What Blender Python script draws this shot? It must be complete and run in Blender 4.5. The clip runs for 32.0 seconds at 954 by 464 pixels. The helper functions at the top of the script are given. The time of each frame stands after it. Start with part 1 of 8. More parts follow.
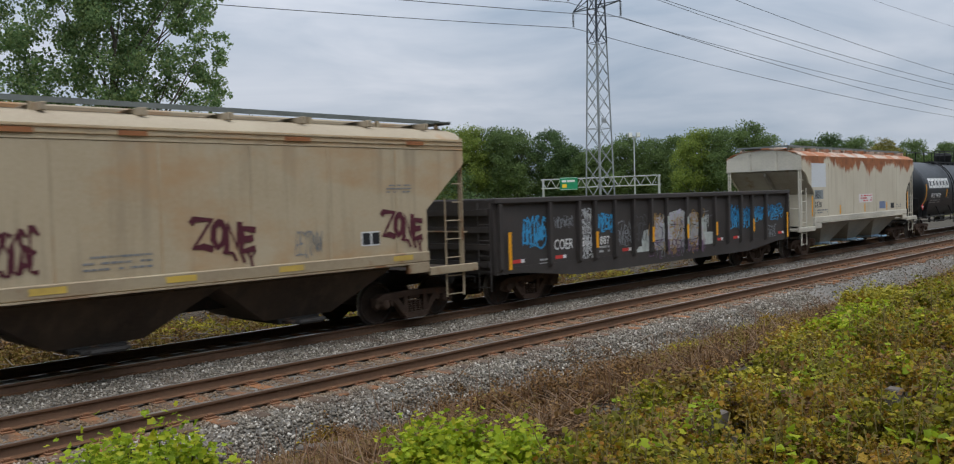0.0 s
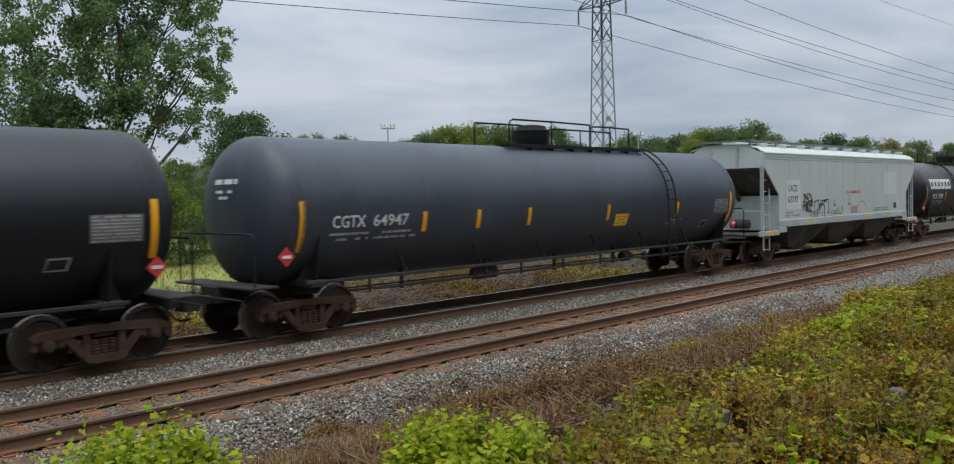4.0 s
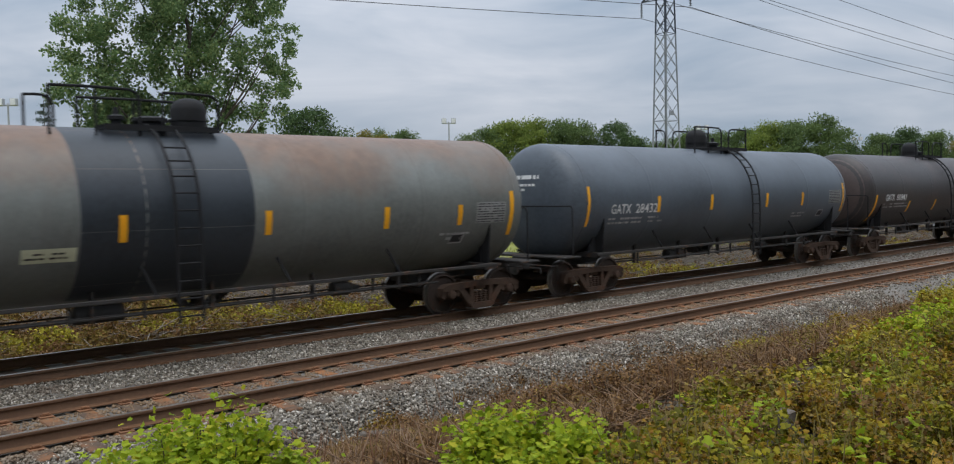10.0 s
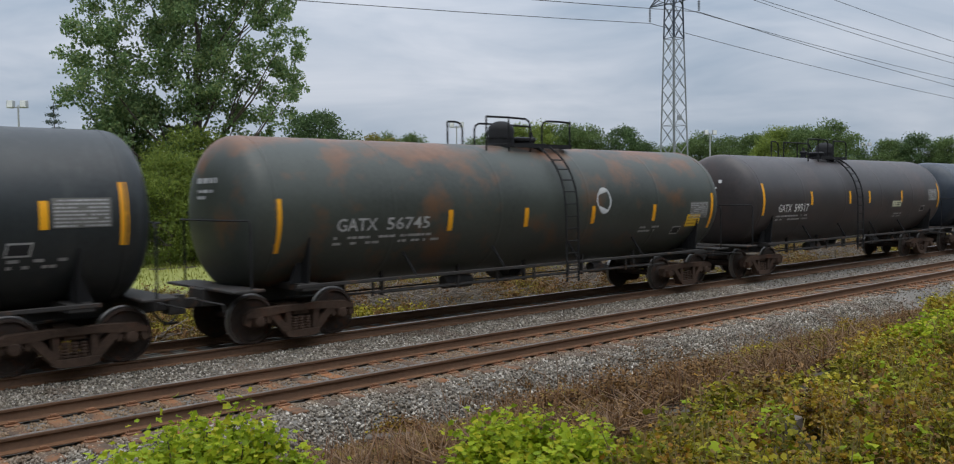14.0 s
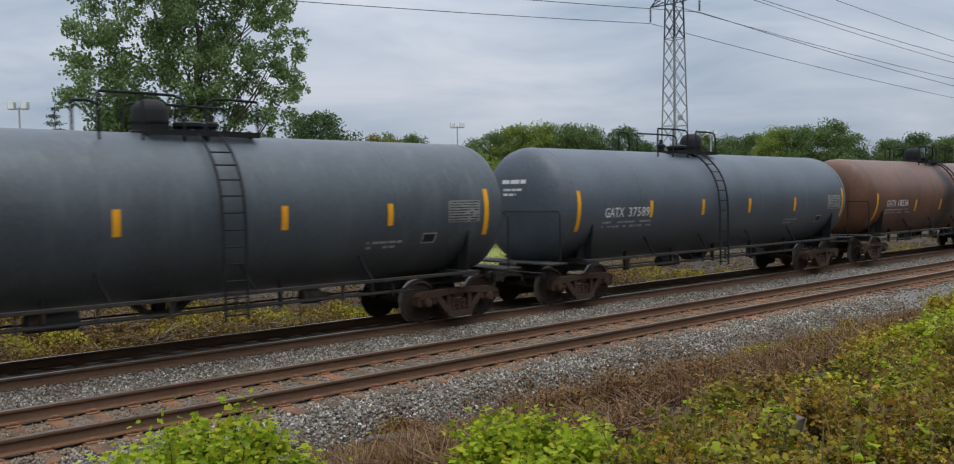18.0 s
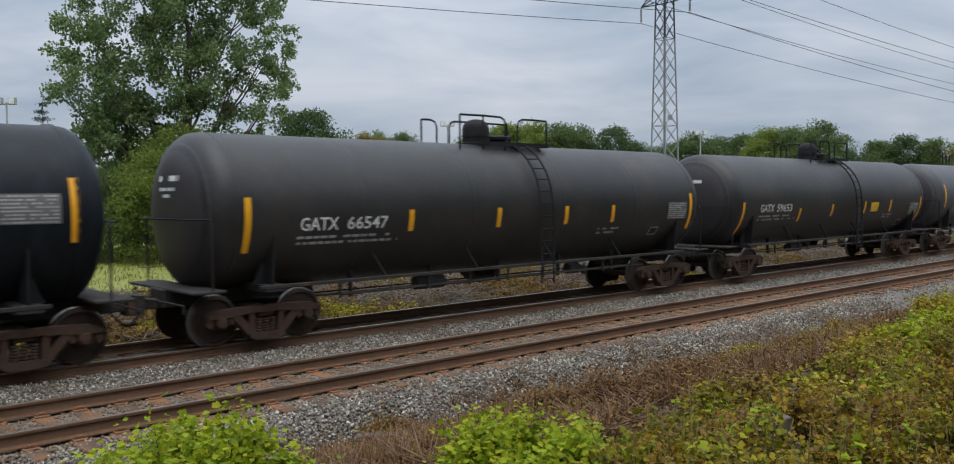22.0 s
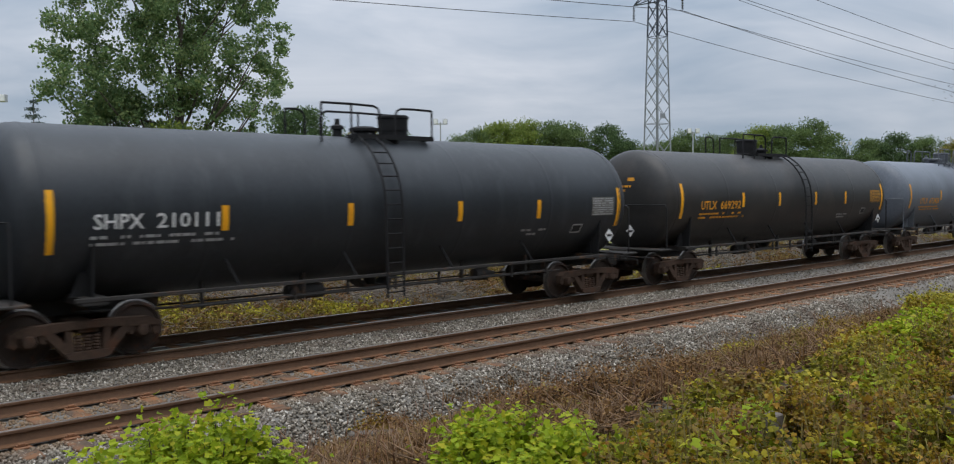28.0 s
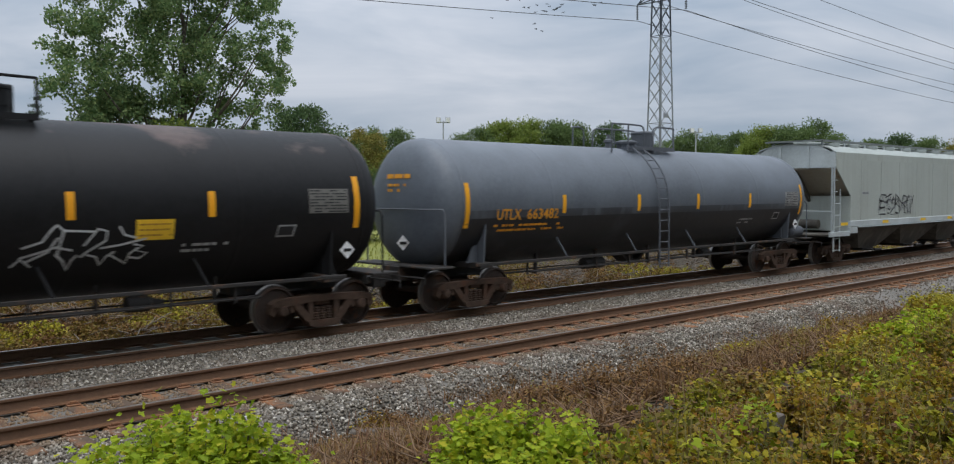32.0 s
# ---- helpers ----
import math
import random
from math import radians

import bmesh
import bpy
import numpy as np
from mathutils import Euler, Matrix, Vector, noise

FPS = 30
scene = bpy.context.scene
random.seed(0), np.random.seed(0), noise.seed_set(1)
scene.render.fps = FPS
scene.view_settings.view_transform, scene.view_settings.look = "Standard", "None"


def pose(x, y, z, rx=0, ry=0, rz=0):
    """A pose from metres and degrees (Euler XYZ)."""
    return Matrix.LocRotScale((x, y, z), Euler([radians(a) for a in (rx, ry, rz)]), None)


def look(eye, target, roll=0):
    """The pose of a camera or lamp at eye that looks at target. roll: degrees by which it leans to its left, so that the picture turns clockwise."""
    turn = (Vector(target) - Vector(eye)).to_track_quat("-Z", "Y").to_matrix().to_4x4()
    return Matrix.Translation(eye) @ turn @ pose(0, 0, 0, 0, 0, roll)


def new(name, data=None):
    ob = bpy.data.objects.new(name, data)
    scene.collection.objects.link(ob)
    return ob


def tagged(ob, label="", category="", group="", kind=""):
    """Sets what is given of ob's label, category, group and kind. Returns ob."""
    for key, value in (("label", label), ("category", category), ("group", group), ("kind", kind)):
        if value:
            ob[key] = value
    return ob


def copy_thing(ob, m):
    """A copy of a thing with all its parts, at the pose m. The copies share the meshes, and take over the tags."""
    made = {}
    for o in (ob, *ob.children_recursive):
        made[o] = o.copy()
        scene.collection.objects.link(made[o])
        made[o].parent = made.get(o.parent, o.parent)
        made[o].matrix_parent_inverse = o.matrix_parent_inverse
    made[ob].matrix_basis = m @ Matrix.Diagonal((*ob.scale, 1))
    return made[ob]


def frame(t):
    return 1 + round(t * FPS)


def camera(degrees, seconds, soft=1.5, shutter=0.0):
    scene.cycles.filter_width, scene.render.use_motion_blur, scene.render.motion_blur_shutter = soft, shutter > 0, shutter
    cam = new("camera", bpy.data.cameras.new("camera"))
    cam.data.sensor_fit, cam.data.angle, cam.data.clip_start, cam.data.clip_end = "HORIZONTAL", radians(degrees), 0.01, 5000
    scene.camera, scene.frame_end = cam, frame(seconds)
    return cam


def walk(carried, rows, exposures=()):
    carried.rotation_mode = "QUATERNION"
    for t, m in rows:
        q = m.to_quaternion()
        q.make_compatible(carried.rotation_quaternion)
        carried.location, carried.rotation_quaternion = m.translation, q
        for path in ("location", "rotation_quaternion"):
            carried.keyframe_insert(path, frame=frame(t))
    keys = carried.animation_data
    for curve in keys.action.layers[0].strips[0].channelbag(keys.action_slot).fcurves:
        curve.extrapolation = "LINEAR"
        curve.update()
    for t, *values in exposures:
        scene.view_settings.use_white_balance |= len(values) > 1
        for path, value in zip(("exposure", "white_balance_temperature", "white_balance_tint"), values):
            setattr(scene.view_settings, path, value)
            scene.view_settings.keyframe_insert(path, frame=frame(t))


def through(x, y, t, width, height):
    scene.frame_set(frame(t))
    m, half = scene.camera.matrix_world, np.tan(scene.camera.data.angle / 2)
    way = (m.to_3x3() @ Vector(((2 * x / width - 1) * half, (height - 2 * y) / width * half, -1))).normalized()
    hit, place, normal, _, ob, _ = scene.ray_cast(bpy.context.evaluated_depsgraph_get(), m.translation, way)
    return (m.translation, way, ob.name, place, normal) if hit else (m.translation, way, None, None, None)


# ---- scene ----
# ---------- camera: stands on the bank beside the line and turns by hand ----------
cam = camera(57.8, 32.0, soft=1.15, shutter=0.14)
EYE = Vector((0.0, 0.0, 2.695))
# seconds, heading from +y towards +x, tilt, lean (degrees)
AIM = (
    (0, 46.53, -2.21, -1.67), (0.5, 46.51, -2.21, -1.61), (1, 46.44, -2.25, -1.57), (1.5, 46.40, -2.26, -1.48), (2, 46.41, -2.28, -1.40),
    (2.5, 46.36, -2.32, -1.32), (3, 46.33, -2.34, -1.31), (3.5, 46.32, -2.36, -1.27), (5.5, 46.25, -2.50, -1.03), (6, 46.22, -2.54, -1.03),
    (6.5, 46.13, -2.56, -1.04), (7, 46.03, -2.58, -0.87), (7.5, 45.82, -2.63, -0.87), (8, 45.50, -2.78, -0.92), (8.5, 44.28, -2.66, -1.18),
    (9, 42.61, -2.61, -1.31), (9.5, 42.38, -2.64, -1.20), (10, 42.31, -2.67, -1.02), (10.5, 42.32, -2.67, -0.86), (11, 42.24, -2.72, -0.76),
    (11.5, 42.14, -2.72, -0.81), (12, 42.04, -2.75, -0.89), (12.5, 42.01, -2.62, -0.86), (13, 41.97, -2.55, -0.89), (13.5, 41.93, -2.48, -0.78),
    (14, 41.84, -2.41, -0.74), (14.5, 41.77, -2.40, -0.74), (16.5, 41.67, -2.36, -0.91), (17, 41.63, -2.36, -0.95), (17.5, 41.69, -2.39, -0.90),
    (18, 41.78, -2.37, -0.85), (18.5, 41.91, -2.35, -0.71), (19, 42.08, -2.37, -0.58), (19.5, 42.20, -2.41, -0.51), (20, 42.29, -2.45, -0.44),
    (20.5, 42.35, -2.47, -0.42), (21, 42.37, -2.47, -0.49), (21.5, 42.40, -2.46, -0.47), (22, 42.46, -2.47, -0.50), (22.5, 42.53, -2.46, -0.53),
    (23, 42.51, -2.47, -0.60), (23.5, 42.53, -2.50, -0.57), (24, 42.56, -2.50, -0.59), (24.5, 42.56, -2.50, -0.59), (25, 42.59, -2.55, -0.60),
    (25.5, 42.62, -2.55, -0.58), (27.5, 42.90, -2.61, -0.49), (28, 42.93, -2.61, -0.48), (28.5, 42.97, -2.63, -0.42), (29, 42.98, -2.63, -0.30),
    (29.5, 42.98, -2.64, -0.27), (30, 42.98, -2.64, -0.26), (30.5, 42.92, -2.66, -0.24), (31, 42.88, -2.67, -0.19), (31.5, 42.83, -2.67, -0.16),
    (32, 42.78, -2.70, -0.19),
)

def aim_pose(yaw, tilt, lean):
    a, b = radians(yaw), radians(tilt)
    way = Vector((math.sin(a) * math.cos(b), math.cos(a) * math.cos(b), math.sin(b)))
    return look(EYE, EYE + way, lean)


walk(cam, [(t, aim_pose(y, p, r)) for t, y, p, r in AIM])

# ---------- daylight: a closed grey cloud cover with a weak, wide sun ----------
world = bpy.data.worlds.new("overcast_sky")
scene.world = world
world.use_nodes = True
wn, wl = world.node_tree.nodes, world.node_tree.links
wn.clear()


def wnode(kind, **kw):
    n = wn.new(kind)
    for k, v in kw.items():
        n.inputs[k].default_value = v
    return n


sky = wn.new("ShaderNodeTexSky")
sky.sky_type, sky.sun_disc = "NISHITA", False
sky.sun_elevation, sky.sun_rotation = radians(74), radians(205)
coord = wn.new("ShaderNodeTexCoord")
stretch = wn.new("ShaderNodeMapping")
stretch.inputs["Scale"].default_value = (1.0, 1.0, 4.2)
wl.new(coord.outputs["Generated"], stretch.inputs["Vector"])
cloud = wnode("ShaderNodeTexNoise", Scale=3.2, Detail=5.0, Roughness=0.52, Distortion=0.35)
wl.new(stretch.outputs["Vector"], cloud.inputs["Vector"])
ramp = wn.new("ShaderNodeValToRGB")
ramp.color_ramp.elements[0].position, ramp.color_ramp.elements[0].color = 0.33, (0.36, 0.44, 0.55, 1)
ramp.color_ramp.elements[1].position, ramp.color_ramp.elements[1].color = 0.68, (0.66, 0.70, 0.78, 1)
wl.new(cloud.outputs["Fac"], ramp.inputs["Fac"])
# an overcast sky is brighter overhead than at the horizon
part_z = wn.new("ShaderNodeSeparateXYZ")
wl.new(coord.outputs["Generated"], part_z.inputs[0])
up = wnode("ShaderNodeClamp")
wl.new(part_z.outputs["Z"], up.inputs["Value"])
power = wn.new("ShaderNodeMath")
power.operation = "POWER"
power.inputs[1].default_value = 1.5
wl.new(up.outputs[0], power.inputs[0])
gain = wn.new("ShaderNodeMath")
gain.operation = "MULTIPLY_ADD"
gain.inputs[1].default_value, gain.inputs[2].default_value = 2.2, 0.9
wl.new(power.outputs[0], gain.inputs[0])
clear = wn.new("ShaderNodeBackground")
clear.inputs["Strength"].default_value = 0.06
wl.new(sky.outputs["Color"], clear.inputs["Color"])
cover = wn.new("ShaderNodeBackground")
wl.new(gain.outputs[0], cover.inputs["Strength"])
wl.new(ramp.outputs["Color"], cover.inputs["Color"])
both = wnode("ShaderNodeMixShader", Fac=0.93)
wl.new(clear.outputs[0], both.inputs[1])
wl.new(cover.outputs[0], both.inputs[2])
wout = wn.new("ShaderNodeOutputWorld")
wl.new(both.outputs[0], wout.inputs["Surface"])

sun = new("sun", bpy.data.lights.new("sun", "SUN"))
sun.data.energy, sun.data.angle, sun.data.color = 1.5, radians(55), (1.0, 0.955, 0.88)
sun.matrix_world = look((-12, -26, 100), (0, 0, 0))
scene.view_settings.exposure = 0.0

# ---------- materials ----------
MATS = {}


def nodes_of(name):
    m = bpy.data.materials.new(name)
    m.use_nodes = True
    return m, m.node_tree.nodes, m.node_tree.links, m.node_tree.nodes["Principled BSDF"]


def mixed(n, l, fac, a, b):
    """Mixes colour a towards colour b by the socket fac; a and b are colours or sockets."""
    mix = n.new("ShaderNodeMix")
    mix.data_type = "RGBA"
    l.new(fac, mix.inputs["Factor"])
    for key, v in (("A", a), ("B", b)):
        sock = [s for s in mix.inputs if s.name == key and s.type == "RGBA"][0]
        if isinstance(v, (tuple, list)):
            sock.default_value = (*v[:3], 1)
        else:
            l.new(v, sock)
    return [s for s in mix.outputs if s.type == "RGBA"][0]


def noise_fac(n, l, vec, scale, lo, hi, detail=4.0, rough=0.55, stretch=None):
    if stretch:
        mp = n.new("ShaderNodeMapping")
        mp.inputs["Scale"].default_value = stretch
        l.new(vec, mp.inputs["Vector"])
        vec = mp.outputs["Vector"]
    t = n.new("ShaderNodeTexNoise")
    t.inputs["Scale"].default_value, t.inputs["Detail"].default_value, t.inputs["Roughness"].default_value = scale, detail, rough
    l.new(vec, t.inputs["Vector"])
    r = n.new("ShaderNodeMapRange")
    r.inputs["From Min"].default_value, r.inputs["From Max"].default_value = lo, hi
    l.new(t.outputs["Fac"], r.inputs["Value"])
    return r.outputs["Result"], t.outputs["Fac"]


def surface_coords(n, l, shuffle=True):
    """Coordinates on the thing itself, shifted by the thing's own random number."""
    co = n.new("ShaderNodeTexCoord")
    if not shuffle:
        return co.outputs["Object"]
    info = n.new("ShaderNodeObjectInfo")
    mul = n.new("ShaderNodeMath")
    mul.operation = "MULTIPLY"
    mul.inputs[1].default_value = 60.0
    l.new(info.outputs["Random"], mul.inputs[0])
    add = n.new("ShaderNodeVectorMath")
    add.operation = "ADD"
    l.new(co.outputs["Object"], add.inputs[0])
    l.new(mul.outputs[0], add.inputs[1])
    return add.outputs[0]


def worn(name, base, dark=None, light=None, rough=0.6, metal=0.0, big=0.6, fine=14.0, bump=0.15, spots=None, spot_scale=1.5, spot_lo=0.56, spot_hi=0.66,
         streak=None, streak_lo=0.5, streak_hi=0.75, spot_stretch=None, shuffle=True, spec=0.4):
    """A painted or bare surface with large stains, fine grain, and, where asked, spots (rust, scuffs) and upright streaks."""
    if name in MATS:
        return MATS[name]
    m, n, l, b = nodes_of(name)
    vec = surface_coords(n, l, shuffle)
    dark = dark or tuple(c * 0.62 for c in base)
    light = light or tuple(min(1, c * 1.3 + 0.004) for c in base)
    f1, raw1 = noise_fac(n, l, vec, big, 0.35, 0.7)
    f2, raw2 = noise_fac(n, l, vec, fine, 0.3, 0.75, 6.0, 0.65)
    col = mixed(n, l, f1, base, dark)
    half = n.new("ShaderNodeMath")
    half.operation = "MULTIPLY"
    half.inputs[1].default_value = 0.45
    l.new(f2, half.inputs[0])
    col = mixed(n, l, half.outputs[0], col, light)
    if streak:
        fs, _ = noise_fac(n, l, vec, 1.0, streak_lo, streak_hi, 5.0, 0.6, (3.2, 3.2, 0.25))
        col = mixed(n, l, fs, col, streak)
    if spots:
        fp, _ = noise_fac(n, l, vec, spot_scale, spot_lo, spot_hi, 7.0, 0.62, spot_stretch)
        col = mixed(n, l, fp, col, spots)
    l.new(col, b.inputs["Base Color"])
    rr = n.new("ShaderNodeMapRange")
    rr.inputs["To Min"].default_value, rr.inputs["To Max"].default_value = max(0.05, rough - 0.12), min(1, rough + 0.15)
    l.new(raw2, rr.inputs["Value"])
    l.new(rr.outputs["Result"], b.inputs["Roughness"])
    b.inputs["Metallic"].default_value = metal
    b.inputs["Specular IOR Level"].default_value = spec
    if bump:
        bp = n.new("ShaderNodeBump")
        bp.inputs["Strength"].default_value, bp.inputs["Distance"].default_value = bump, 0.01
        l.new(raw2, bp.inputs["Height"])
        l.new(bp.outputs["Normal"], b.inputs["Normal"])
    MATS[name] = m
    return m


def leafy(name, colours, rough=0.55, through=0.25):
    """Foliage whose colour changes from leaf to leaf, with some light passing through."""
    if name in MATS:
        return MATS[name]
    m, n, l, b = nodes_of(name)
    geo = n.new("ShaderNodeNewGeometry")
    r = n.new("ShaderNodeValToRGB")
    els = r.color_ramp.elements
    while len(els) < len(colours):
        els.new(0.5)
    for i, (e, c) in enumerate(zip(els, colours)):
        e.position, e.color = i / max(1, len(colours) - 1), (*c, 1)
    l.new(geo.outputs["Random Per Island"], r.inputs["Fac"])
    co = n.new("ShaderNodeTexCoord")
    f, _ = noise_fac(n, l, co.outputs["Object"], 0.7, 0.3, 0.7)
    dim = mixed(n, l, f, r.outputs["Color"], tuple(c * 0.7 for c in colours[0]))
    half = mixed(n, l, f, dim, r.outputs["Color"])
    l.new(half, b.inputs["Base Color"])
    b.inputs["Roughness"].default_value = rough
    b.inputs["Specular IOR Level"].default_value = 0.12
    if through:
        tr = n.new("ShaderNodeBsdfTranslucent")
        l.new(half, tr.inputs["Color"])
        mx = n.new("ShaderNodeMixShader")
        mx.inputs["Fac"].default_value = through
        l.new(b.outputs[0], mx.inputs[1])
        l.new(tr.outputs[0], mx.inputs[2])
        l.new(mx.outputs[0], n["Material Output"].inputs["Surface"])
    MATS[name] = m
    return m


steel_dark = worn("grimy_steel", (0.035, 0.032, 0.03), rough=0.75, spots=(0.09, 0.05, 0.03), spot_scale=3.0)
truck_iron = worn("rusty_iron", (0.068, 0.042, 0.03), dark=(0.03, 0.02, 0.015), light=(0.14, 0.092, 0.066), rough=0.88, big=1.4, spots=(0.10, 0.045, 0.026), spot_scale=2.6, spot_lo=0.55, spot_hi=0.72, spec=0.2)
wheel_iron = worn("wheel_iron", (0.05, 0.037, 0.031), dark=(0.025, 0.019, 0.017), light=(0.11, 0.08, 0.065), rough=0.75, big=2.0, spots=(0.085, 0.04, 0.025), spot_scale=5.0, spec=0.2)
tread_steel = worn("tread_steel", (0.24, 0.225, 0.21), dark=(0.13, 0.115, 0.105), light=(0.36, 0.345, 0.33), rough=0.38, metal=0.85, bump=0.04)
rail_side = worn("rail_rust", (0.14, 0.082, 0.052), dark=(0.09, 0.053, 0.036), light=(0.21, 0.125, 0.075), rough=0.85, big=1.2, spec=0.2)
rail_foot = worn("rail_foot_rust", (0.14, 0.074, 0.041), dark=(0.08, 0.045, 0.029), light=(0.22, 0.118, 0.064), rough=0.92, big=1.6, spec=0.15)
rail_top = worn("rail_polished", (0.42, 0.39, 0.37), rough=0.32, metal=0.8, bump=0.05)
plate_rust = worn("plate_rust", (0.20, 0.09, 0.043), dark=(0.12, 0.056, 0.03), light=(0.30, 0.145, 0.07), rough=0.9)
tie_wood = worn("tie_wood", (0.095, 0.066, 0.048), dark=(0.045, 0.034, 0.028), light=(0.19, 0.14, 0.10), rough=0.95, big=1.6, spots=(0.26, 0.115, 0.05), spot_scale=1.1, spot_lo=0.46, spot_hi=0.62, spec=0.15)
ballast_bed = worn("ballast_bed", (0.145, 0.132, 0.115), dark=(0.075, 0.067, 0.058), light=(0.22, 0.205, 0.18), rough=0.95, big=1.0, fine=28.0, bump=0.8,
                   spots=(0.13, 0.085, 0.06), spot_scale=0.6, shuffle=False)
orange_film = worn("reflector_film", (0.86, 0.40, 0.01), dark=(0.75, 0.30, 0.01), light=(0.95, 0.5, 0.03), rough=0.45, bump=0)
white_paint = worn("white_stencil", (0.72, 0.72, 0.70), dark=(0.5, 0.5, 0.49), rough=0.6, bump=0)
dull_white = worn("dull_stencil", (0.42, 0.42, 0.41), dark=(0.2, 0.2, 0.2), rough=0.7, bump=0, big=3.0)
amber_paint = worn("amber_stencil", (0.75, 0.33, 0.02), dark=(0.5, 0.2, 0.02), rough=0.6, bump=0)
panel_grey = worn("data_panel", (0.30, 0.30, 0.29), dark=(0.2, 0.2, 0.19), rough=0.7, bump=0)
amber_panel = worn("amber_panel", (0.40, 0.20, 0.03), dark=(0.28, 0.13, 0.025), rough=0.7, bump=0)
panel_dim = worn("panel_dim", (0.16, 0.155, 0.14), dark=(0.10, 0.098, 0.09), rough=0.7, bump=0)
panel_black = worn("panel_black", (0.02, 0.02, 0.022), rough=0.6, bump=0)
panel_yellow = worn("panel_yellow", (0.80, 0.50, 0.03), dark=(0.6, 0.36, 0.03), rough=0.5, bump=0)
faded_yellow = worn("faded_yellow", (0.62, 0.42, 0.07), dark=(0.45, 0.31, 0.09), light=(0.7, 0.5, 0.12), rough=0.7, bump=0, big=2.5)
panel_pale = worn("panel_pale", (0.55, 0.55, 0.38), dark=(0.4, 0.4, 0.28), rough=0.6, bump=0)
placard_red = worn("placard_red", (0.65, 0.06, 0.05), rough=0.5, bump=0)
placard_white = worn("placard_white", (0.8, 0.8, 0.8), rough=0.5, bump=0)
galvanised = worn("galvanised_steel", (0.42, 0.43, 0.44), dark=(0.26, 0.27, 0.28), light=(0.58, 0.59, 0.6), rough=0.5, metal=0.25, big=0.4)
dusty_plate = worn("dusty_plate", (0.16, 0.155, 0.14), dark=(0.08, 0.075, 0.07), rough=0.85)
cable_dark = worn("cable", (0.05, 0.05, 0.055), rough=0.6, bump=0)
bark = worn("bark", (0.10, 0.08, 0.062), dark=(0.05, 0.04, 0.032), light=(0.2, 0.17, 0.14), rough=0.95, big=3.0, fine=20, bump=0.6)

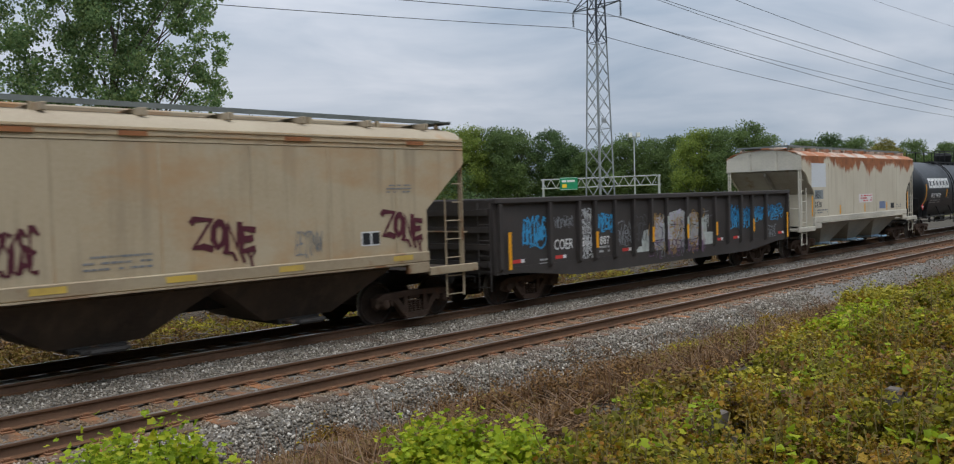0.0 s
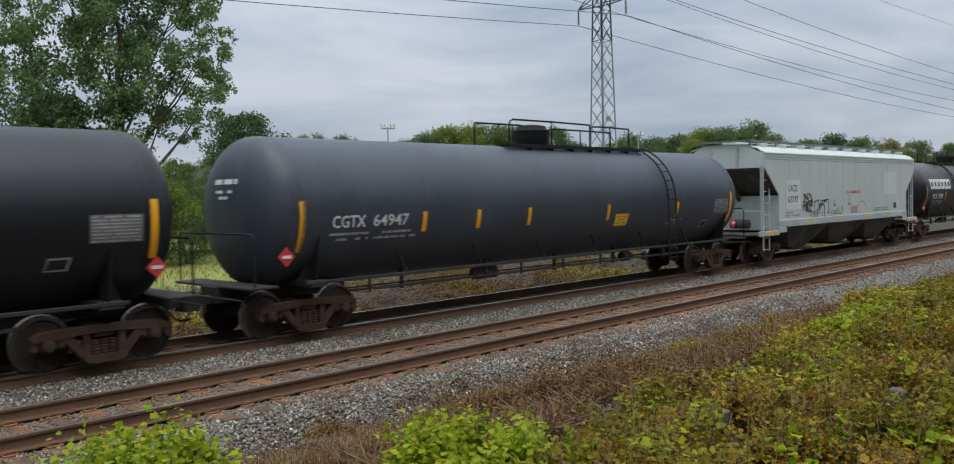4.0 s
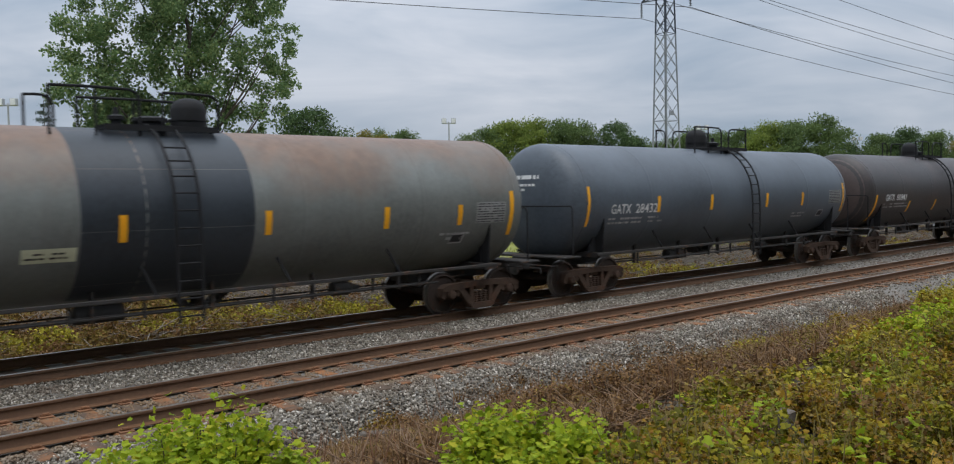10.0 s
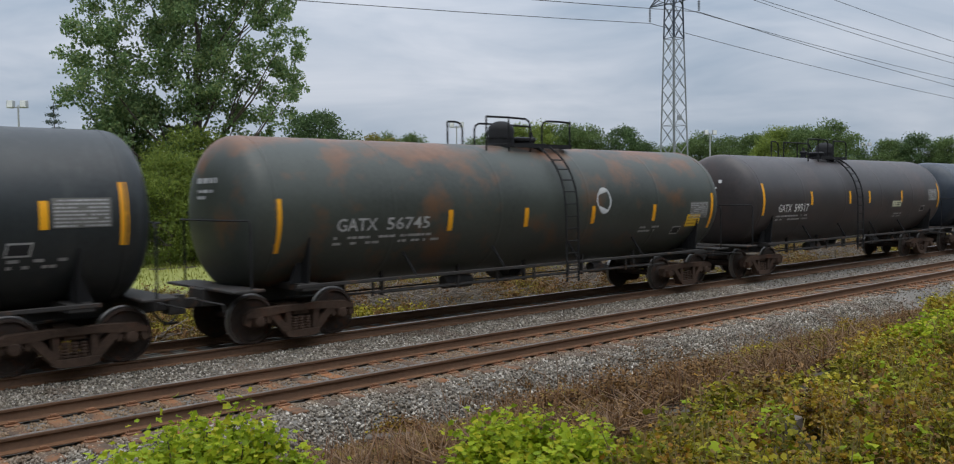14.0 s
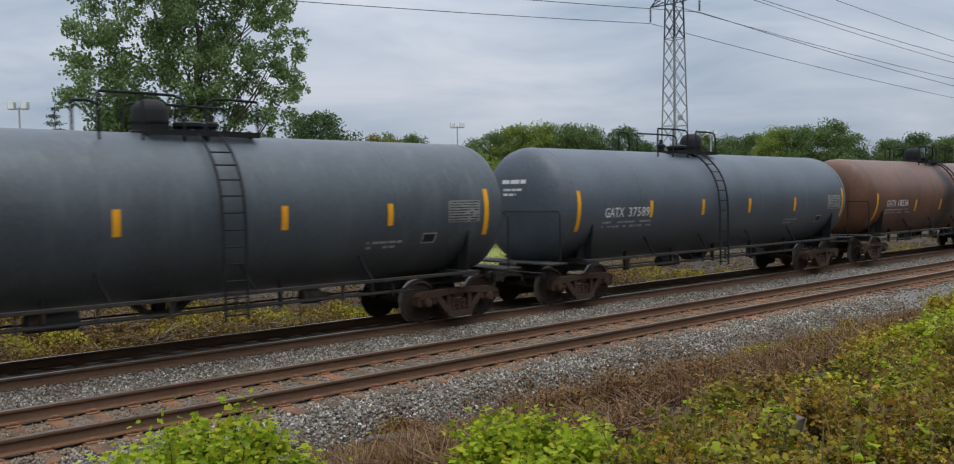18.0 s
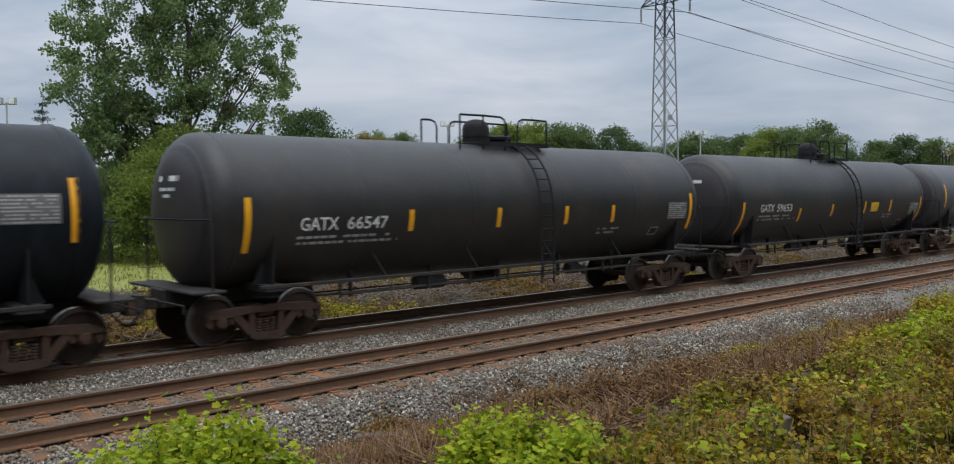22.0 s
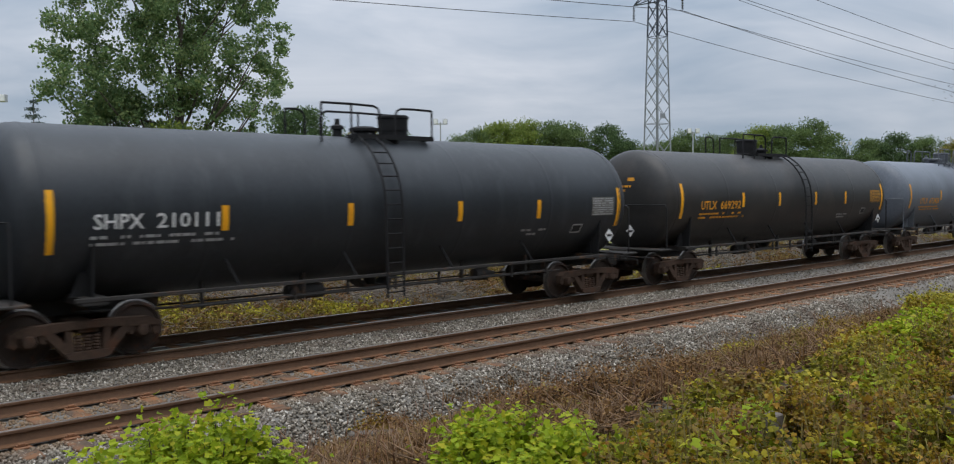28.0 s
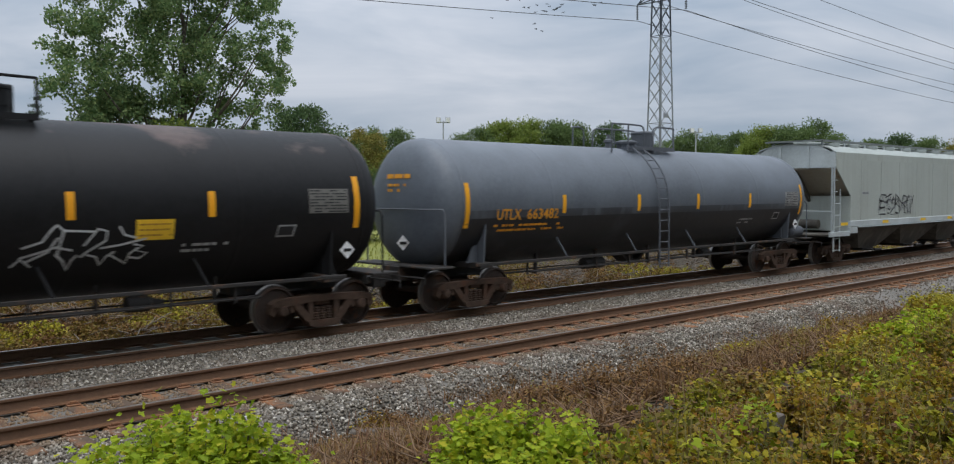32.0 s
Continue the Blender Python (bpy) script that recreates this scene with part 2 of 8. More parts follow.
# ---------- mesh kit ----------
class Geo:
    """Gathers vertices and faces of one mesh."""

    def __init__(self):
        self.v, self.f = [], []

    def add(self, verts, faces):
        k = len(self.v)
        self.v.extend(tuple(p) for p in verts)
        self.f.extend(tuple(i + k for i in f) for f in faces)
        return self

    def box(self, x0, x1, y0, y1, z0, z1, c=0.0):
        """A box, its upright and level edges cut by c."""
        if c <= 0:
            p = [(x, y, z) for x in (x0, x1) for y in (y0, y1) for z in (z0, z1)]
            return self.add(p, [(0, 1, 3, 2), (4, 6, 7, 5), (0, 4, 5, 1), (2, 3, 7, 6), (0, 2, 6, 4), (1, 5, 7, 3)])
        g = bmesh.new()
        bmesh.ops.create_cube(g, size=1.0)
        for w in g.verts:
            w.co = (x0 + (w.co.x + 0.5) * (x1 - x0), y0 + (w.co.y + 0.5) * (y1 - y0), z0 + (w.co.z + 0.5) * (z1 - z0))
        bmesh.ops.bevel(g, geom=g.edges[:], offset=c, segments=1, affect="EDGES", profile=0.5)
        g.verts.index_update()
        self.add([w.co[:] for w in g.verts], [[w.index for w in f.verts] for f in g.faces])
        g.free()
        return self

    def rod(self, p0, p1, r0, r1=None, n=8, caps=True):
        p0, p1 = Vector(p0), Vector(p1)
        r1 = r0 if r1 is None else r1
        d = (p1 - p0).normalized()
        a = d.orthogonal().normalized()
        b = d.cross(a)
        ring = [(math.cos(2 * math.pi * i / n), math.sin(2 * math.pi * i / n)) for i in range(n)]
        v = [p0 + (a * c + b * s) * r0 for c, s in ring] + [p1 + (a * c + b * s) * r1 for c, s in ring]
        f = [(i, (i + 1) % n, n + (i + 1) % n, n + i) for i in range(n)]
        if caps:
            f += [tuple(range(n - 1, -1, -1)), tuple(range(n, 2 * n))]
        return self.add(v, f)

    def pipe(self, pts, r, n=6):
        pts = [Vector(p) for p in pts]
        v, f = [], []
        a = None
        for i, p in enumerate(pts):
            d = (pts[min(i + 1, len(pts) - 1)] - pts[max(i - 1, 0)]).normalized()
            if a is None:
                a = d.orthogonal().normalized()
            a = (a - d * a.dot(d)).normalized()
            b = d.cross(a)
            rr = r[i] if isinstance(r, (list, tuple)) else r
            v += [p + (a * math.cos(2 * math.pi * k / n) + b * math.sin(2 * math.pi * k / n)) * rr for k in range(n)]
        for i in range(len(pts) - 1):
            f += [(i * n + k, i * n + (k + 1) % n, (i + 1) * n + (k + 1) % n, (i + 1) * n + k) for k in range(n)]
        f += [tuple(range(n - 1, -1, -1)), tuple(range((len(pts) - 1) * n, len(pts) * n))]
        return self.add(v, f)

    def turned(self, profile, n=32, axis="x", at=(0, 0, 0), close=True):
        """A profile of (along, radius) turned round an axis."""
        v, f = [], []
        for t, r in profile:
            for k in range(n):
                c, s = math.cos(2 * math.pi * k / n) * r, math.sin(2 * math.pi * k / n) * r
                p = (t, c, s) if axis == "x" else (s, t, c) if axis == "y" else (c, s, t)
                v.append((p[0] + at[0], p[1] + at[1], p[2] + at[2]))
        for i in range(len(profile) - 1):
            f += [(i * n + k, i * n + (k + 1) % n, (i + 1) * n + (k + 1) % n, (i + 1) * n + k) for k in range(n)]
        if close:
            f += [tuple(range(n - 1, -1, -1)), tuple(range((len(profile) - 1) * n, len(profile) * n))]
        return self.add(v, f)

    def slab(self, outline, y0, y1):
        """An outline of (x, z) given thickness along y."""
        k = len(outline)
        v = [(x, y0, z) for x, z in outline] + [(x, y1, z) for x, z in outline]
        f = [(i, (i + 1) % k, k + (i + 1) % k, k + i) for i in range(k)] + [tuple(range(k - 1, -1, -1)), tuple(range(k, 2 * k))]
        return self.add(v, f)

    def slab_x(self, outline, x0, x1):
        """An outline of (y, z) given thickness along x."""
        k = len(outline)
        v = [(x0, y, z) for y, z in outline] + [(x1, y, z) for y, z in outline]
        f = [(i, (i + 1) % k, k + (i + 1) % k, k + i) for i in range(k)] + [tuple(range(k - 1, -1, -1)), tuple(range(k, 2 * k))]
        return self.add(v, f)

    def mirrored_y(self):
        g = Geo()
        g.v, g.f = [(x, -y, z) for x, y, z in self.v], [tuple(reversed(f)) for f in self.f]
        return g

    def merged(self, other):
        return self.add(other.v, other.f)


def make_mesh(name, geo, smooth=35, fix=True):
    me = bpy.data.meshes.new(name)
    me.from_pydata(geo.v, [], geo.f)
    if fix:
        g = bmesh.new()
        g.from_mesh(me)
        bmesh.ops.recalc_face_normals(g, faces=g.faces)
        g.to_mesh(me)
        g.free()
    if smooth:
        me.polygons.foreach_set("use_smooth", [True] * len(me.polygons))
        me.set_sharp_from_angle(angle=radians(smooth))
    me.update()
    return me


def part(name, shape, material, parent=None, label="", at=None, kind=""):
    """Links one mesh (a Geo or a mesh shared by alike parts) as a part of a thing."""
    me = shape if isinstance(shape, bpy.types.Mesh) else make_mesh(name, shape)
    if not me.materials:
        me.materials.append(material)
    ob = new(name, me)
    if me.materials[0] != material:
        ob.material_slots[0].link = "OBJECT"
        ob.material_slots[0].material = material
    ob.parent = parent
    if at:
        ob.location = at
    if label or kind:
        tagged(ob, label, kind=kind)
    return ob


KEPT = {}


def kept(key, build, smooth=35):
    """The mesh for key, built on first use and shared after that."""
    if key not in KEPT:
        KEPT[key] = make_mesh(str(key[0] if isinstance(key, tuple) else key), build(), smooth)
    return KEPT[key]


def thing(name, label, category, group="", at=(0, 0, 0), rz=0.0):
    ob = new(name)
    ob.empty_display_size = 0.3
    ob.matrix_world = pose(*at, 0, 0, rz)
    return tagged(ob, label, category, group)


def scattered(name, base_v, base_f, places, spin, size, flat=None):
    """Many small copies of one shape joined into one mesh: places (n,3), spin (n,3,3), size (n,) or (n,3)."""
    base_v = np.asarray(base_v, float)
    k, n = len(base_v), len(places)
    size = np.asarray(size, float)
    if size.ndim == 1:
        size = size[:, None]
    pts = np.einsum("nij,nkj->nki", spin, base_v[None] * size[:, None, :]) + places[:, None, :]
    if flat is not None:
        pts = flat(pts)
    me = bpy.data.meshes.new(name)
    loops = np.concatenate([np.asarray(f) for f in base_f])
    lens = np.array([len(f) for f in base_f])
    all_loops = (loops[None] + (np.arange(n) * k)[:, None]).ravel()
    all_lens = np.tile(lens, n)
    starts = np.concatenate([[0], np.cumsum(all_lens)[:-1]])
    me.vertices.add(n * k)
    me.vertices.foreach_set("co", pts.ravel())
    me.loops.add(len(all_loops))
    me.loops.foreach_set("vertex_index", all_loops)
    me.polygons.add(len(all_lens))
    me.polygons.foreach_set("loop_start", starts)
    me.update(calc_edges=True)
    return me


def spins(rng, n, tilt=None, lean=0.0):
    """Random turns: free, or about the upright with a tilt of that many radians."""
    if tilt is None:
        q = rng.normal(size=(n, 4))
        q /= np.linalg.norm(q, axis=1)[:, None]
    else:
        a, t, d = rng.uniform(0, 2 * np.pi, n), (lean + rng.normal(0, tilt, n)) / 2, rng.uniform(0, 2 * np.pi, n)
        qz = np.stack([np.cos(a / 2), 0 * a, 0 * a, np.sin(a / 2)], 1)
        qt = np.stack([np.cos(t), np.sin(t) * np.cos(d), np.sin(t) * np.sin(d), 0 * t], 1)
        w1, x1, y1, z1 = qt.T
        w2, x2, y2, z2 = qz.T
        q = np.stack([w1*w2-x1*x2-y1*y2-z1*z2, w1*x2+x1*w2+y1*z2-z1*y2, w1*y2-x1*z2+y1*w2+z1*x2, w1*z2+x1*y2-y1*x2+z1*w2], 1)
    w, x, y, z = q.T
    m = np.stack([1-2*(y*y+z*z), 2*(x*y-z*w), 2*(x*z+y*w), 2*(x*y+z*w), 1-2*(x*x+z*z), 2*(y*z-x*w), 2*(x*z-y*w), 2*(y*z+x*w), 1-2*(x*x+y*y)], 1)
    return m.reshape(-1, 3, 3)


CHIP_V = [(-.5, -.12, .02), (-.08, -.42, -.1), (.52, -.06, .06), (.1, .46, -.04), (-.1, .06, .40), (.12, -.02, -.42)]
CHIP_F = [(0, 1, 4), (1, 2, 4), (2, 3, 4), (3, 0, 4), (1, 0, 5), (2, 1, 5), (3, 2, 5), (0, 3, 5)]
STONE_F = [(0, 3, 2, 1), (4, 5, 6, 7), (0, 1, 5, 4), (1, 2, 6, 5), (2, 3, 7, 6), (3, 0, 4, 7)]
LEAF_V = [(0, 0, 0), (.28, .38, .07), (0, .5, -.03), (-.28, .38, .07), (0, 1, -.05)]
LEAF_F = [(0, 1, 2), (0, 2, 3), (1, 4, 2), (2, 4, 3)]

# ---------- the lie of the land ----------
NEAR_A, NEAR_B = 10.897, 12.402      # rails of the near line (y of the heads)
FAR_A, FAR_B = 14.788, 16.293        # rails of the far line
FAR_Z = -0.02
TRAIN_Y = 15.54
PROFILE = ((-3000, 1.3), (-20, 1.3), (-2, 1.15), (2.5, 0.95), (5.0, 0.55), (7.0, 0.05), (8.6, -0.48), (9.4, -0.62), (17.5, -0.75), (19.0, -0.85), (24, -0.6), (40, -0.5), (3000, -0.5))


def land_z(x, y):
    y = float(y)
    z = float(np.interp(y, [p[0] for p in PROFILE], [p[1] for p in PROFILE]))
    calm = 0.25 if 9.0 < y < 18.5 else 1.0
    return z + calm * 0.10 * noise.noise((x * 0.22, y * 0.22, 0)) + calm * 0.05 * noise.noise((x * 0.9, y * 0.9, 5))


def spread(lo, hi, near_lo, near_hi, fine, coarse=1.35):
    out = list(np.arange(near_lo, near_hi + 1e-6, fine))
    step, p = fine, near_hi
    while p < hi:
        step *= coarse
        p += step
        out.append(min(p, hi))
    step, p = fine, near_lo
    while p > lo:
        step *= coarse
        p -= step
        out.insert(0, max(p, lo))
    return out


def build_land():
    xs, ys = spread(-3000, 3000, -12, 62, 0.5), spread(-3000, 3000, -3, 34, 0.4)
    g = Geo()
    g.v = [(x, y, land_z(x, y)) for y in ys for x in xs]
    w = len(xs)
    g.f = [(j * w + i, j * w + i + 1, (j + 1) * w + i + 1, (j + 1) * w + i) for j in range(len(ys) - 1) for i in range(w - 1)]
    m = worn("soil_and_turf", (0.048, 0.038, 0.024), dark=(0.026, 0.02, 0.014), light=(0.085, 0.07, 0.04), rough=1.0, big=0.35, fine=9.0, bump=0.6,
             spots=(0.075, 0.055, 0.036), spot_scale=0.5, shuffle=False)
    ob = part("ground", make_mesh("ground", g, 60, fix=False), m, label="uneven soil and turf on both sides of the line")
    tagged(ob, kind="structure")


def build_lawn():
    xs, ys = spread(-60, 260, 0, 60, 1.5), [27.2, 28, 30, 33, 37, 42, 48, 55, 64, 76, 92, 112]
    g = Geo()
    g.v = [(x, y + 0.5 * noise.noise((x * 0.3, y, 1)) * (y < 28), land_z(x, y) + (0.05 if y > 27.5 else -0.02)) for y in ys for x in xs]
    w = len(xs)
    g.f = [(j * w + i, j * w + i + 1, (j + 1) * w + i + 1, (j + 1) * w + i) for j in range(len(ys) - 1) for i in range(w - 1)]
    m = worn("lawn_turf", (0.22, 0.235, 0.05), dark=(0.155, 0.175, 0.04), light=(0.30, 0.29, 0.085), rough=1.0, big=0.12, fine=6.0, bump=0.5, shuffle=False)
    ob = part("lawn", make_mesh("lawn", g, 60, fix=False), m, label="yellow-green mown field behind the line")
    tagged(ob, kind="structure")


def ballast_top(y):
    return float(np.interp(y, (9.1, 10.0, 10.7, 11.0, 12.3, 12.7, 13.0, 13.6, 14.2, 14.7, 17.4, 18.9), (-0.66, -0.255, -0.235, -0.222, -0.222, -0.235, -0.225, -0.225, -0.205, -0.215, -0.25, -0.95)))


def build_ballast():
    xs, ys = spread(-700, 700, -8, 60, 0.35), (9.1, 9.4, 9.7, 10.0, 10.5, 11.2, 12.0, 12.8, 13.3, 13.7, 14.2, 14.7, 15, 16, 17.0, 17.4, 17.9, 18.4, 18.9)
    g = Geo()
    g.v = [(x, y + 0.18 * noise.noise((x * 0.4, y, 3)) * (y in (9.1, 9.4, 18.9)), ballast_top(y) + 0.02 * noise.noise((x * 1.3, y * 1.7, 9))) for y in ys for x in xs]
    w = len(xs)
    g.f = [(j * w + i, j * w + i + 1, (j + 1) * w + i + 1, (j + 1) * w + i) for j in range(len(ys) - 1) for i in range(w - 1)]
    ob = part("ballast_bed", make_mesh("ballast_bed", g, 60, fix=False), ballast_bed, label="grey crushed stone bed under both tracks")
    tagged(ob, kind="structure")
    rng = np.random.default_rng(4)
    n = 125000
    x = np.where(rng.random(n) < 0.72, rng.uniform(2, 24, n), rng.uniform(-4, 58, n))
    y = rng.choice([0, 1, 2], n, p=[0.50, 0.33, 0.17])
    y = np.where(y == 0, 10.75 - 2.5 * rng.random(n) ** 1.25, np.where(y == 1, rng.uniform(12.55, 14.65, n), rng.uniform(11.0, 12.3, n)))
    z = np.interp(y, (8.2, 8.6, 9.1, 10.0, 10.7, 11.0, 12.3, 12.7, 13.0, 13.6, 14.2, 17.4), (-0.33, -0.46, -0.575, -0.25, -0.225, -0.226, -0.226, -0.228, -0.215, -0.22, -0.20, -0.25)) + rng.uniform(-0.02, 0.02, n)
    size = rng.uniform(0.034, 0.072, n)[:, None] * rng.uniform(0.55, 1.3, (n, 3))
    me = scattered("ballast_stones", CHIP_V, CHIP_F, np.stack([x, y, z], 1), spins(rng, n), size)
    m, nn, l, b = nodes_of("crushed_stone")
    geo = nn.new("ShaderNodeNewGeometry")
    r = nn.new("ShaderNodeValToRGB")
    stops = ((0, (0.080, 0.068, 0.055)), (0.5, (0.198, 0.173, 0.14)), (0.88, (0.335, 0.30, 0.25)), (1, (0.60, 0.555, 0.49)))
    els = r.color_ramp.elements
    while len(els) < len(stops):
        els.new(0.5)
    for e, (p, c) in zip(els, stops):
        e.position, e.color = p, (*c, 1)
    l.new(geo.outputs["Random Per Island"], r.inputs["Fac"])
    co = nn.new("ShaderNodeTexCoord")
    f, _ = noise_fac(nn, l, co.outputs["Object"], 0.8, 0.5, 0.72)
    # rust-brown dust between the rails of the near line
    pos = nn.new("ShaderNodeSeparateXYZ")
    l.new(co.outputs["Object"], pos.inputs[0])
    off = nn.new("ShaderNodeMath")
    off.operation = "SUBTRACT"
    off.inputs[1].default_value = 11.55
    l.new(pos.outputs["Y"], off.inputs[0])
    far = nn.new("ShaderNodeMath")
    far.operation = "ABSOLUTE"
    l.new(off.outputs[0], far.inputs[0])
    dust = nn.new("ShaderNodeMapRange")
    dust.inputs["From Min"].default_value, dust.inputs["From Max"].default_value = 1.15, 0.75
    dust.inputs["To Max"].default_value = 0.82
    l.new(far.outputs[0], dust.inputs["Value"])
    dirty = mixed(nn, l, dust.outputs["Result"], r.outputs["Color"], (0.215, 0.14, 0.082))
    l.new(mixed(nn, l, f, dirty, (0.14, 0.10, 0.075)), b.inputs["Base Color"])
    b.inputs["Roughness"].default_value = 0.95
    b.inputs["Specular IOR Level"].default_value = 0.15
    ob = part("ballast_stones", me, m, label="loose angular grey track stones")
    tagged(ob, kind="stuff", category="gravel")


RAIL = ((.018, .034), (.009, .05), (.009, .135), (.035, .15), (.037, .178), (.03, .186), (-.03, .186), (-.037, .178), (-.035, .15), (-.009, .135), (-.009, .05), (-.018, .034))
RAIL_BASE = ((-.076, 0), (.076, 0), (.076, .012), (.018, .034), (-.018, .034), (-.076, .012))


def build_track(name, ya, yb, z, label, tie_lo, count, plates):
    track = thing(name, label, "railway track", at=(0, 0, 0))
    tagged(track, kind="structure")
    for yy in (ya, yb):
        prof = [(yy + a, z - 0.186 + c) for a, c in RAIL]
        rail = part("rail", Geo().slab_x(prof, -700, 700), rail_side, track)
        part("rail_base", Geo().slab_x([(yy + a, z - 0.186 + c) for a, c in RAIL_BASE], -700, 700), rail_foot, rail, "orange-brown rusted rail foot")
        part("running_surface", Geo().box(-700, 700, yy - 0.03, yy + 0.03, z - 0.004, z + 0.0015), rail_top, rail, "polished rail head")
    mid = (ya + yb) / 2
    rng = random.Random(name)
    shapes = []
    for k in range(5):
        g = Geo().box(-0.115, 0.115, -1.3, 1.3, -0.175, 0, 0.012)
        g.v = [(x + 0.012 * noise.noise((x * 9, y * 2, k)), y + 0.02 * noise.noise((k, x, 3)) * (abs(y) > 1.2), c + 0.008 * noise.noise((y * 3, x * 8, k))) for x, y, c in g.v]
        shapes.append(make_mesh("tie", g))
    pg = Geo().box(-0.09, 0.09, -0.18, 0.18, 0, 0.018, 0.004)
    for sx in (-0.055, 0.055):
        for sy in (-0.105, 0.105):
            pg.box(sx - 0.012, sx + 0.012, sy - 0.018, sy + 0.018, 0.018, 0.045, 0.004)
    pg.box(-0.045, 0.045, 0.085, 0.125, 0.018, 0.06, 0.01)
    pg.box(-0.045, 0.045, -0.125, -0.085, 0.018, 0.06, 0.01)
    plate = make_mesh("tie_plate", pg)
    for i in range(count):
        x = tie_lo + i * 0.52 + rng.uniform(-0.03, 0.03)
        tie = part("tie", shapes[i % 5], tie_wood, track, at=(x, mid + rng.uniform(-0.11, 0.11), z - 0.204 + rng.uniform(-0.006, 0.004)))
        tie.rotation_euler = (0, 0, rng.uniform(-0.012, 0.012))
        if plates:
            for yy in (ya, yb):
                part("tie_plate", plate, plate_rust, tie, at=(rng.uniform(-0.015, 0.015), yy - tie.location.y, 0.001))
    rest = Geo()
    for i in range(-1300, 1300):
        x = i * 0.52
        if tie_lo - 0.3 < x < tie_lo + count * 0.52 or abs(x) > 660:
            continue
        rest.box(x - 0.115, x + 0.115, mid - 1.3, mid + 1.3, z - 0.375, z - 0.204)
    part("distant_ties", make_mesh("distant_ties", rest, 0, fix=False), tie_wood, track, kind="stuff")


build_land()
build_lawn()
build_ballast()
build_track("track_near", NEAR_A, NEAR_B, 0.0, "empty rusty-sided railway track on wooden ties", -6, 150, True)
build_track("track_far", FAR_A, FAR_B, FAR_Z, "railway track under the passing freight train", -6, 130, False)

# ---------- the train ----------
WHEELSETS = []
CARS = []


def curve_text(body, bold=True):
    """The outline mesh of a word, one unit wide and one unit high, as vertices and faces."""
    key = ("word", body)
    if key not in KEPT:
        cu = bpy.data.curves.new("word", "FONT")
        cu.body, cu.resolution_u = body, 2
        if bold:
            cu.offset = 0.012
        ob = new("word", cu)
        me = bpy.data.meshes.new_from_object(ob)
        bpy.data.objects.remove(ob)
        v = np.array([w.co[:] for w in me.vertices])
        f = [tuple(p.vertices) for p in me.polygons]
        lo, hi = v.min(0), v.max(0)
        v = (v - lo) / np.maximum(hi - lo, 1e-6)
        bpy.data.meshes.remove(me)
        KEPT[key] = (v[:, :2], f)
    return KEPT[key]


class Flat:
    """A flat car side: maps (x, z) onto the wall at y = -half."""

    def __init__(self, half):
        self.half = half

    def put(self, x, z, lift=0.006):
        return (x, -self.half - lift, z)


class Round:
    """A tank shell: z counts along the arc's height."""

    def __init__(self, r, zc):
        self.r, self.zc = r, zc

    def put(self, x, z, lift=0.009):
        r = self.r + lift
        c = max(-0.999, min(0.999, (z - self.zc) / self.r))
        return (x, -r * math.sqrt(1 - c * c), self.zc + r * c)


class Head:
    """The domed tank end facing the way the train goes: 'x' counts across it from the middle."""

    def __init__(self, r, zc, tangent, depth):
        self.r, self.zc, self.t, self.d = r, zc, tangent, depth

    def put(self, x, z, lift=0.012):
        q = min(0.99, math.hypot(x, z - self.zc) / self.r)
        return (-self.t - self.d * (1 - q ** 2.5) ** 0.4 - lift, -x, z)


def word(car, skin, body, x0, x1, z, high, material, name="lettering", label=""):
    v, f = curve_text(body)
    g = Geo().add([skin.put(x0 + a * (x1 - x0), z - high / 2 + b * high) for a, b in v], f)
    return part(name, make_mesh(name, g, 0, fix=False), material, car, label)


def patch(car, skin, x0, x1, z0, z1, material, name, label="", lift=0.006, slant=0.0, cols=2, rows=4):
    g = Geo()
    v = [skin.put(x0 + (x1 - x0) * i / cols + slant * (j / rows), z0 + (z1 - z0) * j / rows, lift) for j in range(rows + 1) for i in range(cols + 1)]
    f = [(j * (cols + 1) + i, j * (cols + 1) + i + 1, (j + 1) * (cols + 1) + i + 1, (j + 1) * (cols + 1) + i) for j in range(rows) for i in range(cols)]
    g.add(v, f)
    return part(name, make_mesh(name, g, 40, fix=False), material, car, label)


def bars(car, skin, x0, x1, z, high, material, seed=0, name="stencil_line", gap=0.35):
    """A line of writing too small to read: short bars with gaps."""
    rng = random.Random(seed * 7.3 + x0 + z)
    g = Geo()
    x = x0
    while x < x1 - 0.02:
        w = min(x1 - x, rng.uniform(0.9, 3.6) * high)
        if rng.random() > gap * 0.6:
            g.add([skin.put(x, z - high / 2), skin.put(x + w, z - high / 2), skin.put(x + w, z + high / 2), skin.put(x, z + high / 2)], [(0, 1, 2, 3)])
        x += w + high * rng.uniform(0.25, 0.9)
    if g.f:
        part(name, make_mesh(name, g, 0, fix=False), material, car, kind="stuff")


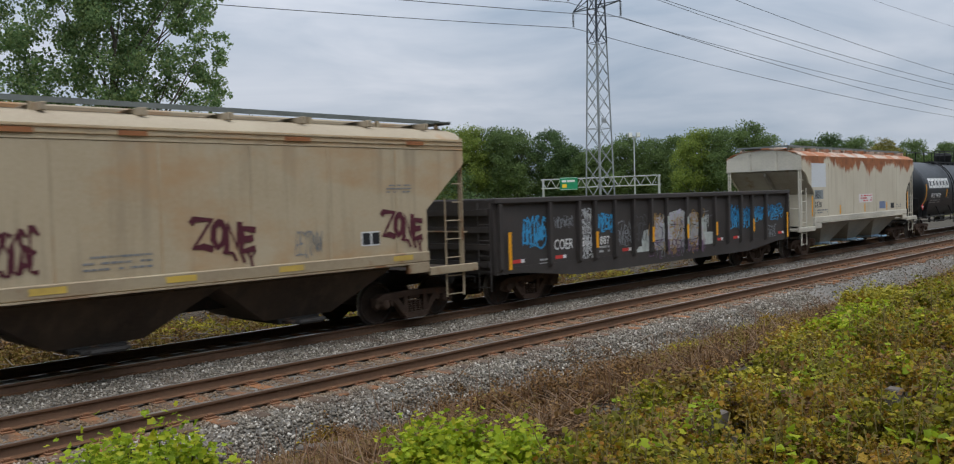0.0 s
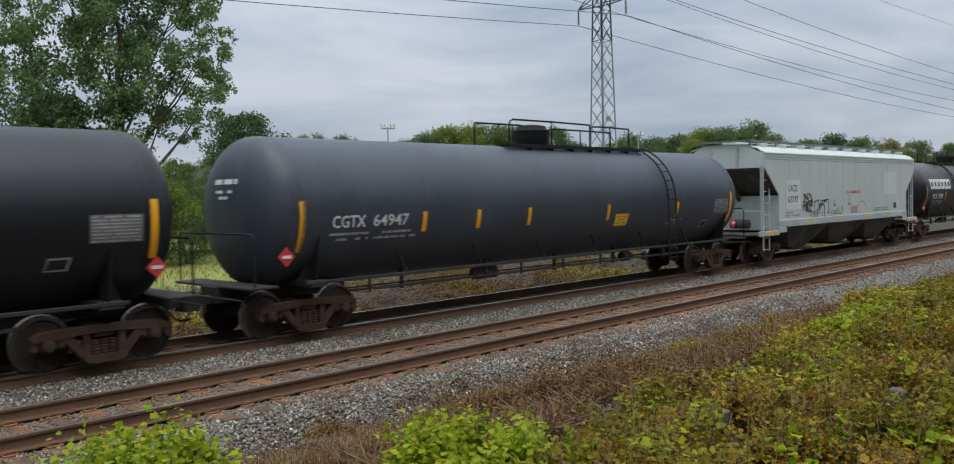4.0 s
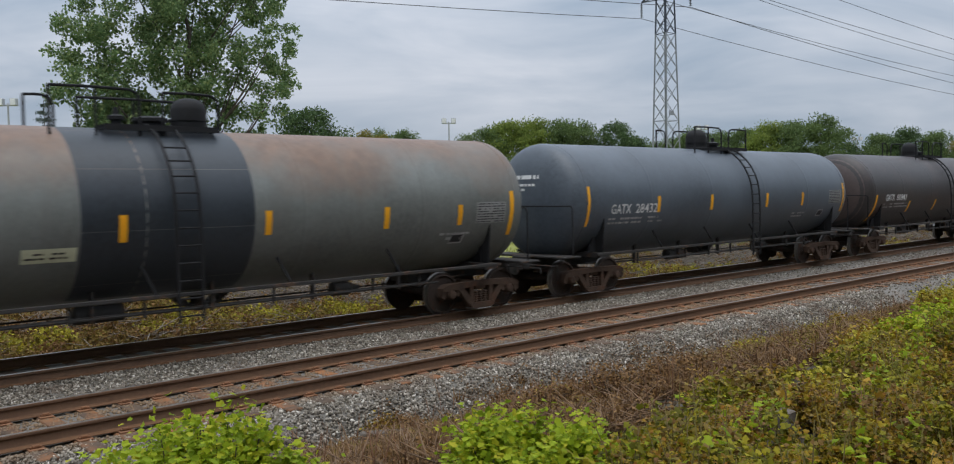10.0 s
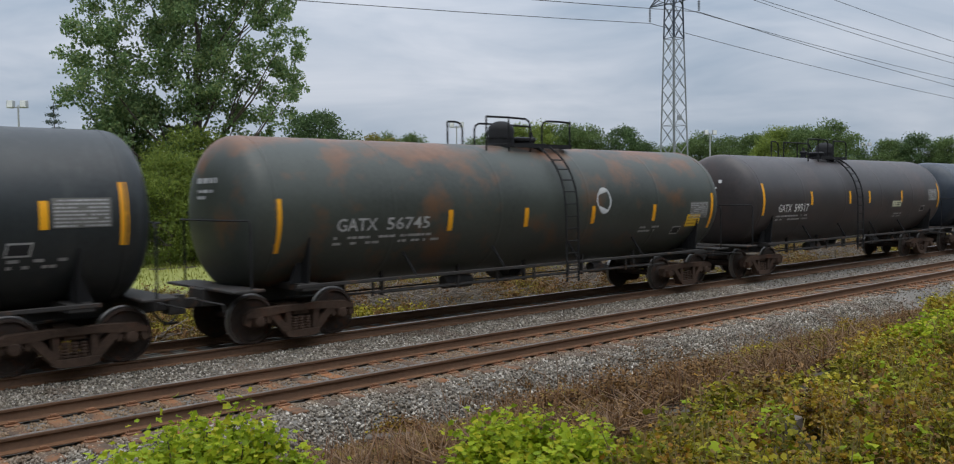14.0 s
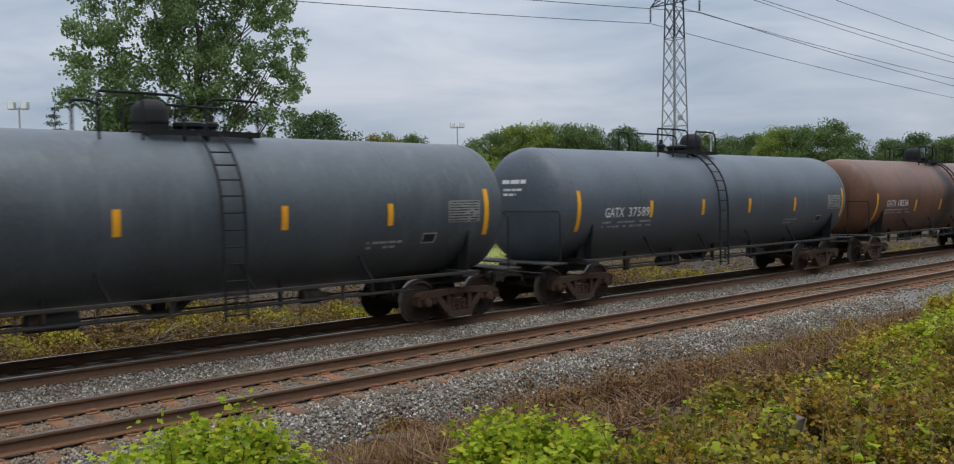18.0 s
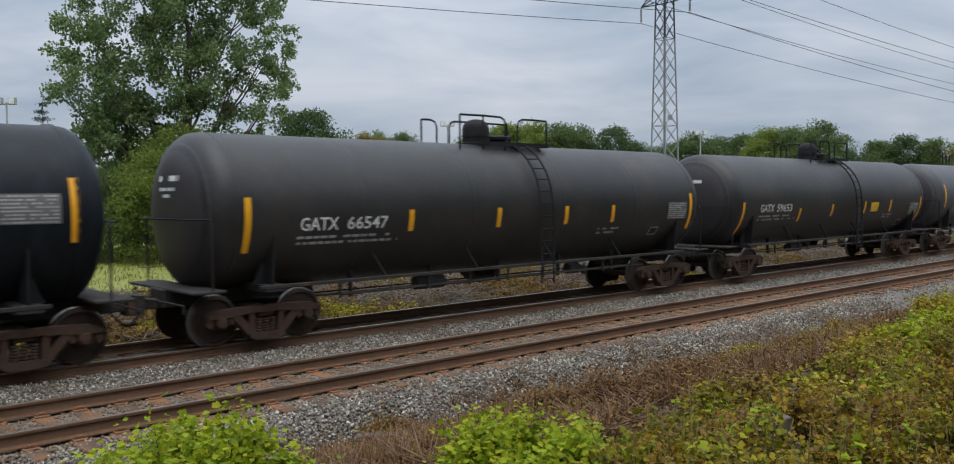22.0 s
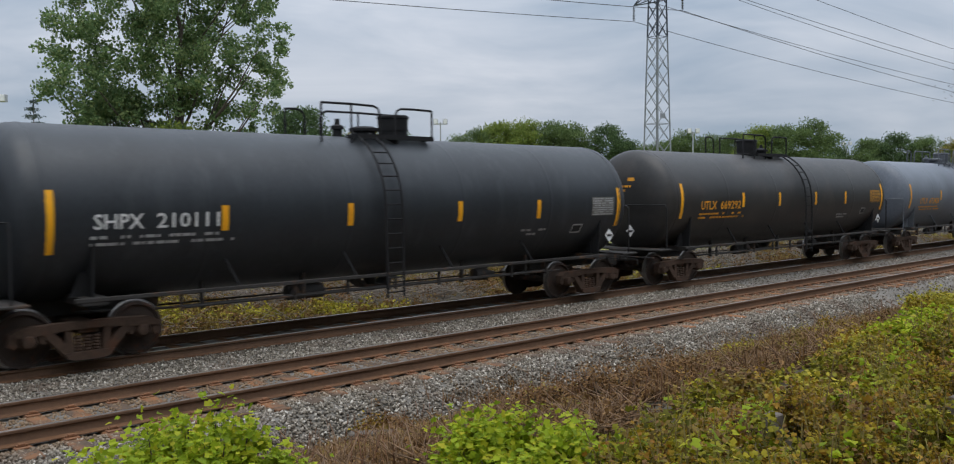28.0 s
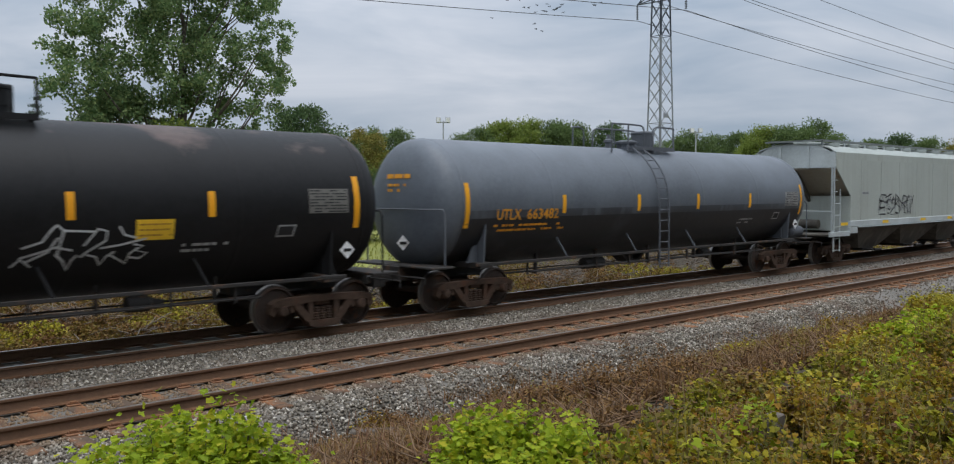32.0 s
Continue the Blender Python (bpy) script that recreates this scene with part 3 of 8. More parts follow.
STROKES = (
    ((0, 1), (0.9, 1), (0.1, 0), (1, 0)), ((0.5, 1), (0.05, 0.6), (0.2, 0.05), (0.8, 0.1), (0.95, 0.6), (0.5, 1)), ((0, 0), (0.05, 1), (0.9, 0.05), (1, 1)),
    ((1, 0.9), (0.2, 1), (0.1, 0.5), (0.7, 0.5), (0.1, 0.45), (0.1, 0), (1, 0.05)), ((0, 0), (0.5, 1), (1, 0)), ((0.9, 0.85), (0.3, 1), (0.1, 0.65), (0.8, 0.4), (0.7, 0), (0, 0.1)),
    ((0.1, 0), (0.1, 1), (0.8, 0.9), (0.75, 0.5), (0.1, 0.45), (0.9, 0)), ((0, 1), (0.3, 0), (0.6, 0.8), (0.8, 0), (1, 1)), ((0, 0.8), (1, 1), (0.5, 0.95), (0.45, 0), (0.8, -0.1)))


def scrawl(car, skin, x0, x1, z0, z1, material, seed, strokes=9, thick=0.03, label="sprayed scrawl", lift=0.01):
    """Sprayed strokes, letter by letter, that fill a box: bent lines drawn with a round spray."""
    rng = random.Random(seed)
    g = Geo()
    for k in range(strokes):
        shape = STROKES[rng.randrange(len(STROKES))]
        cell = (x1 - x0) / strokes
        w, h = cell * rng.uniform(1.0, 1.45), (z1 - z0) * rng.uniform(0.62, 1.0)
        cx, cz = x0 + cell * k - 0.1 * cell, z0 + rng.uniform(0, (z1 - z0) - h)
        skew = rng.uniform(-0.1, 0.35) * cell
        key = [Vector((cx + a * w + b * skew + rng.uniform(-.06, .06) * w, cz + b * h + rng.uniform(-.06, .06) * h)) for a, b in shape]
        pts = []
        for i in range(len(key) - 1):
            p0, p1, p2, p3 = key[max(0, i - 1)], key[i], key[i + 1], key[min(len(key) - 1, i + 2)]
            for q in range(4):
                t = q / 4
                pts.append(0.5 * (2 * p1 + (p2 - p0) * t * 0.6 + (-p2 * 2 + p1 * 2) * 0 + ((p2 - p1) * 6 - (p2 - p0) * 1.2 - (p3 - p1) * 0.6) * t * t + ((p1 - p2) * 4 + (p2 - p0) * 0.6 + (p3 - p1) * 0.6) * t ** 3))
        pts.append(key[-1])
        n = len(pts)
        for i in range(n):
            d = pts[min(i + 1, n - 1)] - pts[max(i - 1, 0)]
            o = Vector((-d.y, d.x)).normalized() * thick / 2 * (0.75 + 0.4 * math.sin(i * 0.9 + k))
            for e in (-1, 1):
                q = pts[i] + o * e
                g.v.append(skin.put(q.x, q.y, lift))
        base = len(g.v) - 2 * n
        g.f += [(base + 2 * i, base + 2 * i + 2, base + 2 * i + 3, base + 2 * i + 1) for i in range(n - 1)]
        lift += 0.0006
    part("graffiti", make_mesh("graffiti", g, 0, fix=False), material, car, label)


# --- running gear, shared by all cars ---
def wheelset_geo():
    g = Geo()
    g.turned([(-1.02, 0.05), (-1.02, 0.07), (-0.8, 0.08), (0.8, 0.08), (1.02, 0.07), (1.02, 0.05)], 14, "y")
    for s in (-1, 1):
        prof = [(0.66, 0.09), (0.66, 0.14), (0.70, 0.16), (0.715, 0.33), (0.695, 0.40), (0.682, 0.485), (0.70, 0.49), (0.715, 0.462), (0.81, 0.452), (0.818, 0.40), (0.775, 0.385), (0.765, 0.20), (0.80, 0.15), (0.82, 0.13), (0.82, 0.09)]
        g.turned([(s * y, r) for y, r in prof], 36, "y", close=False)
    return g


def polish_treads(me):
    """The running band and the outer edge of each rim are worn bright."""
    if len(me.materials) > 1:
        return
    me.materials.append(tread_steel)
    for p in me.polygons:
        c = p.center
        if math.hypot(c.x, c.z) > 0.43 and abs(c.y) > 0.702:
            p.material_index = 1


def side_frame_geo():
    g = Geo()
    y0, y1 = -1.13, -0.93
    g.slab([(-1.16, 0.60), (-0.98, 0.68), (-0.42, 0.70), (0.42, 0.70), (0.98, 0.68), (1.16, 0.60), (1.16, 0.53), (0.70, 0.545), (0.30, 0.585), (-0.30, 0.585), (-0.70, 0.545), (-1.16, 0.53)], y0, y1)
    for s in (-1, 1):
        g.slab([(s * 0.74, 0.60), (s * 0.56, 0.60), (s * 0.24, 0.24), (s * 0.34, 0.13)], y0 + 0.01, y1 - 0.01)
        g.slab([(s * 0.36, 0.62), (s * 0.25, 0.62), (s * 0.22, 0.20), (s * 0.33, 0.16)], y0 + 0.02, y1 - 0.02)
        g.slab([(s * 1.16, 0.60), (s * 1.18, 0.42), (s * 1.10, 0.36), (s * 1.05, 0.42), (s * 1.03, 0.56), (s * 0.76, 0.56), (s * 0.74, 0.42), (s * 0.66, 0.40), (s * 0.60, 0.58), (s * 0.80, 0.64)], y0 + 0.03, y1 - 0.03)
    g.slab([(-0.38, 0.22), (0.38, 0.22), (0.34, 0.12), (0.22, 0.085), (-0.22, 0.085), (-0.34, 0.12)], y0 - 0.02, y1 + 0.02)
    return g


def spring_geo():
    prof = []
    for k in range(5):
        prof += [(0.22 + k * 0.05, 0.05), (0.235 + k * 0.05, 0.066), (0.255 + k * 0.05, 0.066)]
    return Geo().turned(prof + [(0.47, 0.05)], 10, "z")


def brake_geo():
    g = Geo().box(-0.6, 0.6, -0.07, 0.07, 0.40, 0.46, 0.01)
    for s in (-1, 1):
        g.rod((s * 0.42, -0.7, 0.36), (s * 0.42, 0.7, 0.36), 0.035, n=8)
        for y in (-0.74, 0.74):
            g.box(s * 0.44 - 0.05, s * 0.44 + 0.05, y - 0.05, y + 0.05, 0.28, 0.5, 0.012)
    return g


def add_truck(car, x):
    truck = part("truck", kept("bolster", lambda: Geo().box(-0.17, 0.17, -1.08, 1.08, 0.5, 0.68, 0.02).rod((0, 0, 0.66), (0, 0, 0.78), 0.2, n=16)), truck_iron, car, at=(x, 0, 0))
    for s in (0, 1):
        part("side_frame", kept(("side_frame", s), lambda: side_frame_geo().mirrored_y() if s else side_frame_geo()), truck_iron, truck)
        for x in (-0.14, 0.0, 0.14):
            part("spring", kept("spring", spring_geo), truck_iron, truck, at=(x, 1.04 if s else -1.04, 0))
    part("brake_beam", kept("brake_beam", brake_geo), steel_dark, truck)
    for sx in (-0.89, 0.89):
        ws = part("wheelset", kept("wheelset", wheelset_geo), wheel_iron, truck, at=(sx, 0, 0.457))
        polish_treads(ws.data)
        WHEELSETS.append((ws, sx))
        for sy in (-1, 1):
            part("bearing_cap", kept(("bearing_cap", sy), lambda: Geo().turned([(sy * 0.95, 0.12), (sy * 1.1, 0.12), (sy * 1.135, 0.1), (sy * 1.16, 0.085), (sy * 1.17, 0.0)], 16, "y", close=False)), truck_iron, truck, at=(sx, 0, 0.457))


def coupler_geo(s):
    g = Geo()
    g.box(-0.28, 0.28, -0.09, 0.09, 0.70, 0.88, 0.02)
    g.slab([(0.2, 0.62), (0.34, 0.62), (0.34, 0.97), (0.2, 0.97)], -0.17, 0.19)
    g.slab([(0.3, 0.64), (0.5, 0.64), (0.5, 0.94), (0.3, 0.94)], 0.02, 0.19)
    g.box(0.34, 0.44, -0.2, -0.08, 0.66, 0.92, 0.02)
    if s < 0:
        g.v = [(-x, -y, z) for x, y, z in g.v]
    return g


def add_coupler(car, x, s):
    part("coupler", kept(("coupler", s), lambda: coupler_geo(s)), steel_dark, car, at=(x, 0, 0))
    hose = [(0, 0.28, 0.72), (s * 0.12, 0.29, 0.6), (s * 0.26, 0.27, 0.44), (s * 0.4, 0.2, 0.40), (s * 0.5, 0.12, 0.44)]
    part("brake_hose", kept(("brake_hose", s), lambda: Geo().pipe(hose, 0.022, 7)), panel_black, car, at=(x, 0, 0))
    lever = [(0, -1.35, 0.72), (0, -1.35, 0.86), (0, -0.2, 0.86), (s * 0.25, -0.1, 0.9)]
    part("uncoupling_lever", kept(("uncoupling_lever", s), lambda: Geo().pipe(lever, 0.016, 6)), steel_dark, car, at=(x, 0, 0))


def add_car(name, u, label, category, group=""):
    car = thing(name, label, category, group, at=(u, TRAIN_Y, FAR_Z))
    CARS.append((car, u))
    return car


# --- tank cars ---
def shell_geo(r, zc, tan, depth):
    prof = []
    # a dished end with a tight knuckle
    for k in range(0, 15):
        a = math.pi / 2 * (k / 14) ** 0.8
        prof.append((-tan - depth * math.cos(a) ** 0.8, max(0.001, r * math.sin(a) ** 0.8)))
    prof += [(-tan + 0.01, r), (-tan + 0.02, r + 0.007), (-tan + 0.05, r + 0.007), (-tan + 0.06, r), (-tan + 0.08, r)]
    m = len(prof)
    seams = [-tan * 0.62, -tan * 0.2, tan * 0.22, tan * 0.62]
    for s in seams:
        prof += [(s - 0.07, r), (s - 0.018, r), (s, r + 0.004), (s + 0.018, r), (s + 0.07, r)]
    prof += [(-t, q) for t, q in reversed(prof[:m])]
    return Geo().turned(prof, 72, "x", (0, 0, zc), close=False)


def ladder_parts(car, r, zc, x, paint, side):
    def rail(dx):
        pts = [(dx, -side * (r + 0.16), 0.62), (dx, -side * (r + 0.15), zc - 0.2)]
        for k in range(1, 9):
            a = math.radians(-4 + k * 9.5)
            pts.append((dx, -side * (r + 0.13) * math.cos(a), zc + (r + 0.13) * math.sin(a)))
        return Geo().pipe(pts, 0.026, 6)
    lad = part("ladder", kept(("ladder", r, side), lambda: rail(-0.21).merged(rail(0.21))), paint, car, at=(x, 0, 0))
    for k in range(11):
        z = 0.72 + k * 0.295
        if z < zc:
            y, zz = r + 0.155, z
        else:
            a = (z - zc) / (r + 0.13)
            y, zz = (r + 0.13) * math.cos(a), zc + (r + 0.13) * math.sin(a)
        part("rung", kept("rung", lambda: Geo().rod((-0.21, 0, 0), (0.21, 0, 0), 0.016, n=6)), paint, lad, at=(0, -side * y, zz))


def tank_car(u, hl, tan, r, zc, depth, paint, fit_paint, marks, zm, text, tx, tz, ink, label, lpg=False, flip=False, lad=0.77, head_text=True, extras=None, seed=0, tall=0.5, group="tank cars of the train", short=0.22):
    car = add_car("tank_car", u, label, "tank car", group)
    skin, head = Round(r, zc), Head(r, zc, tan, depth)
    part("tank", kept(("tank", r, zc, tan), lambda: shell_geo(r, zc, tan, depth), 30), paint, car)
    end = hl + 1.62
    for s in (-1, 1):
        add_truck(car, s * hl)
        add_coupler(car, s * (hl + 1.70), s)
        part("stub_sill", kept(("stub_sill", hl, s), lambda: Geo().box(min(s * (hl - 1.5), s * end), max(s * (hl - 1.5), s * end), -0.32, 0.32, 0.72, 1.06, 0.02)), steel_dark, car)
        part("end_platform", kept(("end_platform", hl, s), lambda: Geo().box(min(s * (hl + 0.95), s * (end - 0.05)), max(s * (hl + 0.95), s * (end - 0.05)), -1.45, 1.45, 1.03, 1.08, 0.012)), steel_dark, car)

        def saddle():
            out = [(-1.4, 1.06), (1.4, 1.06)]
            for k in range(13):
                a = math.radians(-18 - k * 12)
                out.append(((r + 0.012) * math.cos(a), zc + (r + 0.012) * math.sin(a)))
            return Geo().slab_x([(-1.36, 1.06), (1.36, 1.06)] + out[2:], s * hl - 0.02, s * hl + 0.02)
        part("saddle", kept(("saddle", hl, r, zc, s), saddle), fit_paint, car)

        def rail_end():
            g = Geo()
            xx, far, top_z = (s * (hl + 1.45), s * (hl + 1.45), 2.08) if lpg else (s * (hl + 1.2), s * (hl + 1.44), 2.32)
            g.pipe([(xx, -1.42, 1.06), (xx, -1.42, top_z - 0.08), (xx, -1.36, top_z), (far, -1.0, top_z), (far, 1.0, top_z), (xx, 1.36, top_z), (xx, 1.42, top_z - 0.08), (xx, 1.42, 1.06)], 0.02, 6)
            return g
        part("end_handrail", kept(("end_handrail", hl, s, lpg), rail_end), fit_paint, car)
        part("bolster_beam", kept(("bolster_beam", hl, s), lambda: Geo().slab_x([(-1.45, 0.98), (1.45, 0.98), (1.45, 1.1), (0.5, 1.12), (-0.5, 1.12), (-1.45, 1.1)], s * hl - 0.2, s * hl + 0.2)), steel_dark, car)
        for sy in (-1, 1):
            part("gusset", kept(("gusset", hl, r, s, sy), lambda: Geo().slab([(s * (hl - 0.05), 1.1), (s * (hl + 0.3), 1.1), (s * (hl + 0.25), 1.16), (s * (hl + 0.08), 1.6), (s * (hl - 0.05), 1.65)], sy * 1.12 - 0.03, sy * 1.12 + 0.03)), fit_paint, car)
    for s in (-1, 1):
        part("side_rail", kept(("side_rail", hl, s), lambda: Geo().box(-hl - 0.3, hl + 0.3, s * 1.43 - 0.03, s * 1.43 + 0.03, 1.03, 1.10, 0.01)), steel_dark, car)
        low = part("lower_rail", kept(("lower_rail", hl, s), lambda: Geo().rod((-hl + 1.5, s * 1.36, 0.80), (hl - 1.5, s * 1.36, 0.80), 0.024, n=6)), steel_dark, car)
        for i in range(7):
            part("rail_post", kept(("rail_post", s), lambda: Geo().box(-0.022, 0.022, s * 1.38 - 0.022, s * 1.38 + 0.022, 0.74, 1.05)), steel_dark, low, at=(-hl + 1.7 + (2 * hl - 3.4) * (i + 0.18 * ((i * 3) % 4 - 1)) / 6.4, 0, 0))
        k = 4 if hl < 7.5 else 6
        for i in range(k):
            x = -hl + 2 * hl * (i + 1) / (k + 1)
            sway = -0.18 if s < 0 else 0.18
            part("side_strut", kept(("side_strut", r, zc, s), lambda: Geo().rod((0, s * 1.43, 1.06), (sway, s * (r * 0.80), zc - r * 0.58), 0.028, n=6)), fit_paint, car, at=(x, 0, 0))
        ladder_parts(car, r, zc, lad, fit_paint, -s)
    # brake gear under the belly
    part("train_pipe", kept(("train_pipe", hl), lambda: Geo().pipe([(-hl, -0.5, 0.78), (-hl + 1.5, -0.75, 0.74), (hl - 1.5, -0.75, 0.74), (hl, -0.5, 0.78)], 0.028, 6)), steel_dark, car)
    part("brake_rod", kept(("brake_rod", hl), lambda: Geo().rod((-hl + 0.8, 0.35, 0.66), (hl - 0.8, 0.35, 0.66), 0.02, n=6)), steel_dark, car)
    for i in range(5):
        part("pipe_hanger", kept(("pipe_hanger", r, zc), lambda: Geo().box(-0.03, 0.03, -0.8, -0.7, 0.66, zc - r * 0.83, 0.006)), steel_dark, car, at=(-hl + 2 * hl * (i + 1) / 6, 0, 0))
    part("brake_cylinder", kept("brake_cylinder", lambda: Geo().turned([(0, 0.06), (0.02, 0.14), (0.4, 0.15), (0.44, 0.1), (0.7, 0.03)], 16, "x", close=True)), steel_dark, car, at=(hl * 0.42, -0.55, 0.78))
    part("air_reservoir", kept("air_reservoir", lambda: Geo().turned([(-0.45, 0.02), (-0.4, 0.15), (0.4, 0.15), (0.45, 0.02)], 16, "x")), steel_dark, car, at=(-hl * 0.3, -0.45, 0.76))
    if not lpg:
        part("bottom_outlet", kept("bottom_outlet", lambda: Geo().turned([(0.0, 0.11), (0.06, 0.2), (0.1, 0.2), (0.12, 0.13), (0.42, 0.16)], 14, "z")), steel_dark, car, at=(0.05, 0, zc - r - 0.36))
        part("valve_skid", kept("valve_skid", lambda: Geo().slab([(-0.6, 0.28), (-0.25, 0), (0.3, 0), (0.65, 0.28), (0.5, 0.28), (0.25, 0.06), (-0.2, 0.06), (-0.45, 0.28)], -0.2, 0.2)), steel_dark, car, at=(0.05, 0, zc - r - 0.28))
    # top fittings
    top = zc + r
    if lpg:
        way = 1 if lad < 0 else -1
        add_platform(car, min(-4.73 * way, 1.62 * way), max(-4.73 * way, 1.62 * way), 0.62, top + 0.02, fit_paint)
        dome = part("protective_bonnet", kept("bonnet_wide", lambda: Geo().turned([(0, 0.40), (0.06, 0.44), (0.38, 0.50), (0.44, 0.50), (0.47, 0.46), (0.60, 0.40), (0.64, 0.2), (0.65, 0.0)], 28, "z")), fit_paint, car, at=(0, 0, top - 0.02))
        part("bonnet_lid", kept("bonnet_lid_wide", lambda: Geo().turned([(0, 0.515), (0.05, 0.515), (0.07, 0.48)], 28, "z")), fit_paint, dome, at=(0, 0, 0.43))
        loops = [(min(a * way, c * way), max(a * way, c * way), zl, zh, s) for a, c, zl, zh, s in ((-3.9, -1.9, top - 0.02, top + 0.62, -1), (-1.9, 1.62, top - 0.02, top + 0.66, -1), (-4.70, -1.5, top - 0.02, top + 0.62, 1), (-1.5, 1.62, top - 0.02, top + 0.66, 1))]
    else:
        way = (1 if lad > 0 else -1) * (-1 if flip else 1)
        px = 0.75 * way if not flip else 0.3 * way
        add_platform(car, px - 1.02, px + 1.02, 0.72, top + 0.01, fit_paint)
        crown = [(0.40, 0.33), (0.50, 0.30), (0.58, 0.22), (0.62, 0.12), (0.635, 0.0)] if not flip else [(0.46, 0.34), (0.47, 0.36), (0.51, 0.36), (0.54, 0.33), (0.55, 0.0)]
        dome = part("protective_bonnet", kept(("bonnet", flip), lambda: Geo().turned([(0, 0.36), (0.05, 0.36), (0.07, 0.33)] + crown, 24, "z")), fit_paint, car, at=(0.0 if not flip else 0.75 * way, 0, top - 0.02))
        part("bonnet_ring", kept("bonnet_ring", lambda: Geo().turned([(0, 0.33), (0.0, 0.345), (0.03, 0.345), (0.03, 0.33)], 24, "z", close=False)), fit_paint, dome, at=(0, 0, 0.2))
        part("manway", kept("manway", lambda: Geo().turned([(0, 0.27), (0.16, 0.27), (0.16, 0.32), (0.22, 0.32), (0.26, 0.2), (0.27, 0)], 20, "z")), fit_paint, car, at=(0.72 * way if not flip else -0.05 * way, 0, top - 0.02))
        part("relief_valve", kept("relief_valve", lambda: Geo().turned([(0, 0.1), (0.18, 0.1), (0.2, 0.14), (0.26, 0.14), (0.3, 0.06), (0.42, 0.05)], 12, "z")), fit_paint, car, at=(1.25 * way if not flip else -0.6 * way, 0.2, top - 0.02))
        loops = [(px + a, px + c, zl, zh, s) for a, c, zl, zh, s in ((-1.88, -0.43, top - 0.17, top + 0.62, -1), (-0.02, 1.0, top - 0.03, top + 0.60, -1), (-1.0, 1.0, top - 0.03, top + 0.60, 1), (-1.88, -1.4, top - 0.17, top + 0.60, 1))]
    for x0, x1, zl, zh, s in loops:
        part("top_handrail", kept(("top_handrail", x0, x1, zl, zh, s, lpg), lambda: handrail(x0, x1, zl, zh, s * (0.62 if lpg else 0.70), abs(x0) > abs(x1))), fit_paint, car)
    # reflectors, lettering and data
    for i, m in enumerate(marks):
        big = i in (0, len(marks) - 1)
        hgt = tall if big else short
        z = zm if not isinstance(zm, (list, tuple)) else zm[i]
        patch(car, skin, m - 0.065, m + 0.065, z - hgt, z + hgt, orange_film, "reflector", "orange reflective strip", rows=6, cols=1)
    mark, number = text.split(" ")
    cell = 0.9 * (tx[1] - tx[0]) / (len(mark) * 1.08 + len(number))
    word(car, skin, mark, tx[0], tx[0] + cell * len(mark) * 1.08, tz, 0.25, ink)
    word(car, skin, number, tx[1] - cell * len(number), tx[1], tz, 0.25, ink)
    fine = dull_white if ink is white_paint else ink
    bars(car, skin, tx[0] - 0.05, tx[1] + 0.1, tz - 0.25, 0.05, fine, seed)
    bars(car, skin, tx[0] - 0.05, tx[1] + 0.3, tz - 0.36, 0.05, fine, seed + 1)
    if head_text:
        bars(car, head, -0.42, 0.42, zc + 0.62, 0.10, ink, seed + 2, gap=0.1)
        bars(car, head, -0.36, 0.3, zc + 0.42, 0.06, ink, seed + 3)
        bars(car, head, -0.36, 0.1, zc + 0.30, 0.06, ink, seed + 4)
    xr = marks[-1]
    dark_car = any(w in paint.name for w in ("black", "slate_dark", "navy", "mottled", "scraped"))
    panel = patch(car, skin, xr - 1.08, xr - 0.2, zm_first(zm, -1) - 0.2, zm_first(zm, -1) + 0.26, amber_panel if ink is amber_paint and paint.name.endswith("dusty") else panel_dim if dark_car else panel_grey, "data_panel", "faded stencilled data panel")
    for k in range(8):
        bars(car, skin, xr - 1.05, xr - 0.24, zm_first(zm, -1) - 0.17 + k * 0.056, 0.026, dull_white if dark_car and ink is not amber_paint else panel_black, seed + 5 + k, gap=0.2)
    patch(car, skin, xr - 1.75, xr - 1.38, zm_first(zm, -1) - 0.62, zm_first(zm, -1) - 0.40, dull_white, "test_panel", "small framed test stencil", slant=0.04)
    patch(car, skin, xr - 1.72, xr - 1.41, zm_first(zm, -1) - 0.59, zm_first(zm, -1) - 0.43, panel_black, "test_panel_field", lift=0.009, slant=0.03)
    bars(car, skin, marks[-2] - 0.5, marks[-2] + 0.35, zc - 0.62, 0.05, dull_white, seed + 11)
    bars(car, skin, marks[-2] - 0.5, marks[-2] + 0.2, zc - 0.72, 0.05, dull_white, seed + 12)
    if fit_paint is p_fit_grey:
        part("end_reservoir", kept("end_reservoir", lambda: Geo().turned([(-0.42, 0.03), (-0.40, 0.14), (-0.35, 0.19), (0.35, 0.19), (0.40, 0.14), (0.42, 0.03)], 20, "x")), fit_paint, car, "painted air tank on the end platform", at=(hl + 1.12, -1.0, 1.29))
    if extras:
        extras(car, skin, head)
    return car


def zm_first(zm, i):
    return zm[i] if isinstance(zm, (list, tuple)) else zm


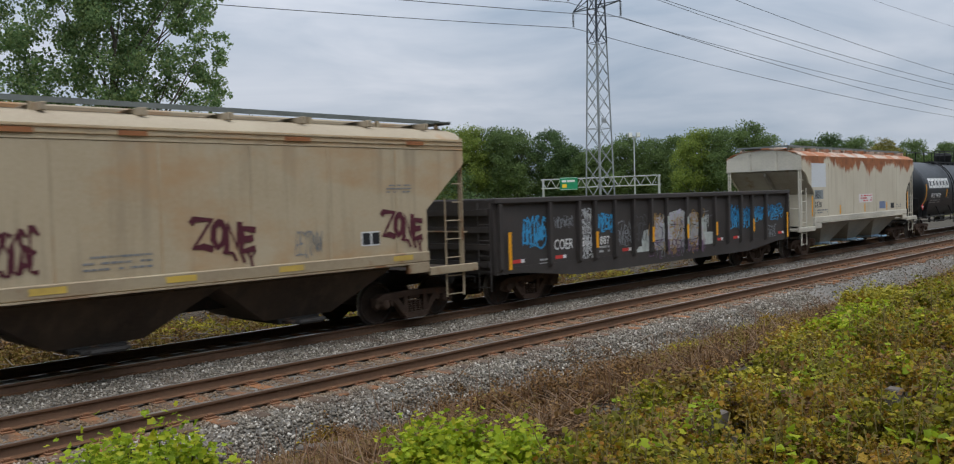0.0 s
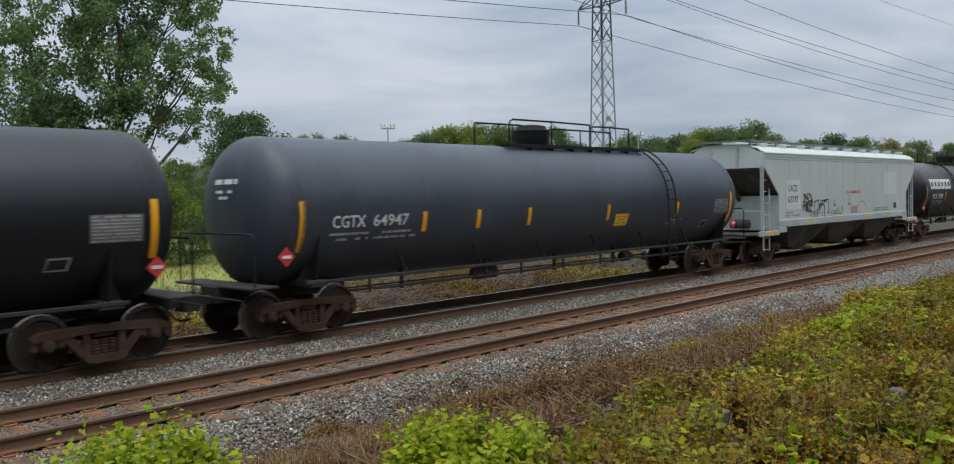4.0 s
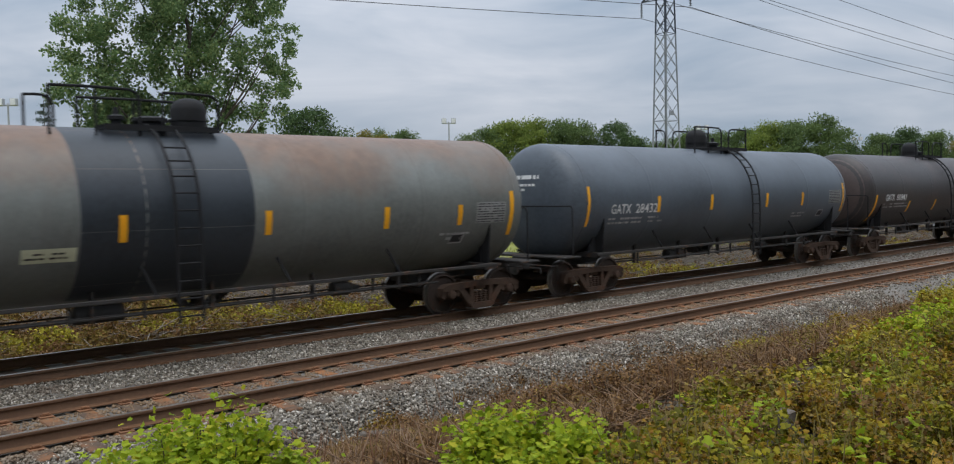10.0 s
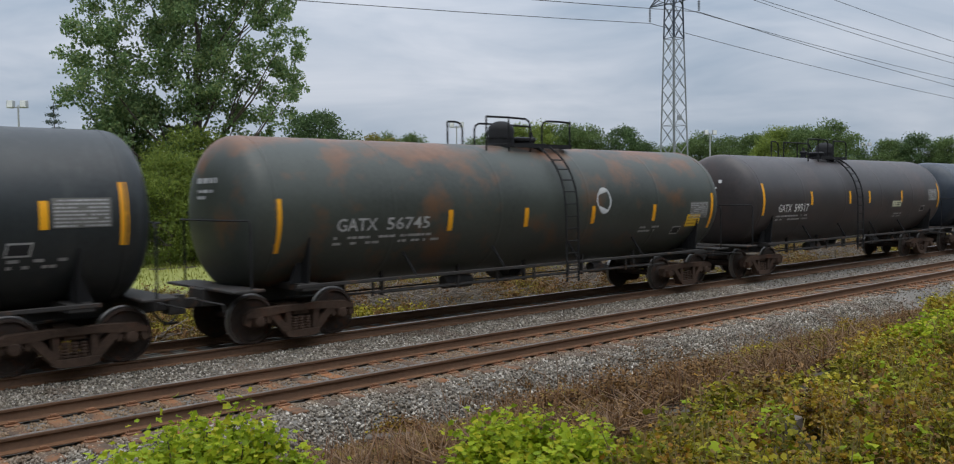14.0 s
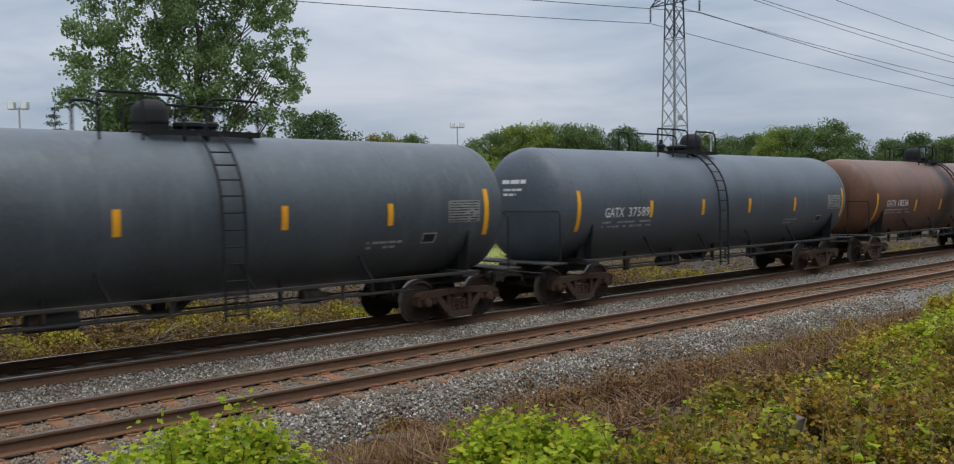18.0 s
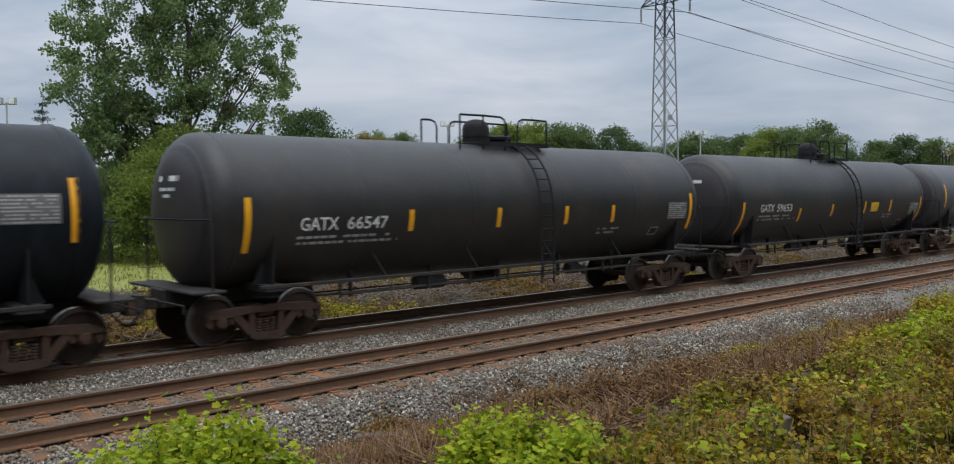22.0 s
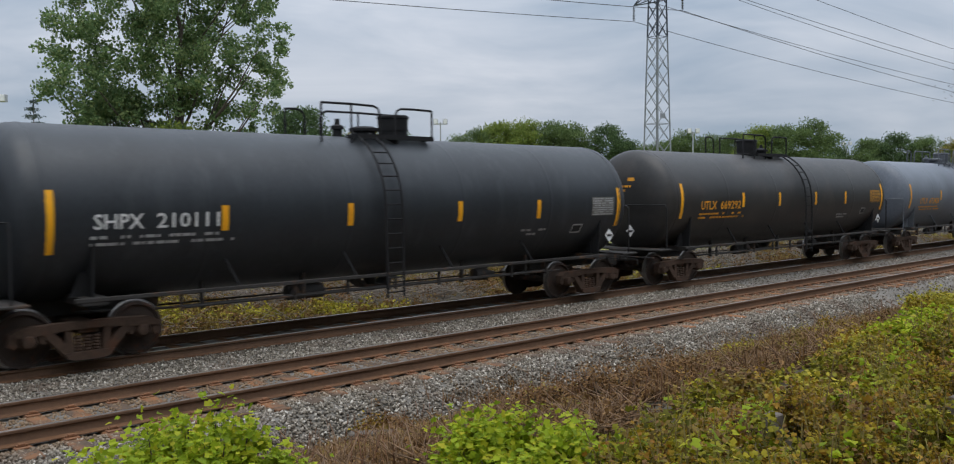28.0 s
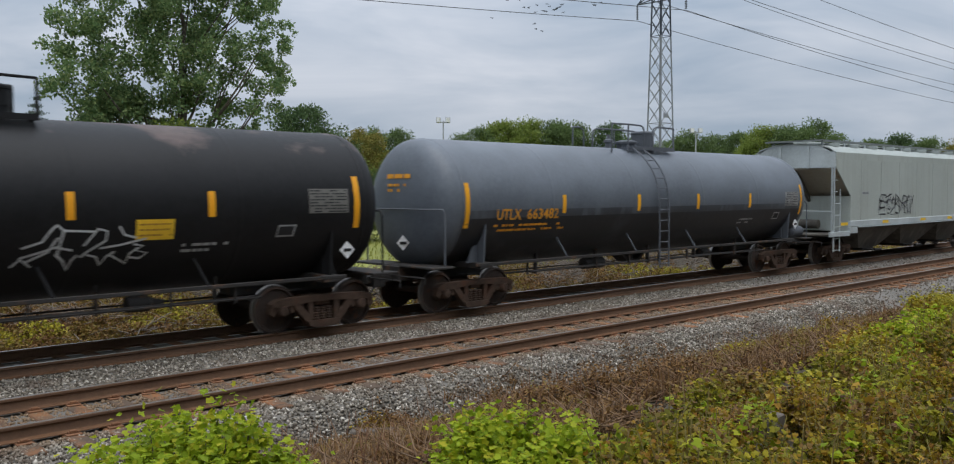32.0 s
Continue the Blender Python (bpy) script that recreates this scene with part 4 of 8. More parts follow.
def grating(x0, x1, half, z):
    """The rim of a walkway: two long angles and two end bars."""
    g = Geo()
    for y in (-half, half):
        g.box(x0, x1, y - 0.025, y + 0.025, z - 0.08, z + 0.02)
    for x in (x0 + 0.03, x1 - 0.03):
        g.box(x - 0.03, x + 0.03, -half, half, z - 0.07, z - 0.02)
    return g


def add_platform(car, x0, x1, half, z, paint):
    deck = part("top_platform", kept(("top_platform", x0, x1, half, z), lambda: grating(x0, x1, half, z)), paint, car)
    for k in range(int(half * 2 / 0.11)):
        y = -half + 0.06 + k * 0.11
        if abs(y) > 0.3:
            part("slat", kept(("slat", x1 - x0), lambda: Geo().box(0, x1 - x0, -0.035, 0.035, -0.015, 0.015)), paint, deck, at=(x0, y, z))
    n = max(2, int((x1 - x0) / 0.9))
    for k in range(1, n):
        part("cross_bar", kept(("cross_bar", half), lambda: Geo().box(-0.03, 0.03, -half, half, -0.16, -0.02)), paint, deck, at=(x0 + (x1 - x0) * k / n, 0, z))


def handrail(x0, x1, zl, zh, y, outer_first=True):
    """A rail bent round at its inner end and mitred at its outer one, with a post halfway along a long one."""
    c0, c1 = (0.02, 0.16) if outer_first else (0.16, 0.02)
    g = Geo().pipe([(x0, y, zl), (x0, y, zh - c0), (x0 + 0.3 * c0, y, zh - 0.3 * c0), (x0 + c0, y, zh), ((x0 + x1) / 2, y, zh + 0.01), (x1 - c1, y, zh), (x1 - 0.3 * c1, y, zh - 0.3 * c1), (x1, y, zh - c1), (x1, y, zl)], 0.025, 6)
    if x1 - x0 > 1.3:
        xm = (x0 + x1) / 2
        g.rod((xm, y, zl), (xm, y, zh), 0.022, n=6)
    return g


def diamond(car, x, y, z, size, material, s=-1, label=""):
    """A square placard set on its corner, on a thin holder."""
    def build():
        g = Geo().slab([(-size, 0), (0, -size), (size, 0), (0, size)], -0.006, 0.006)
        return g
    return part("placard", kept(("placard", size), build), material, car, label, at=(x, y, z))

# --- covered hoppers ---
def bay_geo(w, wide, foot):
    """One hopper under the car: an upright band, then four sheets that slope in to the outlet."""
    rings = [(w, wide, 1.5), (w, wide, 1.26), (w - 0.12, wide - 0.1, 1.16), (foot, 0.95, 0.45)]
    v = [(sx * a, sy * b, z) for a, b, z in rings for sx, sy in ((-1, -1), (1, -1), (1, 1), (-1, 1))]
    f = [(4 * i + k, 4 * i + (k + 1) % 4, 4 * i + 4 + (k + 1) % 4, 4 * i + 4 + k) for i in range(3) for k in range(4)]
    return Geo().add(v, f + [(0, 3, 2, 1), (12, 13, 14, 15)])


def hopper_car(u, hl, top_half, low_half, paint, trim, under, label, side_top=3.82, roof=4.42, notch=2.5, extras=None, ribs=8, curved=False, gates=None, roof_paint=None, foot=1.0):
    car = add_car("hopper_car", u, label, "hopper car", "covered hoppers of the train")
    half = 1.57
    roof_paint = roof_paint or paint
    skin = Flat(half + 0.026)

    def edge(s):
        """The stepped or curved end of a side wall, from the sill up."""
        if curved:
            steps = ((0.0, 2.0), (0.03, 2.35), (0.15, 2.62), (0.35, 2.82), (0.60, 2.94), (0.64, 3.02), (0.75, 3.18), (0.95, 3.36))
            return [(s * (low_half + a), z) for a, z in steps] + [(s * top_half, side_top - 0.30)]
        return [(s * low_half, notch), (s * top_half, side_top - 0.30)]

    for s in (-1, 1):
        out = [(-low_half, 1.56), (low_half, 1.56)] + edge(1) + [(top_half, side_top), (-top_half, side_top)] + list(reversed(edge(-1)))
        wall = part("side_wall", kept(("side_wall", hl, s), lambda: Geo().slab(out, s * half - 0.025, s * half + 0.025)), paint, car)
        for k in range(ribs):
            x = -low_half + 2 * low_half * (k + 0.5) / ribs
            part("weld_seam", kept(("weld_seam", side_top, s), lambda: Geo().box(-0.02, 0.02, s * (half + 0.022) - 0.01, s * (half + 0.022) + 0.01, 1.6, side_top - 0.02)), paint, wall, at=(x, 0, 0))
        for k in range(0 if curved else 3):
            z = side_top + 0.01 + k * 0.095
            part("roof_rib", kept(("roof_rib", hl, s, k), lambda: Geo().slab_x([(s * (half - 0.03), z - 0.035), (s * (half + 0.035), z + 0.005), (s * (half + 0.035), z + 0.028), (s * (half - 0.03), z + 0.034)], -top_half, top_half)), paint, car)
        part("side_sill", kept(("side_sill", hl, s), lambda: Geo().box(-low_half - 0.05, low_half + 0.05, s * half - 0.05, s * half + 0.05, 1.36, 1.59, 0.02)), trim, car)
        part("sill_flange", kept(("sill_flange", hl, s), lambda: Geo().box(-low_half + 0.55, low_half - 0.55, s * half - 0.09, s * half + 0.09, 1.33, 1.357)), trim, car)
        for e in (-1, 1):
            part("jacking_pad", kept(("jacking_pad", hl, s, e), lambda: Geo().box(min(e * (low_half - 0.6), e * (low_half + 0.04)), max(e * (low_half - 0.6), e * (low_half + 0.04)), s * half - 0.045, s * half + 0.056, 1.12, 1.357, 0.015)), trim, car)
        part("top_band", kept(("top_band", hl, s), lambda: Geo().box(-top_half, top_half, s * half - 0.04 - s * 0.03, s * half + 0.005 - s * 0.03, side_top - 0.01, side_top + 0.25)), paint, car)

    def roof_geo():
        n = 14
        up = [(-half + 2 * half * k / n, side_top + 0.24 + (roof - side_top - 0.24) * math.sqrt(max(0, 1 - (2 * k / n - 1) ** 2)) ** 1.1) for k in range(n + 1)]
        low = [(y, z - 0.04) for y, z in reversed(up)]
        return Geo().slab_x(up + low, -top_half - 0.03, top_half + 0.03)
    part("roof", kept(("roof", hl), roof_geo), roof_paint, car)
    for k in range(10):
        x = -top_half + 2 * top_half * (k + 0.5) / 10
        part("roof_hatch_frame", kept("roof_hatch_frame", lambda: Geo().box(-0.05, 0.05, -1.3, 1.3, -0.12, 0.02, 0.01)), roof_paint, car, at=(x, 0, roof))
    part("hatch_trough", kept(("hatch_trough", hl), lambda: Geo().box(-top_half + 0.4, top_half - 0.4, -0.28, 0.28, roof - 0.03, roof + 0.10, 0.03)), roof_paint, car)
    for s in (-1, 1):
        part("running_board", kept(("running_board", hl, s), lambda: Geo().box(-top_half + 0.1, top_half - 0.1, s * 0.72 - 0.22, s * 0.72 + 0.22, roof + 0.10, roof + 0.13).box(-top_half + 0.1, top_half - 0.1, s * 0.95 - 0.015, s * 0.95 + 0.015, roof + 0.05, roof + 0.14)), p_board, car)
        for k in range(10):
            x = -top_half + 0.2 + (2 * top_half - 0.4) * k / 9
            part("board_bracket", kept(("board_bracket", s, roof), lambda: Geo().box(-0.04, 0.04, s * 0.95 - 0.03, s * 0.95 + 0.03, roof - 0.18, roof + 0.05)), trim, car, at=(x, 0, 0))
    part("centre_sill", kept(("centre_sill", hl), lambda: Geo().box(-hl + 1.5, hl - 1.5, -0.3, 0.3, 0.72, 1.12)), steel_dark, car)
    for s in (-1, 1):
        part("end_walkway", kept(("end_walkway", hl, s), lambda: Geo().box(s * (top_half - 0.08) - 0.2, s * (top_half - 0.08) + 0.2, -1.1, 1.1, roof + 0.08, roof + 0.11).box(s * (top_half + 0.12) - 0.015, s * (top_half + 0.12) + 0.015, -1.1, 1.1, roof + 0.05, roof + 0.12)), p_board, car)
    floor_z = 1.5
    for s in (-1, 1):
        add_truck(car, s * hl)
        add_coupler(car, s * (hl + 1.70), s)
        part("end_sheet", kept(("end_sheet", hl, s), lambda: Geo().box(min(s * (top_half - 0.03), s * (top_half + 0.02)), max(s * (top_half - 0.03), s * (top_half + 0.02)), -half, half, side_top - 0.3, side_top + 0.28).slab_x([(-1.4, side_top + 0.27), (1.4, side_top + 0.27), (0.8, roof - 0.02), (-0.8, roof - 0.02)], s * top_half - 0.02, s * top_half + 0.02)), trim if curved else paint, car)
        x1, x0 = (top_half - 0.10, low_half - 0.75) if curved else (top_half - 0.04, low_half - 1.9)
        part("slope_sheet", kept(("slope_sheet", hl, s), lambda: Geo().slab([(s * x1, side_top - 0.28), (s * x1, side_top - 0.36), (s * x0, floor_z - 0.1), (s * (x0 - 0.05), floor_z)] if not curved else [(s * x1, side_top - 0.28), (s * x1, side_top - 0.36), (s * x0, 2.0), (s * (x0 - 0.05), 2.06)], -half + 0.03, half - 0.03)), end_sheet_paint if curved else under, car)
        part("end_bulkhead", kept(("end_bulkhead", hl, s), lambda: Geo().slab([(s * (low_half - 0.04), 1.2), (s * low_half, 1.2), (s * low_half, notch), (s * (low_half - 0.04), notch)], -half + 0.03, half - 0.03)), paint, car)
        for y in (-0.55, 0.55):
            part("cap_stiffener", kept(("cap_stiffener", hl, s, y), lambda: Geo().box(s * (top_half + 0.04) - 0.03, s * (top_half + 0.04) + 0.03, y - 0.05, y + 0.05, side_top - 0.32, roof - 0.12, 0.01)), trim, car)
        end = hl + 1.55
        part("stub_sill", kept(("stub_sill", hl, s, "hopper"), lambda: Geo().box(min(s * (hl - 1.6), s * end), max(s * (hl - 1.6), s * end), -0.3, 0.3, 0.72, 1.08, 0.02)), steel_dark, car)
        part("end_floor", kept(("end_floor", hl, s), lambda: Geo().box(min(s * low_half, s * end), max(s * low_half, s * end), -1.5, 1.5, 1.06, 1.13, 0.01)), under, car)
        for sy in (-1, 1):
            part("end_sill", kept(("end_sill", hl, s, sy), lambda: Geo().box(min(s * (low_half + 0.05), s * end), max(s * (low_half + 0.05), s * end), sy * half - 0.05, sy * half + 0.05, 1.04, 1.22, 0.012)), trim, car)
        for sy in (-1, 1):
            part("corner_post", kept(("corner_post", hl, s, sy), lambda: Geo().box(s * (hl + 1.15) - 0.028, s * (hl + 1.15) + 0.028, sy * 1.44 - 0.028, sy * 1.44 + 0.028, 1.1, side_top - 0.2, 0.012)), trim, car)
            lad = part("ladder", kept(("hopper_ladder", hl, s, sy), lambda: Geo().rod((s * (hl + 0.62), sy * 1.5, 0.5), (s * (hl + 0.62), sy * 1.5, 2.75), 0.022, n=6).rod((s * (hl + 1.15), sy * 1.52, 0.5), (s * (hl + 1.15), sy * 1.52, side_top + 0.3), 0.03, n=6)), trim, car)
            for k in range(9):
                x0r = hl + 0.62 if k < 5 else hl + 0.85
                part("rung", kept(("hopper_rung", s, k < 5), lambda: Geo().rod((min(s * 0.0, s * (0.53 if k < 5 else 0.3)), 0, 0), (max(s * 0.0, s * (0.53 if k < 5 else 0.3)), 0, 0), 0.014, n=6)), trim, lad, at=(s * x0r, sy * 1.51, 0.55 + k * 0.42))
        if not curved:
            part("end_post", kept(("end_post", hl, s), lambda: Geo().box(s * (hl + 1.1) - 0.09, s * (hl + 1.1) + 0.09, 0.42, 0.62, 1.1, side_top - 0.25, 0.012)), paint, car)
        part("slope_rib", kept(("slope_rib", hl, s), lambda: Geo().slab([(s * (x1 - 0.03), side_top - 0.30), (s * (x1 - 0.03), side_top - 0.52), (s * (low_half - 0.3), 2.0), (s * (low_half - 0.5), 2.0)], -0.06, 0.06)), under, car)
        part("end_rail", kept(("end_rail", hl, s), lambda: Geo().rod((s * (hl + 1.3), -1.5, 1.95), (s * (hl + 1.3), 1.5, 1.95), 0.02, n=6)), trim, car)
    part("brake_reservoir", kept("brake_reservoir", lambda: Geo().turned([(-0.4, 0.02), (-0.35, 0.17), (0.35, 0.17), (0.4, 0.02)], 14, "y")), under, car, at=(-hl - 0.3, -0.2, 1.45))
    part("brake_wheel", kept("brake_wheel", lambda: Geo().turned([(-0.02, 0.26), (0.02, 0.28), (0.02, 0.24), (-0.02, 0.26)], 20, "x", close=False).box(-0.015, 0.015, -0.26, 0.26, -0.02, 0.02).box(-0.015, 0.015, -0.02, 0.02, -0.26, 0.26)), steel_dark, car, at=(-hl - 1.4, 0.5, 2.3))
    bays = 3
    span = (low_half - 1.0) * 2
    for k in range(bays):
        x = -span / 2 + span * (k + 0.5) / bays
        w = span / bays / 2
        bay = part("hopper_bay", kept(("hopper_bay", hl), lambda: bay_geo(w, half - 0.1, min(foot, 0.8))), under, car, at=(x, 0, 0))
        part("outlet_gate", kept("outlet_gate", lambda: Geo().box(-0.5, 0.5, -0.98, 0.98, 0.34, 0.45, 0.015).box(-0.42, 0.42, -1.3, -0.98, 0.36, 0.42, 0.01).rod((-0.3, -1.36, 0.39), (0.3, -1.36, 0.39), 0.05, n=8)), gates or steel_dark, bay)
    if extras:
        extras(car, skin)
    return car


# --- gondola ---
def gondola_car(u, hl, half_len, paint, label, extras):
    car = add_car("gondola_car", u, label, "gondola car")
    half, z0, z1 = 1.5, 0.86, 2.62
    skin = Flat(half + 0.012)
    for s in (-1, 1):
        wall = part("side_wall", Geo().box(-half_len, half_len, s * half - 0.015, s * half + 0.015, z0, z1), paint, car)
        part("top_chord", Geo().box(-half_len - 0.04, half_len + 0.04, s * (half + 0.03) - 0.09, s * (half + 0.03) + 0.09, z1 - 0.05, z1 + 0.09, 0.02), paint, car)
        part("bottom_sill", Geo().slab([(-half_len, z0 - 0.02), (-hl - 0.9, z0 - 0.02), (-hl + 1.5, 0.60), (hl - 1.5, 0.60), (hl + 0.9, z0 - 0.02), (half_len, z0 - 0.02), (half_len, z0 + 0.14), (-half_len, z0 + 0.14)], s * half - 0.03, s * half + 0.03), paint, car)
        for x in (-8.16, -6.22, -4.97, -4.24, -3.28, -2.33, -1.38, -0.51, 0.68, 1.56, 2.51, 3.44, 4.37, 5.2, 6.31, 8.16):
            part("side_post", kept(("gondola_post", s), lambda: Geo().slab_x([(s * (half + 0.0), z0 + 0.02), (s * (half + 0.13), z0 + 0.12), (s * (half + 0.13), z1 - 0.06), (s * (half + 0.0), z1 - 0.02)], -0.055, 0.055)), paint, wall, at=(x, 0, 0))
    for s in (-1, 1):
        part("end_wall", Geo().box(s * half_len - 0.03, s * half_len + 0.03, -half, half, z0, z1 + 0.04), paint, car)
        for k in range(4):
            z = z0 + 0.25 + k * 0.42
            part("end_rib", kept(("end_rib", s), lambda: Geo().box(s * (half_len + 0.02), s * (half_len + 0.02) + s * 0.10, -half + 0.1, half - 0.1, -0.07, 0.07) if s > 0 else Geo().box(-half_len - 0.12, -half_len - 0.02, -half + 0.1, half - 0.1, -0.07, 0.07)), paint, car, at=(0, 0, z))
        add_truck(car, s * hl)
        add_coupler(car, s * (hl + 1.72), s)
        part("stub_sill", Geo().box(min(s * (hl - 1.6), s * (hl + 1.5)), max(s * (hl - 1.6), s * (hl + 1.5)), -0.32, 0.32, 0.7, 0.9, 0.02), steel_dark, car)
        lad = part("ladder", Geo().rod((s * (half_len + 0.1), -1.45, 0.45), (s * (half_len + 0.1), -1.45, 2.6), 0.02, n=6).rod((s * (half_len + 0.1), -1.05, 0.45), (s * (half_len + 0.1), -1.05, 2.6), 0.02, n=6), paint, car)
        for k in range(6):
            part("rung", kept("gondola_rung", lambda: Geo().rod((0, -1.45, 0), (0, -1.05, 0), 0.013, n=6)), paint, lad, at=(s * (half_len + 0.1), 0, 0.55 + k * 0.38))
    part("floor", Geo().box(-half_len, half_len, -half, half, z0, z0 + 0.08), steel_dark, car)
    part("centre_sill", Geo().box(-hl, hl, -0.25, 0.25, 0.5, z0), steel_dark, car)
    extras(car, skin)
    return car


# --- paints ---
def tank_paint(name, base, spots=None, lo=0.56, hi=0.7, scale=0.7, stretch=None, streak=None, rough=0.42, light=None, spec=0.45):
    base = tuple(c * 0.9 for c in base)
    return worn("tank_" + name, base, dark=tuple(c * 0.58 for c in base), light=light or tuple(c * 1.42 + 0.006 for c in base), rough=rough, big=0.6, fine=10.0, bump=0.06, spots=spots, spot_scale=scale, spot_lo=lo, spot_hi=hi, spot_stretch=stretch, streak=streak, streak_lo=0.52, streak_hi=0.8, spec=spec * 0.9)


p_black = tank_paint("black", (0.0125, 0.0145, 0.0175), spots=(0.026, 0.026, 0.027), lo=0.55, hi=0.8)
p_scraped = tank_paint("scraped", (0.014, 0.014, 0.015), rough=0.48, spec=0.25)
p_black_dust = tank_paint("black_dust", (0.015, 0.016, 0.018))
p_black_blue = tank_paint("black_blue", (0.011, 0.015, 0.020), streak=(0.02, 0.025, 0.031), spec=0.2, rough=0.42)
p_black_dusty = tank_paint("black_dusty", (0.033, 0.032, 0.031), spots=(0.056, 0.047, 0.042), lo=0.5, hi=0.75)
p_slate = tank_paint("slate", (0.086, 0.102, 0.116), streak=(0.11, 0.126, 0.14))
p_bluegrey = tank_paint("blue_grey", (0.098, 0.117, 0.140), streak=(0.077, 0.091, 0.110))
p_rustgrey = tank_paint("rust_grey", (0.175, 0.185, 0.172), streak=(0.13, 0.13, 0.12))
p_brownblack = tank_paint("brown_black", (0.05, 0.043, 0.042), spots=(0.068, 0.048, 0.042), lo=0.5, hi=0.7)
p_mottled = tank_paint("mottled", (0.058, 0.066, 0.056), spots=(0.12, 0.066, 0.036), lo=0.53, hi=0.66, scale=0.8)
p_navy = tank_paint("navy", (0.030, 0.040, 0.056), spots=(0.062, 0.074, 0.09), lo=0.46, hi=0.68, scale=0.5, streak=(0.052, 0.06, 0.055))
p_navy_dark = tank_paint("navy_dark", (0.022, 0.028, 0.038), spots=(0.036, 0.042, 0.05), lo=0.5, hi=0.7)
p_brown = tank_paint("red_brown", (0.165, 0.076, 0.042), streak=(0.055, 0.03, 0.022), spots=(0.10, 0.042, 0.026), lo=0.5, hi=0.7, scale=0.4)
p_pale = tank_paint("pale_grey", (0.150, 0.170, 0.202), streak=(0.115, 0.13, 0.152))
p_pale_b = tank_paint("pale_grey_worn", (0.145, 0.152, 0.152), spots=(0.155, 0.12, 0.085), lo=0.46, hi=0.64, scale=0.5)
p_board = worn("board_steel", (0.17, 0.19, 0.18), dark=(0.11, 0.12, 0.115), rough=0.75, big=1.5)
p_fit_black = worn("fittings_black", (0.018, 0.018, 0.019), rough=0.7, spec=0.2)
p_fit_grey = worn("fittings_grey", (0.105, 0.115, 0.13), rough=0.6)
p_beige = worn("hopper_beige", (0.50, 0.41, 0.275), dark=(0.42, 0.325, 0.20), light=(0.58, 0.49, 0.35), rough=0.65, big=0.4, spots=(0.47, 0.28, 0.13), spot_scale=0.5, spot_lo=0.48, spot_hi=0.72, spot_stretch=(0.7, 0.7, 1.3), streak=(0.31, 0.245, 0.165), streak_lo=0.52, streak_hi=0.8)
p_cream = worn("hopper_cream", (0.64, 0.58, 0.45), dark=(0.55, 0.485, 0.36), light=(0.73, 0.67, 0.55), rough=0.65, big=0.5, streak=(0.46, 0.385, 0.28), streak_lo=0.55, streak_hi=0.85)
def rust_from_roof(m, lo, hi, colour):
    """Rust that runs down from the eaves: thick at the top edge, in tongues below."""
    n, l = m.node_tree.nodes, m.node_tree.links
    b = n["Principled BSDF"]
    old = b.inputs["Base Color"].links[0].from_socket
    co = n.new("ShaderNodeTexCoord")
    _, raw = noise_fac(n, l, co.outputs["Object"], 1.0, 0.3, 0.7, 7.0, 0.66, (0.8, 0.8, 0.3))
    pos = n.new("ShaderNodeSeparateXYZ")
    l.new(co.outputs["Object"], pos.inputs[0])
    add = n.new("ShaderNodeMath")
    add.operation = "MULTIPLY_ADD"
    add.inputs[1].default_value = 0.42
    l.new(pos.outputs["Z"], add.inputs[0])
    l.new(raw, add.inputs[2])
    r = n.new("ShaderNodeMapRange")
    r.inputs["From Min"].default_value, r.inputs["From Max"].default_value = lo, hi
    l.new(add.outputs[0], r.inputs["Value"])
    tone, _ = noise_fac(n, l, co.outputs["Object"], 3.0, 0.35, 0.7)
    l.new(mixed(n, l, r.outputs["Result"], old, mixed(n, l, tone, colour, tuple(c * 0.6 for c in colour))), b.inputs["Base Color"])


def crown_wear(m, colour, lo, hi, scale=0.5, rough_to=0.6):
    """Rust or scuffed paint in clouds along the top of a tank, breaking up downwards."""
    n, l = m.node_tree.nodes, m.node_tree.links
    b = n["Principled BSDF"]
    old = b.inputs["Base Color"].links[0].from_socket
    vec = surface_coords(n, l)
    _, raw = noise_fac(n, l, vec, scale, 0.3, 0.7, 6.0, 0.6)
    co = n.new("ShaderNodeTexCoord")
    pos = n.new("ShaderNodeSeparateXYZ")
    l.new(co.outputs["Object"], pos.inputs[0])
    add = n.new("ShaderNodeMath")
    add.operation = "MULTIPLY_ADD"
    add.inputs[1].default_value = 3.2
    l.new(raw, add.inputs[0])
    l.new(pos.outputs["Z"], add.inputs[2])
    r = n.new("ShaderNodeMapRange")
    r.inputs["From Min"].default_value, r.inputs["From Max"].default_value = lo + 1.6, hi + 1.6
    l.new(add.outputs[0], r.inputs["Value"])
    tone, _ = noise_fac(n, l, vec, 4.0, 0.3, 0.7)
    l.new(mixed(n, l, r.outputs["Result"], old, mixed(n, l, tone, colour, tuple(c * 0.7 for c in colour))), b.inputs["Base Color"])


